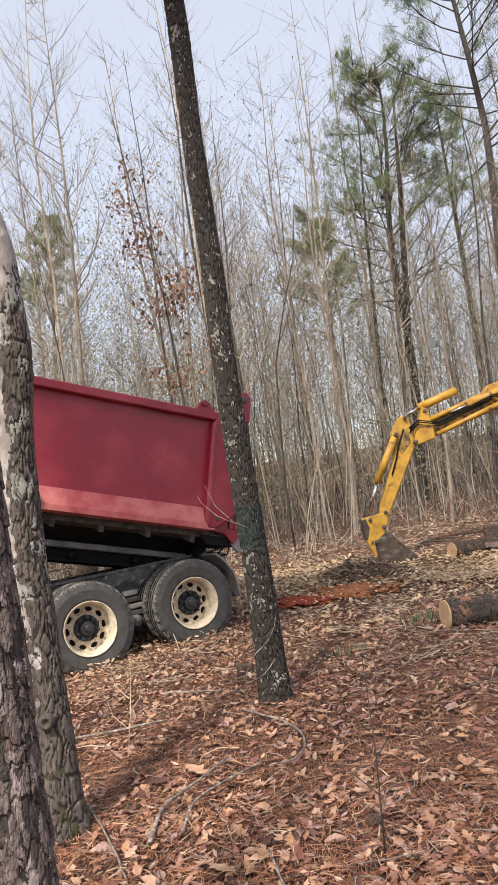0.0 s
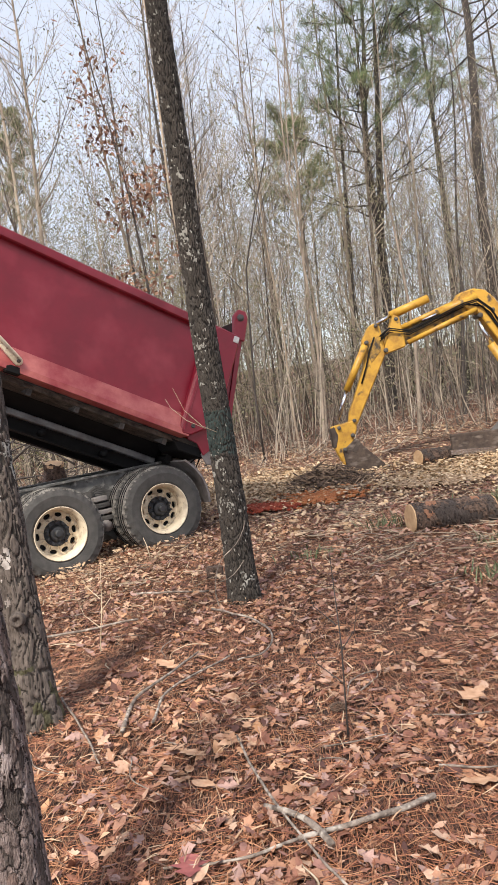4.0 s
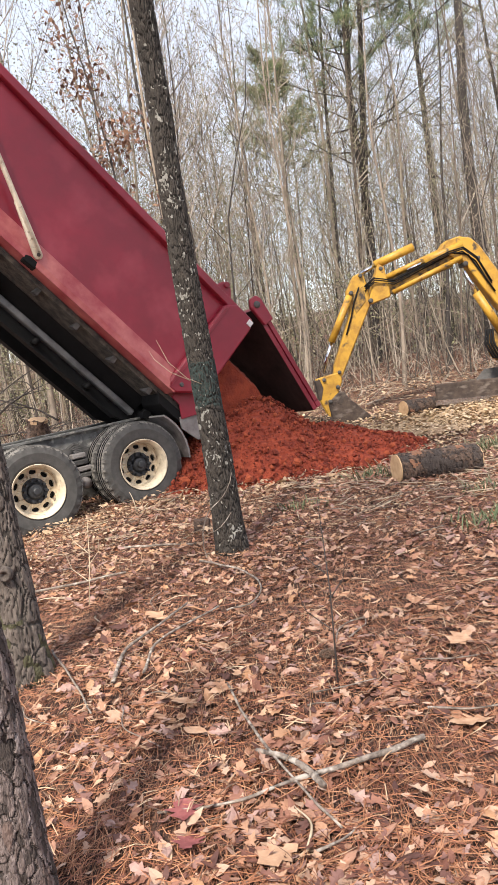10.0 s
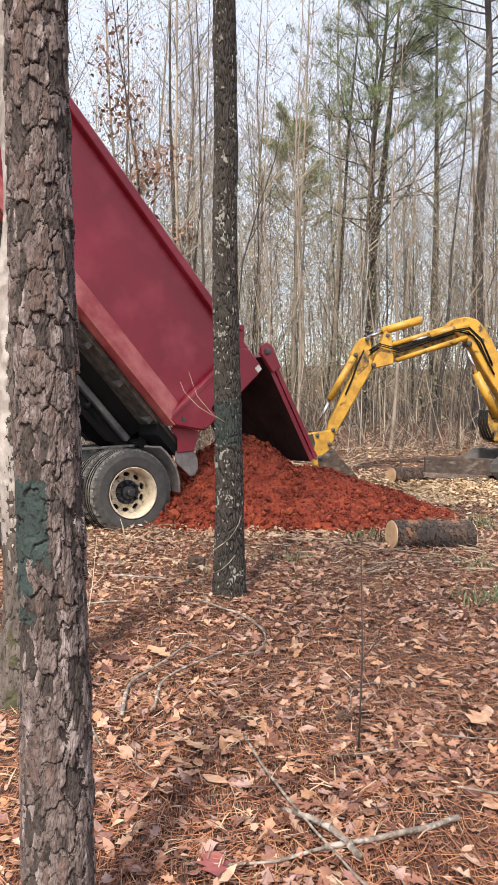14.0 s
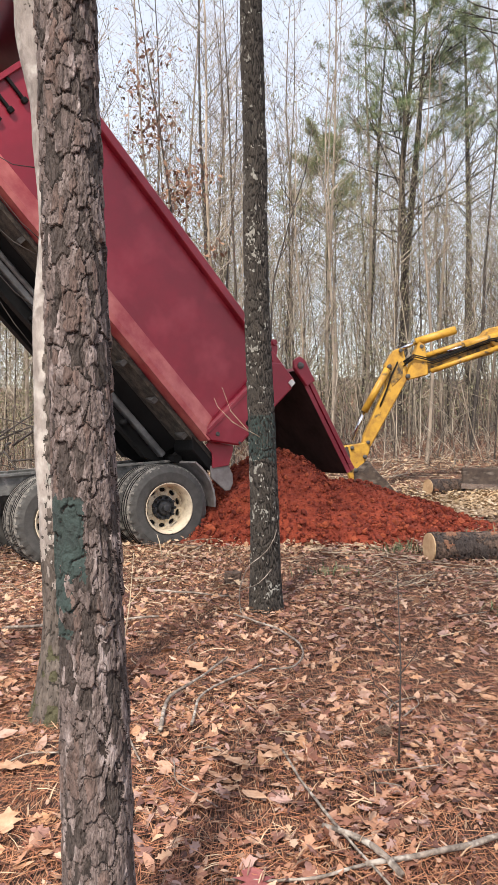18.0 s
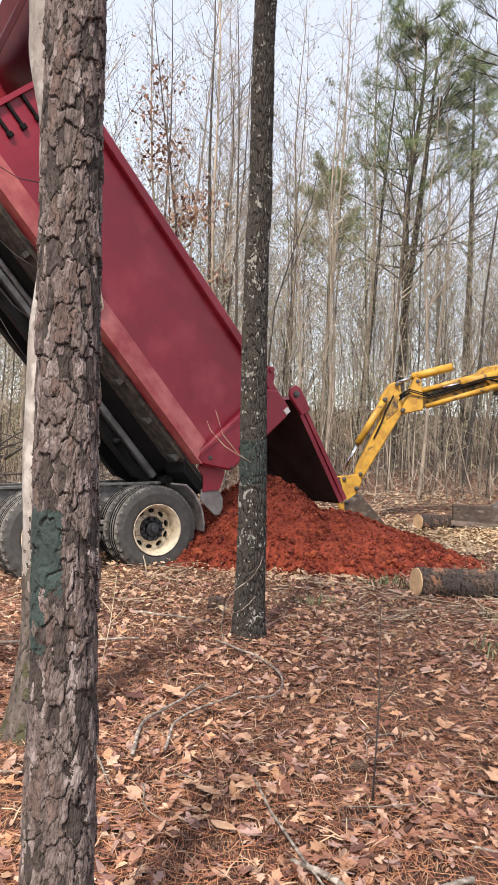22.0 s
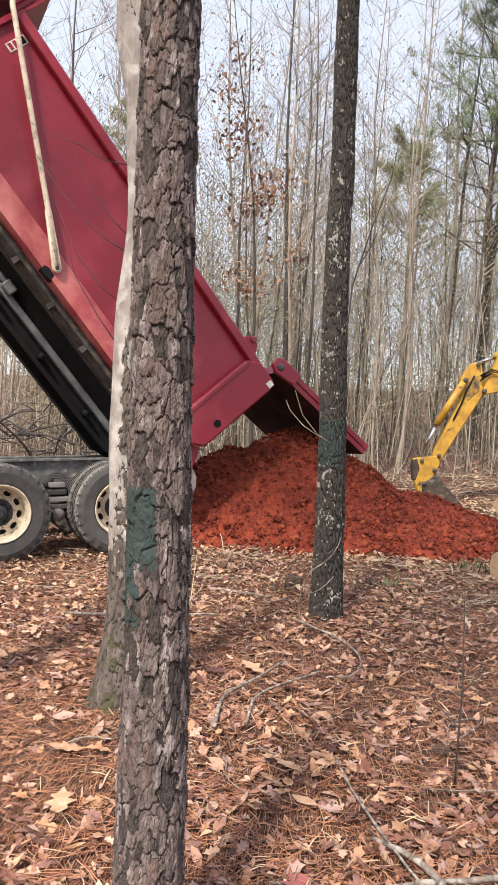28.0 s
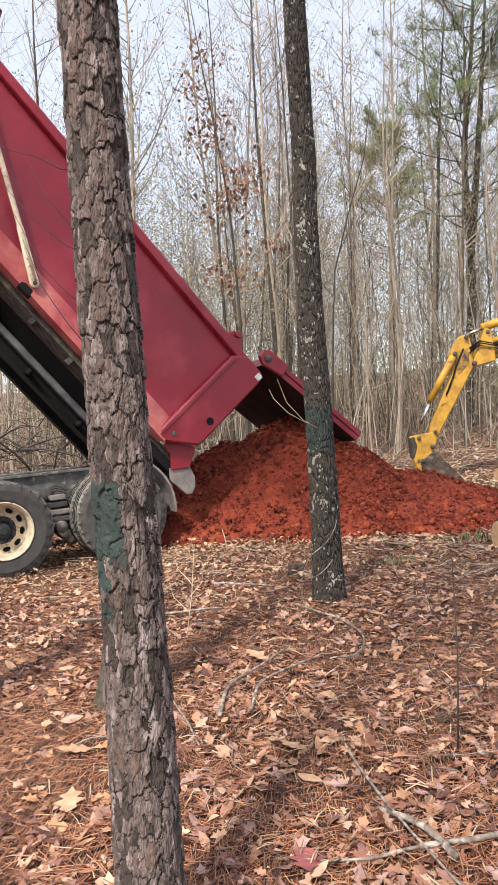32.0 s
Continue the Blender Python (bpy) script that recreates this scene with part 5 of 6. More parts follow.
        leaf_quads(ol, (x, y, z), r.uniform(0.4, 1.2), 30, 0.024 + 0.0005 * y, r)
    tagged(part("understory_leaves", ol, OLIVE), "sparse olive and tan leaves of the understory", "foliage", kind="stuff")
    # pines; the last two are unseen, added to shade the floor and truck
    for x, y, h, r0, st, sd in ((4.66, 24, 14.6, 0.18, 0.42, 5), (7.12, 20, 17.5, 0.17, 0.52, 8), (3.1, 31, 12.5, 0.10, 0.5, 12), (-10.5, 36, 17, 0.14, 0.55, 15), (9.8, 33, 18, 0.2, 0.5, 21), (-1.5, -3.7, 13.5, 0.14, 0.5, 33), (-2.4, 2.9, 12.5, 0.16, 0.52, 41)):
        tr, li, ne = gen_pine(sd, h, r0, st, nb=58 if sd == 5 else 46, dense=40 if sd in (12, 15) else 44 if sd == 5 else 8 if sd == 33 else 30 if sd == 41 else 44, reach=0.44 if sd == 5 else 0.37)
        t = tagged(new("pine_tree"), "tall pine with dark trunk and ragged green crown", "tree")
        t.location = (x, y, ground_z(x, y))
        t.rotation_euler = (0, math.radians(1.2 if sd == 5 else 0), 0)
        part("trunk", tr, DARK_BARK, t, smooth=True)
        if sd == 5:
            part("second_stem", MB().tube([(0.1, 0, 4.6), (0.28, -0.05, 6.9), (0.5, 0, 10), (0.7, 0.1, 13.5)], [0.12, 0.11, 0.08, 0.03], 8), DARK_BARK, t, smooth=True)
        tagged(part("limb_work", li, DARK_BARK, t), kind="stuff")
        tagged(part("foliage", ne, PINE_YOUNG if sd in (12, 15) else PINE_GREEN, t, "tufts of green needles"), kind="stuff")


build_woods()


# ---- excavator ----
def build_excavator():
    ex = tagged(new("excavator"), "worn yellow mini excavator with arm bent to the ground", "excavator")
    Y = 13.5

    def slab(name, pts, w, material=YELLOW, label="", dy=0.0, ch=0.018):
        return part(name, MB().prism(pts, Y + dy - w, Y + dy + w, ch=ch), material, ex, label)

    def pipe(name, a, b, rad, material=YELLOW, dy=0.0, label=""):
        return part(name, MB().tube([(a[0], Y + dy, a[1]), (b[0], Y + dy, b[1])], rad, 14), material, ex, label, True)

    slab("stick", [(2.54, 2.80), (2.64, 2.85), (2.73, 2.81), (2.79, 2.54), (2.79, 2.27), (2.14, 1.08), (1.96, 1.02), (2.02, 1.30), (2.40, 2.15), (2.39, 2.55)], 0.10, label="yellow stick with scuffed paint")
    slab("linkage", [(1.65, 1.09), (2.12, 1.17), (2.12, 1.0), (2.03, 0.80), (1.90, 0.36), (1.80, 0.40), (1.68, 0.70)], 0.12, label="yellow bucket linkage")
    slab("bucket_ear", [(1.63, 1.06), (1.72, 1.10), (1.78, 0.92), (1.72, 0.70), (1.66, 0.70)], 0.13, STEEL, "dark greasy bucket ear")
    slab("bucket", [(1.82, 0.64), (2.02, 0.80), (2.11, 0.81), (2.26, 0.62), (2.42, 0.46), (2.58, 0.28), (2.35, 0.14), (1.95, 0.20), (1.85, 0.38)], 0.19, RUST, "rusty steel bucket resting on the soil", 0.05)
    for k in range(4):
        part("bucket_tooth", MB().box(2.50, Y - 0.12 + 0.10 * k, 0.23, 2.64, Y - 0.07 + 0.10 * k, 0.27, ch=0.008), CHROME if k % 2 else STEEL, ex, "worn steel tooth")
    part("bucket_rib", MB().prism([(1.98, 0.62), (2.07, 0.74), (2.12, 0.70), (2.05, 0.58)], Y - 0.15, Y - 0.135, ch=0.004), STEEL, ex)
    slab("boom_foot", [(3.00, 2.96), (3.10, 2.90), (3.16, 2.48), (3.16, 2.36), (2.80, 2.27), (2.77, 2.35)], 0.15)
    slab("boom_front", [(3.09, 2.72), (4.13, 3.02), (4.40, 2.95), (4.34, 2.74), (3.17, 2.40)], 0.085, YELLOW_GRIME, "grimy yellow boom beam under the hoses")
    slab("boom_elbow", [(4.10, 3.04), (4.23, 3.19), (4.47, 3.24), (4.67, 3.19), (4.82, 3.04), (5.26, 2.28), (5.60, 1.70), (5.45, 1.45), (5.19, 1.71), (4.80, 2.30), (4.52, 2.78), (4.36, 2.86)], 0.14, label="bent yellow boom")
    pipe("boom_pipe", (3.21, 2.43), (4.49, 2.87), 0.045, dy=-0.13)
    pipe("boom_tube", (3.10, 2.70), (4.20, 3.05), 0.05, dy=-0.09)
    pipe("stick_cylinder", (2.97, 2.96), (3.68, 3.18), 0.075)
    pipe("stick_rod", (2.70, 2.84), (2.98, 2.96), 0.034, CHROME)
    pipe("front_cylinder", (3.82, 2.88), (4.51, 3.09), 0.07, dy=-0.12)
    pipe("front_rod", (3.51, 2.78), (3.84, 2.89), 0.03, CHROME, -0.12)
    pipe("bucket_cylinder", (2.43, 2.47), (2.01, 1.71), 0.062, dy=-0.16)
    pipe("bucket_rod", (2.02, 1.73), (1.79, 1.20), 0.03, CHROME, -0.16)
    pipe("boom_cylinder", (4.66, 2.22), (5.06, 1.45), 0.075, dy=-0.17)
    pipe("boom_rod", (4.49, 2.62), (4.67, 2.20), 0.035, CHROME, -0.17)
    for x, z, rd in ((2.80, 2.34, 0.055), (2.47, 2.52, 0.05), (3.04, 2.87, 0.05), (2.67, 2.80, 0.045), (2.09, 1.16, 0.045), (2.03, 0.90, 0.05), (1.86, 0.66, 0.05), (4.54, 2.75, 0.06), (4.77, 2.82, 0.05), (1.80, 1.06, 0.045)):
        part("pin", MB().lathe([(0, -0.165), (rd * 0.6, -0.165), (rd * 0.75, -0.155), (rd * 0.75, 0.155), (0, 0.165)], 14, pose(x, Y, z)), DUSTY, ex, "greasy dark pin", True)
    hose = MB().tube([(3.2, Y - 0.12, 2.62), (3.7, Y - 0.15, 2.78), (4.3, Y - 0.14, 2.98), (4.6, Y - 0.15, 2.9), (4.8, Y - 0.17, 2.55), (5.0, Y - 0.17, 2.2)], 0.016, 6)
    part("hose", hose, BLACK, ex, smooth=True)
    for k, (dz, dy) in enumerate(((0.05, -0.10), (-0.03, -0.115), (0.0, -0.19), (0.03, -0.2))):
        pts = [(2.72, Y + dy, 2.55 + dz), (2.9, Y + dy - 0.03, 2.68 + dz), (3.25, Y + dy, 2.60 + dz), (3.8, Y + dy, 2.80 + dz), (4.25, Y + dy, 2.96 + dz), (4.5, Y + dy - 0.04, 3.0 + dz), (4.72, Y + dy - 0.04, 2.8 + dz), (4.95, Y + dy, 2.35 + dz)]
        part("hose", MB().tube(pts, 0.012, 6), BLACK, ex, smooth=True)
    part("stick_hose", MB().tube([(2.62, Y - 0.12, 2.6), (2.5, Y - 0.13, 2.35), (2.42, Y - 0.13, 2.1), (2.3, Y - 0.12, 1.8)], 0.014, 6), BLACK, ex, smooth=True)
    part("stick_plate", MB().prism([(2.45, 2.45), (2.70, 2.62), (2.72, 2.35), (2.52, 2.15)], Y - 0.112, Y - 0.099, ch=0.004), YELLOW_GRIME, ex, "scuffed plate on the stick")
    blade = [(3.67, 0.72), (4.4, 0.71), (5.9, 0.66), (5.9, 0.26), (4.4, 0.34), (3.68, 0.37)]
    part("blade", MB().prism(blade, 12.98, 13.06, ch=0.015), RUST, ex, "scraped steel dozer blade")
    part("blade_edge", MB().prism([(3.63, 0.45), (5.9, 0.35), (5.9, 0.26), (3.64, 0.36)], 12.94, 12.99), CHROME, ex, "bright worn blade edge")
    part("blade_arm", MB().box(4.9, 13.05, 0.35, 5.1, 14.1, 0.5), STEEL, ex)
    part("swing_post", MB().prism([(4.84, 1.12), (4.86, 1.45), (4.96, 1.58), (5.1, 1.52), (5.5, 1.7), (5.6, 0.9), (4.95, 0.98)], Y - 0.14, Y + 0.14, ch=0.04), YELLOW_GRIME, ex, "grimy yellow swing post with hoses")
    for k in range(4):
        part("loop_hose", MB().tube([(4.75 + 0.04 * k, Y - 0.2, 1.55), (4.70 + 0.05 * k, Y - 0.26, 1.3), (4.82 + 0.05 * k, Y - 0.24, 1.05), (5.0, Y - 0.2, 1.0 + 0.05 * k)], 0.02, 6), BLACK, ex, smooth=True)
    part("house", MB().box(5.35, Y - 0.85, 0.95, 7.4, Y + 0.85, 2.1, ch=0.15), YELLOW, ex, "yellow engine house")
    for y in (Y - 0.75, Y + 0.75):
        part("track", MB().box(4.75, y - 0.2, 0.28, 7.3, y + 0.2, 0.82, ch=0.2), DUSTY, ex, "muddy rubber track")
    return ex


build_excavator()


# ---- logs ----
def build_log(a, b, r, seed):
    lg = tagged(new("log"), "sawn log with rough bark lying on the leaf litter", "log", group="sawn logs")
    a, b = Vector(a), Vector(b)
    n = 70
    pts = [a.lerp(b, i / n) for i in range(n + 1)]
    body = MB().tube(pts, [r * (1 + 0.06 * noise.noise((i * 0.9, seed, 0))) for i in range(n + 1)], 60, cap=False)
    along, round_ = np.meshgrid(np.arange(n + 1) / n * (b - a).length, np.arange(60) / 60, indexing="ij")
    e, ident, _ = cells(round_ * 13 + 0.8 * (lattice(round_ * 20, along / 0.03, 20, seed + 70) - 0.5), along / 0.09 + 0.8 * (lattice(round_ * 12, along / 0.05, 12, seed + 71) - 0.5), 13, seed + 72, 3.0)
    k = np.clip(e / 0.12, 0, 1)
    grow = (0.016 * k + 0.012 * (ident - 0.5)).ravel()
    axis = (b - a).normalized()
    out = []
    for q, p in enumerate(body.v):
        p = Vector(p)
        d = (p - a) - axis * (p - a).dot(axis)
        out.append(tuple(p + d.normalized() * (grow[q] - 0.012) + 0.008 * noise.noise_vector(p * 14)))
    body.v = out
    # cracks between the log's plates (1) are painted with shade too
    tone = np.where(k < 0.3, 1, np.where(ident > 0.95, 2, np.where(ident < 0.45, 3, 0)))[:-1].ravel().tolist()
    part_mixed("bark", body, [LOG_BARK, PINE_CRACK_SHADE, FRESH_BARK, PINE_DARK], lambda c, q: tone[q], lg, smooth=False)
    d = (b - a).normalized()
    for e, s in ((a, -1), (b, 1)):
        part("cut_end", MB().tube([e, e + d * s * 0.012], [r * 0.975, r * 0.96], 40), CUT, lg, "pale sawn end")
    return lg


build_log((1.86, 7.78, 0.20), (2.76, 7.97, 0.17), 0.155, 1)
build_log((3.08, 13.0, 0.38), (3.75, 13.3, 0.36), 0.14, 2)


# ---- leaf litter ----
def leaf_shape(kind):
    if kind == 0:
        half = [(0.0, 0.02), (0.18, 0.10), (0.30, 0.30), (0.42, 0.16), (0.58, 0.42), (0.68, 0.18), (0.84, 0.22), (1.0, 0.0)]
    elif kind == 1:
        half = [(0.0, 0.02), (0.25, 0.22), (0.55, 0.30), (0.8, 0.18), (1.0, 0.0)]
    else:
        half = [(0.0, 0.02), (0.15, 0.16), (0.28, 0.12), (0.45, 0.40), (0.55, 0.2), (0.75, 0.34), (0.86, 0.12), (1.0, 0.0)]
    return half


def scatter(name, material, n, area, size, label, seed, lift=0.012, around=False):
    r = random.Random(seed)
    mb = MB()
    shapes = [leaf_shape(k) for k in range(3)]
    for _ in range(n):
        x0, x1, y0, y1, p = area
        y = y0 + (y1 - y0) * r.random() ** p
        k = 0.45 * y + 1.2
        x = r.uniform(x0, x1) if around else r.uniform(max(x0, -k), min(x1, k))
        if around and y > 1.6 and abs(x) < k:
            continue
        if noise.noise((x * 1.5, y * 1.5, seed * 3.1)) + 0.6 * noise.noise((x * 5, y * 5, seed)) < r.gauss(-0.12, 0.22):
            continue
        z = ground_z(x, y) + r.uniform(0.002, lift)
        L = size * r.choice((0.4, 0.5, 0.65, 0.8, 0.9, 1.0, 1.2, 1.5)) * r.uniform(0.85, 1.15)
        half = shapes[r.randrange(3)]
        m = pose(x, y, z + 0.008, r.gauss(0, 20), r.gauss(0, 20), r.uniform(0, 360))
        cup, bend = r.uniform(-0.5, 1.0), r.uniform(-0.5, 0.5)
        k0 = len(mb.v)
        for t, w in half:
            zc = bend * (t - 0.5) ** 2
            for s in (-1, 0, 1):
                mb.v.append(tuple(m @ Vector(((t - 0.5) * L, s * w * L * 0.75, L * (zc + cup * w * w * abs(s) * 0.9)))))
        for i in range(len(half) - 1):
            a = k0 + 3 * i
            mb.f += [(a, a + 1, a + 4, a + 3), (a + 1, a + 2, a + 5, a + 4)]
    return tagged(part(name, mb, material), label, "leaves", kind="stuff")


scatter("leaf_litter", LEAF, 26000, (-7, 7, 1.6, 13, 1.5), 0.062, "curled brown oak leaves covering the woodland floor", 3, 0.02)
scatter("pale_leaf_litter", LEAF_PALE, 2600, (-5, 5, 1.6, 9, 1.3), 0.075, "pale tan dry leaves scattered on the floor", 4, 0.025)
scatter("mid_leaf_litter", LEAF, 17000, (-6, 7, 5, 13, 1.0), 0.062, "brown leaves heaped round the truck and oak", 6, 0.05)
scatter("mid_pale_leaf_litter", LEAF_PALE, 3600, (-6, 7, 5, 14, 1.0), 0.058, "pale dry leaves and chips round the truck", 12, 0.05)
scatter("near_leaf_litter", LEAF, 2600, (-2.2, 2.4, 1.6, 5.5, 1.1), 0.058, "small curled brown leaves on the pine straw", 16, 0.03)
scatter("near_pale_litter", LEAF_PALE, 900, (-2.2, 2.4, 1.6, 6, 1.1), 0.05, "pale scraps of dry leaf on the pine straw", 17, 0.03)
scatter("outer_leaf_litter", LEAF, 17000, (-8, 8, -5, 9, 1.0), 0.066, "brown leaves over the floor round the clearing", 27, 0.03, True)
scatter("outer_pale_litter", LEAF_PALE, 2200, (-8, 8, -5, 9, 1.0), 0.07, "pale dry leaves over the floor round the clearing", 28, 0.03, True)
scatter("far_leaf_litter", LEAF, 13000, (-14, 16, 9, 28, 1.0), 0.085, "brown leaves over the far floor", 5, 0.03)


STRAW = palette(mat("straw", WARM, 0.75, dark=(0.65, 0.6, 0.55), scale=9), [(0.55, 0.40, 0.26), (0.44, 0.31, 0.20), (0.62, 0.47, 0.33), (0.32, 0.21, 0.14), (0.49, 0.34, 0.21)])
scatter("straw_litter", STRAW, 13000, (-6, 9, 8, 18, 0.9), 0.085, "pale straw and leaf scraps over the clearing", 14, 0.06)
scatter("near_straw_litter", STRAW, 2200, (-2.2, 2.6, 5.6, 9, 1.0), 0.045, "pale leaf scraps on the floor by the oak", 15, 0.04)

scatter("wheel_straw", STRAW, 3200, (-3.4, 0.5, 6.4, 9.6, 1.0), 0.05, "pale fluffed straw beside the truck wheels", 18, 0.09)


def pine_straw():
    r = random.Random(9)
    mb = MB()
    for _ in range(38000):
        y = 1.6 + 8 * r.random() ** 1.4
        x = r.uniform(-0.45 * y - 0.8, 0.45 * y + 0.8)
        a, L = r.uniform(0, 6.28), r.uniform(0.08, 0.18)
        z = ground_z(x, y) + r.uniform(0.006, 0.03)
        c, s, w = math.cos(a), math.sin(a), 0.0013
        q = r.uniform(-0.2, 0.2) * L
        pts = [(x - c * L / 2, y - s * L / 2), (x - s * q, y + c * q), (x + c * L / 2, y + s * L / 2)]
        k = len(mb.v)
        for px, py in pts:
            mb.v += [(px - s * w, py + c * w, z), (px + s * w, py - c * w, z + 0.001)]
        mb.f += [(k, k + 1, k + 3, k + 2), (k + 2, k + 3, k + 5, k + 4)]
    return tagged(part("pine_straw", mb, NEEDLE), "fallen rusty pine needles on the floor", "pine straw", kind="stuff")


pine_straw()


def slivers(name, material, spots_at, n, length, width, label, seed, lift):
    """Thin flat scraps, thrown round the spots (x, y, spread across, spread along)."""
    r = random.Random(seed)
    mb = MB()
    for i in range(n):
        cx, cy, sx, sy = spots_at[i % len(spots_at)]
        x, y = r.gauss(cx, sx), r.gauss(cy, sy)
        if y < 1.7:
            continue
        a, L, w = r.uniform(0, 6.28), length * r.uniform(0.4, 1.6), width * r.uniform(0.6, 1.6)
        d, e = Vector((math.cos(a), math.sin(a), r.gauss(0, 0.25))) * L * 0.5, Vector((-math.sin(a), math.cos(a), r.gauss(0, 0.4))) * w * 0.5
        p = Vector((x, y, ground_z(x, y) + r.uniform(0.012, lift)))
        m = p + Vector((0, 0, 0.12 * L * r.uniform(-0.3, 1)))
        k = len(mb.v)
        mb.v += [tuple(q) for q in (p - d - e, p - d + e, m - e, m + e, p + d - e * 0.4, p + d + e * 0.4)]
        mb.f += [(k, k + 1, k + 3, k + 2), (k + 2, k + 3, k + 5, k + 4)]
    return tagged(part(name, mb, material), label, "litter", kind="stuff")


CHIP = palette(mat("wood_chip", WARM, 0.85, dark=(0.7, 0.66, 0.6), scale=9), [(0.66, 0.50, 0.33), (0.56, 0.40, 0.25), (0.74, 0.60, 0.43), (0.42, 0.29, 0.18), (0.60, 0.42, 0.24)])
STEM = palette(mat("dry_grass_stem", WARM, 0.8, dark=(0.75, 0.7, 0.66), scale=9), [(0.58, 0.43, 0.29), (0.42, 0.28, 0.18), (0.50, 0.34, 0.22), (0.24, 0.15, 0.10), (0.14, 0.085, 0.06)])
slivers("sawdust_chips", CHIP, [(0.0, 12.4, 0.6, 0.7), (0.45, 12.9, 0.5, 0.6), (0.1, 13.8, 0.6, 0.5), (3.0, 11.6, 0.4, 0.3), (3.6, 12.3, 0.5, 0.4), (1.3, 13.9, 0.6, 0.5), (4.3, 11.9, 0.5, 0.5), (2.2, 12.2, 1.4, 1.2)], 19000, 0.055, 0.027, "pale sawdust and wood chips over the clearing", 21, 0.085)
slivers("dry_stems", STEM, [(-0.6, 3.2, 0.7, 0.8), (0.5, 3.4, 0.7, 0.8), (1.2, 4.6, 0.7, 1.0), (-1.0, 5.5, 1.0, 1.0), (0.6, 6.0, 1.2, 1.0), (2.0, 7.0, 0.9, 1.0), (-1.6, 7.6, 0.9, 0.7), (0.0, 8.2, 1.6, 0.5)], 6500, 0.075, 0.0032, "pale broken stems and needles strewn on the leaves", 22, 0.05)


# ---- branches, saplings and small growth ----
def on_ground(pts, lift=0.0):
    return [Vector((x, y, ground_z(x, y) + lift + (h if len(q) else 0))) for x, y, *q in pts for h in (q or (0,))]


def branch(name, pts, r0, r1, material, label, category, sides=8, lift=0.0, group=""):
    p = on_ground(pts, lift)
    fine = []
    full = [p[0] * 2 - p[1]] + p + [p[-1] * 2 - p[-2]]
    for a, b, c, d in zip(full, full[1:], full[2:], full[3:]):
        for i in range(6):
            k = i / 6
            q = 0.5 * (2 * b + (c - a) * k + (2 * a - 5 * b + 4 * c - d) * k * k + (3 * b - a - 3 * c + d) * k ** 3)
            fine.append(q + 0.008 * noise.noise_vector(q * 6))
    fine.append(p[-1])
    n = len(fine) - 1
    ob = part(name, MB().tube(fine, [mix(r0, r1, i / n) * (1 + 0.18 * noise.noise((i * 0.7, r0 * 90, 0))) for i in range(n + 1)], sides), material, smooth=True)
    return tagged(ob, label, category, group)


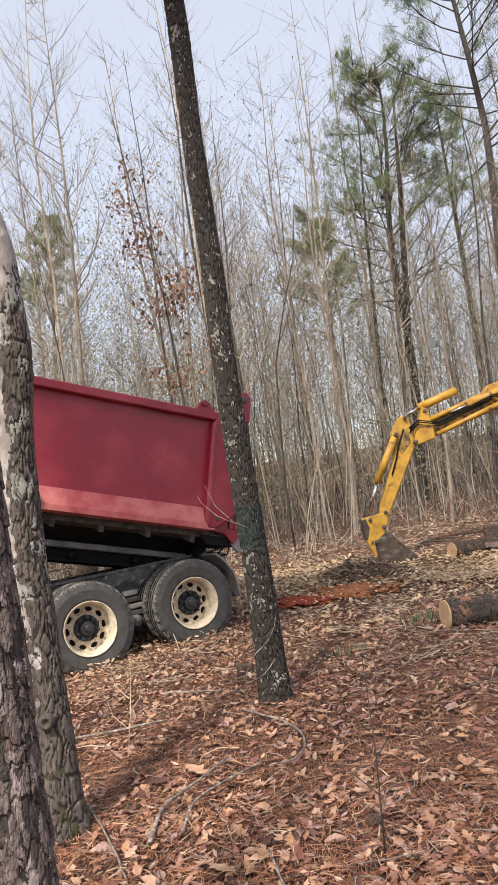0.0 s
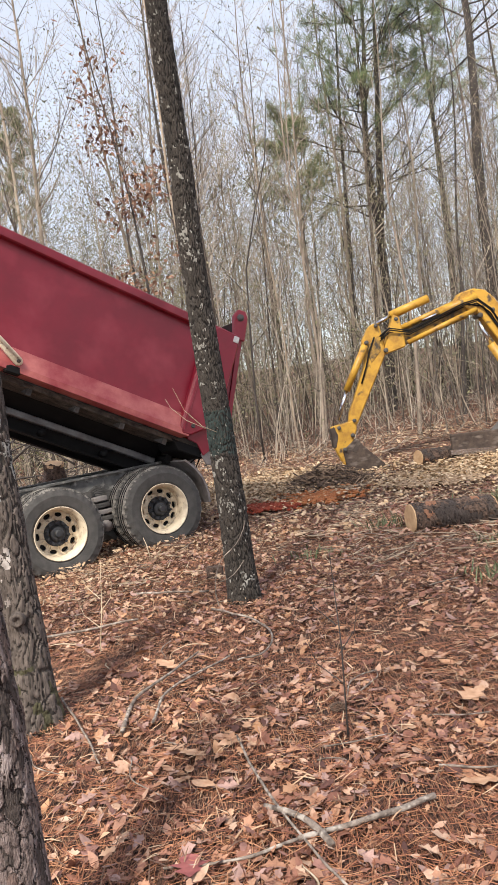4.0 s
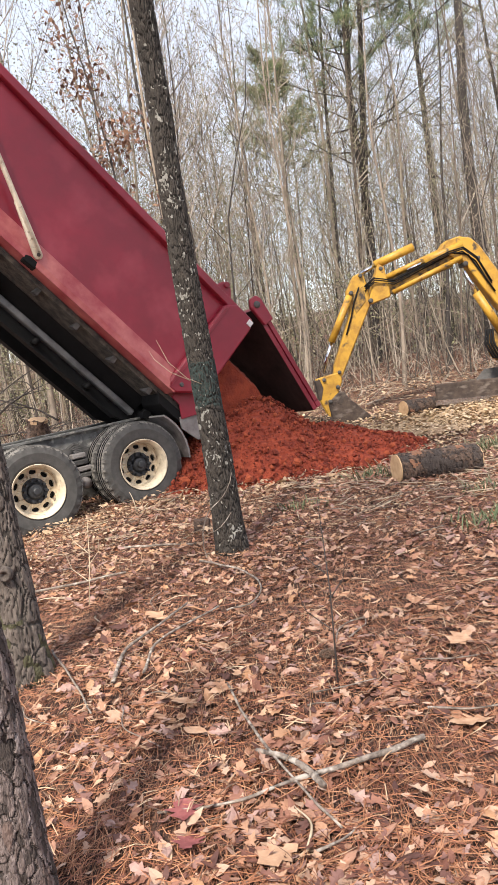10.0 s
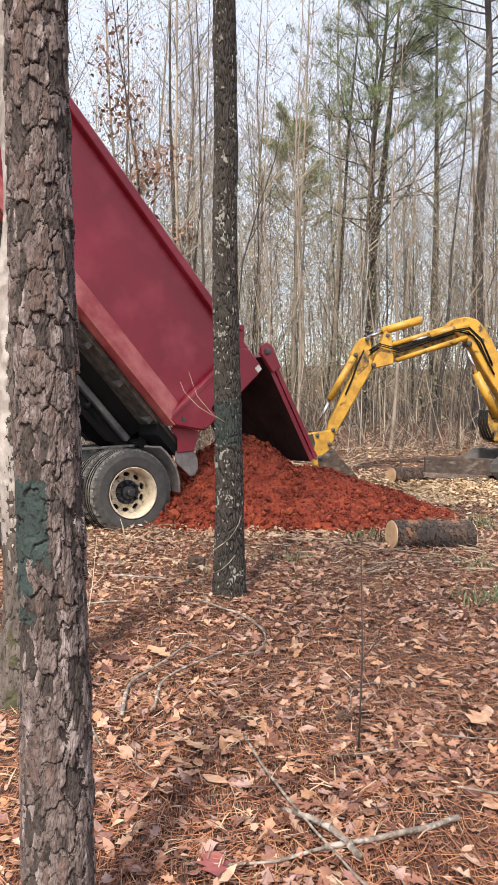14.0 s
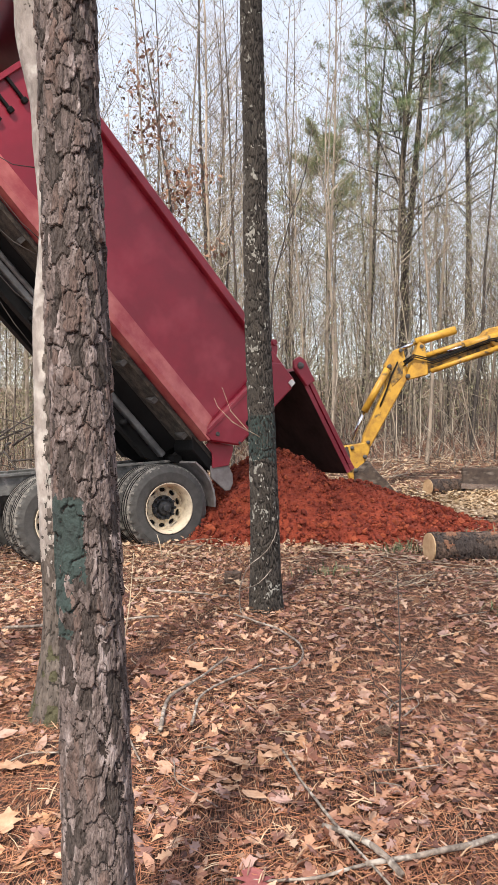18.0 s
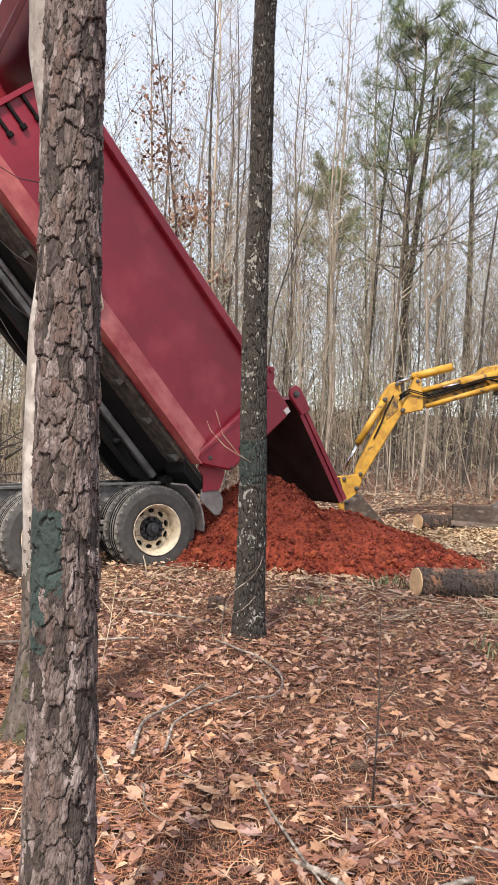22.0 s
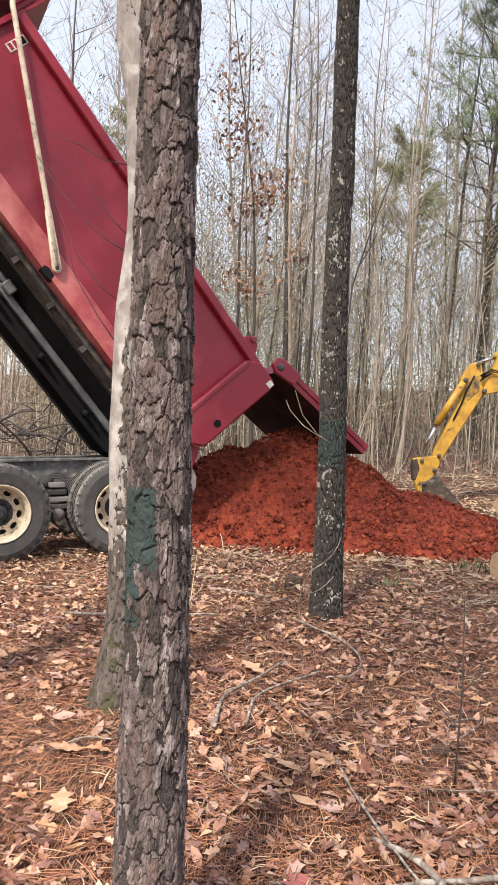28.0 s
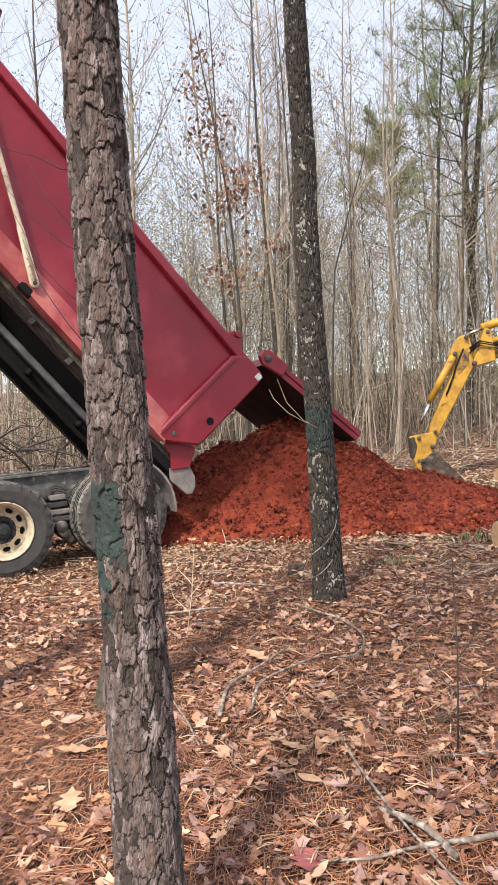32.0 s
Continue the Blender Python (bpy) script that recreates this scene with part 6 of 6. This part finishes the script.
def build_clutter():
    fb = "fallen branches"
    branch("fallen_branch", [(0.36, 2.37, 0.02), (0.6, 2.43, 0.03), (0.86, 2.54, 0.025)], 0.009, 0.011, BRANCH, "broken branch with peeling grey bark on the leaves", "branch", lift=0.01, group=fb)
    branch("fallen_branch", [(0.25, 2.63, 0.015), (0.38, 2.47, 0.03), (0.47, 2.33, 0.015)], 0.010, 0.013, BRANCH, "short grey branch with a cut pale end", "branch", lift=0.012, group=fb)
    branch("fallen_branch", [(-0.10, 2.33, 0.015), (0.15, 2.30, 0.02), (0.36, 2.37, 0.02)], 0.004, 0.006, BRANCH, "thin grey stick on the leaves", "branch", lift=0.01, group=fb)
    branch("fallen_branch", [(-0.133, 5.55, 0.02), (0.16, 5.12, 0.04), (0.312, 4.72, 0.05), (0.25, 4.40, 0.04), (0.096, 4.33, 0.03)], 0.008, 0.005, BRANCH, "curved grey branch at the foot of the oak", "branch", lift=0.015, group=fb)
    branch("fallen_branch", [(-0.435, 3.44, 0.02), (-0.447, 3.86, 0.03), (-0.317, 4.06, 0.06), (-0.159, 4.53, 0.04)], 0.011, 0.006, BRANCH, "crooked grey branch on the leaves", "branch", lift=0.015, group=fb)
    branch("fallen_branch", [(-0.30, 3.5, 0.02), (-0.25, 3.9, 0.05), (0.05, 4.35, 0.05)], 0.008, 0.005, BRANCH, "thin grey twig crossing a branch", "branch", lift=0.02, group=fb)
    branch("fallen_branch", [(-0.89, 4.03, 0.03), (-0.65, 3.5, 0.05), (-0.484, 3.14, 0.02)], 0.006, 0.004, BRANCH, "thin grey stick leaning on the litter", "branch", lift=0.01, group=fb)
    branch("fallen_branch", [(0.12, 3.26, 0.02), (0.22, 2.85, 0.03), (0.344, 2.45, 0.02), (0.5, 2.1, 0.02)], 0.006, 0.004, BRANCH, "long thin twig on the leaves", "branch", lift=0.012, group=fb)
    branch("fallen_branch", [(-0.9, 6.4, 0.03), (-0.55, 6.2, 0.05), (-0.2, 6.15, 0.03)], 0.011, 0.007, BRANCH, "grey broken stick near the wheel", "branch", lift=0.01, group=fb)
    branch("fallen_branch", [(-1.9, 5.6, 0.02), (-1.3, 5.4, 0.04), (-0.7, 5.5, 0.03)], 0.012, 0.008, BRANCH, "grey stick on the needles", "branch", lift=0.01, group=fb)
    r = random.Random(5)
    for i in range(70):
        x, y = r.uniform(-2.6, 2.6), 2.0 + 6 * r.random() ** 1.3
        a, L = r.uniform(0, 6.28), r.uniform(0.12, 0.5)
        branch("small_twig", [(x, y, 0.012), (x + math.cos(a) * L * 0.5, y + math.sin(a) * L * 0.5, 0.025), (x + math.cos(a + 0.3) * L, y + math.sin(a + 0.3) * L, 0.012)], r.uniform(0.003, 0.006), 0.002, BRANCH if i % 3 else DRY_STALK, "small dry twig on the leaf litter", "twig", 5, 0.012, "small twigs on the floor")
    # upright thin saplings
    for x, y, top, h, lab in ((0.615, 3.12, (0.645, 3.3), 0.80, "thin leafless sapling standing in the leaves"), (-0.86, 4.86, (-0.80, 4.98), 0.62, "thin pale dead stem standing in the leaves")):
        sp = tagged(new("sapling"), lab, "sapling")
        z = ground_z(x, y)
        m = DARK_BARK if h > 0.7 else DRY_STALK
        part("stem", MB().tube([(x, y, z - 0.02), (mix(x, top[0], 0.5) + 0.012, mix(y, top[1], 0.5), z + h * 0.5), (top[0], top[1], z + h)], [0.0045, 0.0035, 0.0015], 6), m, sp, smooth=True)
        for k, dx in ((0.45, 0.08), (0.6, -0.09), (0.3, -0.10)):
            q = Vector((mix(x, top[0], k), mix(y, top[1], k), z + h * k))
            part("shoot", MB().tube([q, q + Vector((dx, 0.02, 0.09)), q + Vector((dx * 1.3, 0.02, 0.2))], [0.003, 0.002, 0.001], 5), m, sp)
    # dry stalks by the wheel
    st = tagged(new("dry_stalks"), "pale broken dry weed stalks by the truck wheel", "weed")
    for dx, dz, ex in ((0.0, 0.27, -0.06), (0.03, 0.12, 0.10), (-0.02, 0.08, 0.2)):
        z = ground_z(-1.0, 8.2)
        part("stalk", MB().tube([(-1.0 + dx, 8.2, z), (-1.0 + dx + ex * 0.5, 8.2, z + dz * 0.7), (-1.0 + dx + ex, 8.22, z + dz)], [0.008, 0.006, 0.002], 6), DRY_STALK, st, smooth=True)
    # old stump beside the oak
    stump = MB()
    z = ground_z(-0.18, 6.73)
    stump.tube([(-0.18, 6.73, z - 0.05), (-0.18, 6.73, z + 0.06), (-0.175, 6.73, z + 0.125)], [0.09, 0.078, 0.074], 20)
    stump.v = [tuple(Vector(p) + 0.012 * noise.noise_vector(Vector(p) * 22)) for p in stump.v]
    tagged(part("stump", stump, LOG_BARK, smooth=False), "small dark cut stump beside the oak", "stump")
    # vine that climbs the oak's foot
    vine = MB().tube([(0.028, 5.36, 0.05), (-0.03, 5.5, 0.05), (-0.09, 5.66, 0.06), (-0.105, 5.69, 0.15), (-0.098, 5.69, 0.24), (-0.07, 5.69, 0.33), (-0.033, 5.69, 0.404), (0.01, 5.69, 0.445), (0.055, 5.69, 0.477), (0.10, 5.70, 0.515), (0.134, 5.71, 0.558), (0.17, 5.74, 0.62), (0.19, 5.78, 0.68)], [0.005] * 6 + [0.0035] * 7, 5)
    vine.tube([(-0.09, 5.69, 0.22), (-0.051, 5.68, 0.242), (0.0, 5.68, 0.255), (0.049, 5.69, 0.279), (0.10, 5.70, 0.325), (0.145, 5.71, 0.38)], [0.003] * 6, 5)
    tagged(part("vine", vine, BRANCH, smooth=True), "thin bare vine round the foot of the oak", "vine")
    # pine cone
    cone = MB()
    for i in range(60):
        k = i / 60
        a = i * 2.4
        q = 0.015 * math.sin(math.pi * (0.12 + 0.85 * k))
        p = Vector((0.6 - 0.035 + 0.07 * k, 3.42 + q * math.cos(a), 0.075 + q * math.sin(a)))
        o = Vector((0.012, 0.011 * math.cos(a), 0.011 * math.sin(a)))
        cone.tube([p, p + o * 0.9], [0.0045, 0.0015], 4)
    tagged(part("pine_cone", cone, mat("cone_scale", (0.17, 0.105, 0.07), 0.85, dark=(0.06, 0.04, 0.03), scale=60)), "small dark open pine cone on the leaves", "pine cone")
    # green tufts
    for x, y, n, h in ((1.65, 8.3, 70, 0.20), (2.05, 5.6, 70, 0.16), (3.3, 9.3, 90, 0.28), (0.75, 7.3, 70, 0.10), (2.6, 9.0, 60, 0.22), (2.5, 6.9, 50, 0.12)):
        mb = MB()
        for _ in range(n):
            bx, by = x + r.gauss(0, 0.13), y + r.gauss(0, 0.1)
            a, z = r.uniform(0, 6.28), ground_z(bx, by)
            e = Vector((math.cos(a) * 0.7, math.sin(a) * 0.7, r.uniform(0.4, 1.2))).normalized() * h * r.uniform(0.5, 1.2)
            w = Vector((-math.sin(a), math.cos(a), 0)) * 0.006
            b = Vector((bx, by, z))
            k = len(mb.v)
            mb.v += [tuple(b - w), tuple(b + w), tuple(b + e * 0.6 + w * 0.8 + Vector((0, 0, 0.02))), tuple(b + e * 0.6 - w * 0.8 + Vector((0, 0, 0.02))), tuple(b + e)]
            mb.f += [(k, k + 1, k + 2, k + 3), (k + 3, k + 2, k + 4)]
        tagged(part("green_tuft", mb, GRASS), "low green seedling tuft in the leaf litter", "tuft", "green tufts", "stuff")
    # large leaves
    for i, (x, y, L, m, kind) in enumerate(((1.057, 2.62, 0.17, LEAF_PALE, 0), (1.238, 3.38, 0.17, LEAF_PALE, 2), (-0.08, 3.13, 0.15, LEAF_PALE, 2), (-0.15, 3.2, 0.13, LEAF_PALE, 0), (0.0, 2.30, 0.17, LEAF_RED, 0), (0.03, 2.12, 0.14, LEAF_RED, 2), (-0.333, 4.4, 0.19, LEAF_PALE, 0), (0.19, 3.37, 0.12, LEAF_PALE, 0), (0.3, 2.0, 0.15, LEAF_PALE, 2),
                                             (-0.9, 2.66, 0.15, LEAF_PALE, 0), (-1.03, 3.12, 0.16, LEAF_PALE, 0), (0.0, 2.85, 0.12, LEAF_PALE, 1), (-0.55, 4.3, 0.15, LEAF, 0), (0.85, 6.25, 0.16, LEAF, 0), (0.45, 5.3, 0.14, LEAF_PALE, 2), (1.0, 5.0, 0.14, LEAF_PALE, 0), (0.95, 1.95, 0.15, LEAF_PALE, 2))):
        half = leaf_shape(kind)
        m4 = pose(x, y, ground_z(x, y) + 0.035, r.gauss(0, 7), r.gauss(0, 7), r.uniform(0, 360))
        mb = MB()
        for t, w in half:
            for q in (-1, -0.5, 0, 0.5, 1):
                mb.v.append(tuple(m4 @ Vector(((t - 0.5) * L, q * w * L, 0.25 * L * (q * w) ** 2 + 0.12 * L * (t - 0.5) ** 2 + 0.03 * L * noise.noise((t * 4, q * 2, i))))))
        for a in range(len(half) - 1):
            for c in range(4):
                k = a * 5 + c
                mb.f.append((k, k + 1, k + 6, k + 5))
        tagged(part("large_leaf", mb, m, smooth=True), "large lobed dry leaf lying on the litter" if m is not LEAF_RED else "large dark red lobed leaf on the litter", "leaf", "large leaves")
    for x, y, rx, ry, m, lab in ((1.15, 11.3, 0.62, 0.7, ORANGE_SOIL, "patch of loose orange subsoil on the floor"), (0.4, 10.9, 0.4, 0.45, CLAY, "thin spill of red clay on the floor"), (2.65, 11.5, 0.5, 0.7, CHIPS, "pale sawdust and chips on the floor"), (0.7, 13.6, 0.7, 0.9, CHIPS, "pale sawdust and straw on the floor"), (3.2, 11.2, 0.45, 0.4, CHIPS, "pale sawdust beside the log")):
        mb = MB()
        for _ in range(620 if m is not CHIPS else 260):
            a, q = r.uniform(0, 6.28), abs(r.gauss(0, 0.55))
            px, py = x + rx * q * math.cos(a), y + ry * q * math.sin(a)
            bm = bmesh.new()
            bmesh.ops.create_icosphere(bm, subdivisions=1, radius=r.uniform(0.02, 0.06))
            for v in bm.verts:
                v.co *= r.uniform(0.6, 1.2)
                v.co.z *= 0.55
            mb.take(bm, pose(px, py, ground_z(px, py) + 0.055, 0, 0, r.uniform(0, 360)))
        tagged(part("soil_patch", mb, m), lab, "soil", kind="stuff")
    # dark debris raked up beside the bucket
    db = MB()
    for _ in range(1500):
        a, q = r.uniform(0, 6.28), r.random() ** 0.5
        x, y = 1.45 + 0.8 * q * math.cos(a), 12.7 + 0.7 * q * math.sin(a)
        z = ground_z(x, y) + 0.42 * (1 - q) * r.random() + 0.02
        b, L = r.uniform(0, 6.28), r.uniform(0.05, 0.3)
        d = Vector((math.cos(b), math.sin(b), r.gauss(0, 0.3))) * L * 0.5
        p = Vector((x, y, z))
        db.tube([p - d, p + d], [r.uniform(0.005, 0.022), 0.004], 4)
    tagged(part("debris_heap", db, palette(mat("dark_debris", WARM, 0.95, dark=(0.6, 0.6, 0.6), scale=6), [(0.16, 0.105, 0.075), (0.09, 0.062, 0.048), (0.26, 0.175, 0.12), (0.12, 0.085, 0.064), (0.36, 0.26, 0.18)])), "low dark heap of raked sticks and soil", "debris", kind="stuff")
    # sawn butt and brush heap beyond the truck
    st = tagged(new("stump"), "uprooted brown stump with a pale sawn top", "stump")
    SX, SY, SZ = -3.18, 12.6, 1.08
    axis = [Vector((SX - 0.12, SY + 0.1, SZ - 0.75)), Vector((SX - 0.08, SY + 0.06, SZ - 0.45)), Vector((SX - 0.03, SY + 0.02, SZ - 0.2)), Vector((SX, SY, SZ))]
    fine = [axis[0].lerp(axis[1], k / 8) for k in range(8)] + [axis[1].lerp(axis[2], k / 8) for k in range(8)] + [axis[2].lerp(axis[3], k / 8) for k in range(9)]
    body = MB().tube(fine, [0.34 - 0.17 * ease(k / 20) for k in range(25)], 48, cap=False)
    body.v = [tuple(Vector(p) + 0.05 * noise.noise_vector(Vector(p) * 5) + 0.022 * noise.noise_vector(Vector(p) * 17)) for p in body.v]
    part("bark", body, LOG_BARK, st, smooth=True)
    part("cut_end", MB().tube([axis[3] - Vector((0.004, -0.006, 0.03)), axis[3] + Vector((0.003, -0.005, 0.014))], [0.165, 0.16], 40), CUT, st, "pale sawn top")
    bh = MB()
    for _ in range(420):
        a = r.uniform(0, 6.28)
        x, y = -3.4 + r.gauss(0, 0.75), 12.9 + r.gauss(0, 0.5)
        top = max(0.05, 0.95 - 0.75 * abs(x + 3.4) - 0.5 * abs(y - 12.9))
        z = ground_z(x, y) + top * r.random()
        L = r.uniform(0.3, 1.1)
        d = Vector((math.cos(a), math.sin(a), r.gauss(0, 0.25))) * L * 0.5
        p = Vector((x, y, z))
        bh.tube([p - d, p + d], [r.uniform(0.006, 0.025), 0.005], 4)
    tagged(part("brush_heap", bh, BRANCH), "heap of cut brush and limbs beyond the truck", "brush heap", kind="stuff")
    top = tagged(new("fallen_treetop"), "dark fallen treetop with bare curved limbs beyond the truck", "fallen tree")
    for i in range(26):
        a = r.uniform(0, 6.28)
        p = Vector((-5.6 + r.gauss(0, 0.9), 15.0 + r.gauss(0, 0.8), 0.3 + 0.9 * r.random()))
        d = Vector((math.cos(a), 0.5 * math.sin(a), r.uniform(0.0, 0.9))).normalized()
        L, limb, pts = r.uniform(1.2, 3.2), MB(), [p]
        for k in range(6):
            d = (d + Vector((r.gauss(0, 0.12), r.gauss(0, 0.12), -0.10))).normalized()
            pts.append(pts[-1] + d * L / 6)
        q = r.uniform(0.012, 0.04)
        limb.tube(pts, [q * (1 - 0.15 * k) for k in range(7)], 6)
        for k in range(6):
            e = (d + Vector((r.gauss(0, 0.7), r.gauss(0, 0.7), r.gauss(0, 0.6)))).normalized() * r.uniform(0.3, 0.9)
            limb.tube([pts[1 + k], pts[1 + k] + e * 0.5 + Vector((0, 0, 0.04)), pts[1 + k] + e], [q * 0.4, q * 0.3, 0.003], 4)
        part("limb", limb, DARK_BARK, top, smooth=True)
    sl = MB()
    for _ in range(4200):
        y = 6.5 + 12 * r.random()
        x = r.uniform(-0.4 * y, 0.48 * y)
        if y < 11.5 and x < 1.2 and r.random() < 0.75:
            continue
        a, L = r.uniform(0, 6.28), r.uniform(0.06, 0.5)
        z = ground_z(x, y) + r.uniform(0.01, 0.07)
        d = Vector((math.cos(a), math.sin(a), r.gauss(0, 0.12))) * L * 0.5
        p = Vector((x, y, z))
        sl.tube([p - d, p + d], [r.uniform(0.0025, 0.008), 0.002], 4)
    tagged(part("slash", sl, palette(mat("slash_sticks", WARM, 0.85, dark=(0.6, 0.6, 0.6), scale=3), [(0.5, 0.4, 0.29), (0.3, 0.23, 0.17), (0.62, 0.5, 0.36), (0.2, 0.15, 0.12)])), "broken sticks and chips strewn over the clearing", "slash", kind="stuff")


build_clutter()


# ---- what moves ----
def motions():
    def between(rows, t, k):
        for a, b in zip(rows, rows[1:]):
            if a[0] <= t <= b[0]:
                return mix(a[k], b[k], (t - a[0]) / (b[0] - a[0]))
        return rows[-1][k]

    shift = ((0, 0, 0), (8.5, 0, 0), (9, 0.01, 0), (9.5, 0.05, 0), (10, 0.09, 0), (10.5, 0.10, 0), (12, 0.11, 0), (13, 0.12, 0), (22.1, 0.12, 0), (22.5, 0.165, 0.01), (23.0, 0.42, 0.028), (23.5, 0.786, 0.038), (24.0, 0.985, 0.05), (24.5, 1.045, 0.055), (25, 1.071, 0.057),
             (25.5, 1.09, 0.058), (26.5, 1.19, 0.06), (27.5, 1.417, 0.068), (28.0, 1.565, 0.074), (28.5, 1.57, 0.07), (32, 1.55, 0.06))
    walk(truck, [(t, truck_at(s, z)) for t, s, z in shift])
    lifts = ((0, 16.4), (0.5, 17.0), (1, 18.0), (1.5, 19.3), (2, 21.0), (2.5, 22.5), (3, 24.7), (3.5, 26.7), (5.5, 35.0), (6, 36.8), (6.5, 39.3), (7, 42.1), (7.5, 44.7), (8, 47.2), (8.5, 49.4), (9, 50.5), (9.5, 51.0), (12, 50.8), (20, 51.1), (25, 51.4), (28, 52.0), (32, 51.7))
    swing = ((0, 0), (3.2, 0), (4.2, 10), (5.5, 28), (6, 32), (7, 40), (8, 46), (8.5, 57), (9, 68), (10, 75), (12, 76.7), (20, 79.3), (22.3, 80), (23, 83.3), (23.5, 88.5), (24, 91.8), (25, 93.8), (26.5, 97), (27.5, 100.3), (28, 102.6), (30, 102.3), (32, 100.5))
    steps = sorted({t for t, _ in lifts + swing} | {0.25 * k for k in range(129)})
    walk(bed, [(t, bed_at(between(lifts, t, 1))) for t in steps])
    walk(tailgate, [(t, gate_at(between(lifts, t, 1), between(swing, t, 1))) for t in steps])
    for w in wheels:
        at = w.location.copy()
        rows = []
        for t, s, _ in shift:
            rows.append((t, pose(at.x, at.y, at.z, 0, math.degrees(s / TR), 0)))
        walk(w, rows)
    rise = ((0, -1.45), (5.5, -1.35), (6, -1.25), (7, -0.95), (8, -0.5), (8.5, -0.28), (9.0, -0.1), (9.5, -0.04), (10, -0.02), (11, 0), (32, 0))
    walk(heap, [(t, pose(0, 0, z)) for t, z in rise])
    run = ((0, -1.2), (8, -1.0), (8.5, -0.8), (9, -0.55), (9.5, -0.28), (10, -0.15), (11, -0.08), (13, -0.02), (14, 0), (32, 0))
    walk(heap_side, [(t, pose(0, 0, z)) for t, z in run])
    first = ((0, -0.75), (4.8, -0.62), (5.5, -0.48), (6, -0.36), (7, -0.14), (8, 0), (32, 0))
    walk(spill, [(t, pose(0, 0, z)) for t, z in first])
    late = ((0, -1.8), (22.2, -1.7), (22.8, -1.2), (23.3, -0.65), (24, -0.25), (25, -0.15), (26.5, -0.12), (27.5, -0.03), (28.2, 0), (32, 0))
    walk(heap_late, [(t, pose(0, 0, z)) for t, z in late])

    slide = ((0, 0.55), (6.2, 0.5), (7, 0.2), (8, -0.15), (8.5, -0.5), (9, -0.95), (9.5, -1.3), (10, -1.75), (10.6, -2.3), (11.5, -2.9), (13, -3.3), (32, -3.3))
    rows = []
    for t in (0, 1, 2, 3, 3.5, 5.5, 6.2, 7, 8, 8.5, 9, 9.5, 10, 10.6, 11.5, 13):
        m = truck_at(between(shift, t, 1)) @ bed_at(between(lifts, t, 1)) @ Matrix.Translation((between(slide, t, 1), 0, 0))
        rows.append((t, m))
    walk(load, rows + [(32, rows[-1][1])])
    turn = HEAD.to_3x3().to_4x4()
    for k, fall in enumerate(falls):
        go = 5.3 + 0.95 * k
        inside = [(t, truck_at(between(shift, t, 1)) @ bed_at(between(lifts, t, 1)) @ Matrix.Translation((1.0, 0, 0.72))) for t in [0, 1, 2, 3, 3.5] + ([5.5] if go > 5.6 else []) + ([6.5] if go > 6.6 else []) + ([7.5] if go > 7.6 else [])]
        mouth = truck_at(0) @ bed_at(between(lifts, go, 1)) @ Vector((0.12, 0, 0.2))
        drop = [(go, mouth), (go + 0.6, mouth + Vector((0.05, 0.03, -0.35))), (go + 1.2, mouth + Vector((0.12, 0.08, -0.8))), (go + 1.9, Vector((0.25, 10.25, -0.3))), (32, Vector((0.25, 10.25, -0.7)))]
        walk(fall, inside + [(t, Matrix.Translation(p) @ turn) for t, p in drop])


motions()
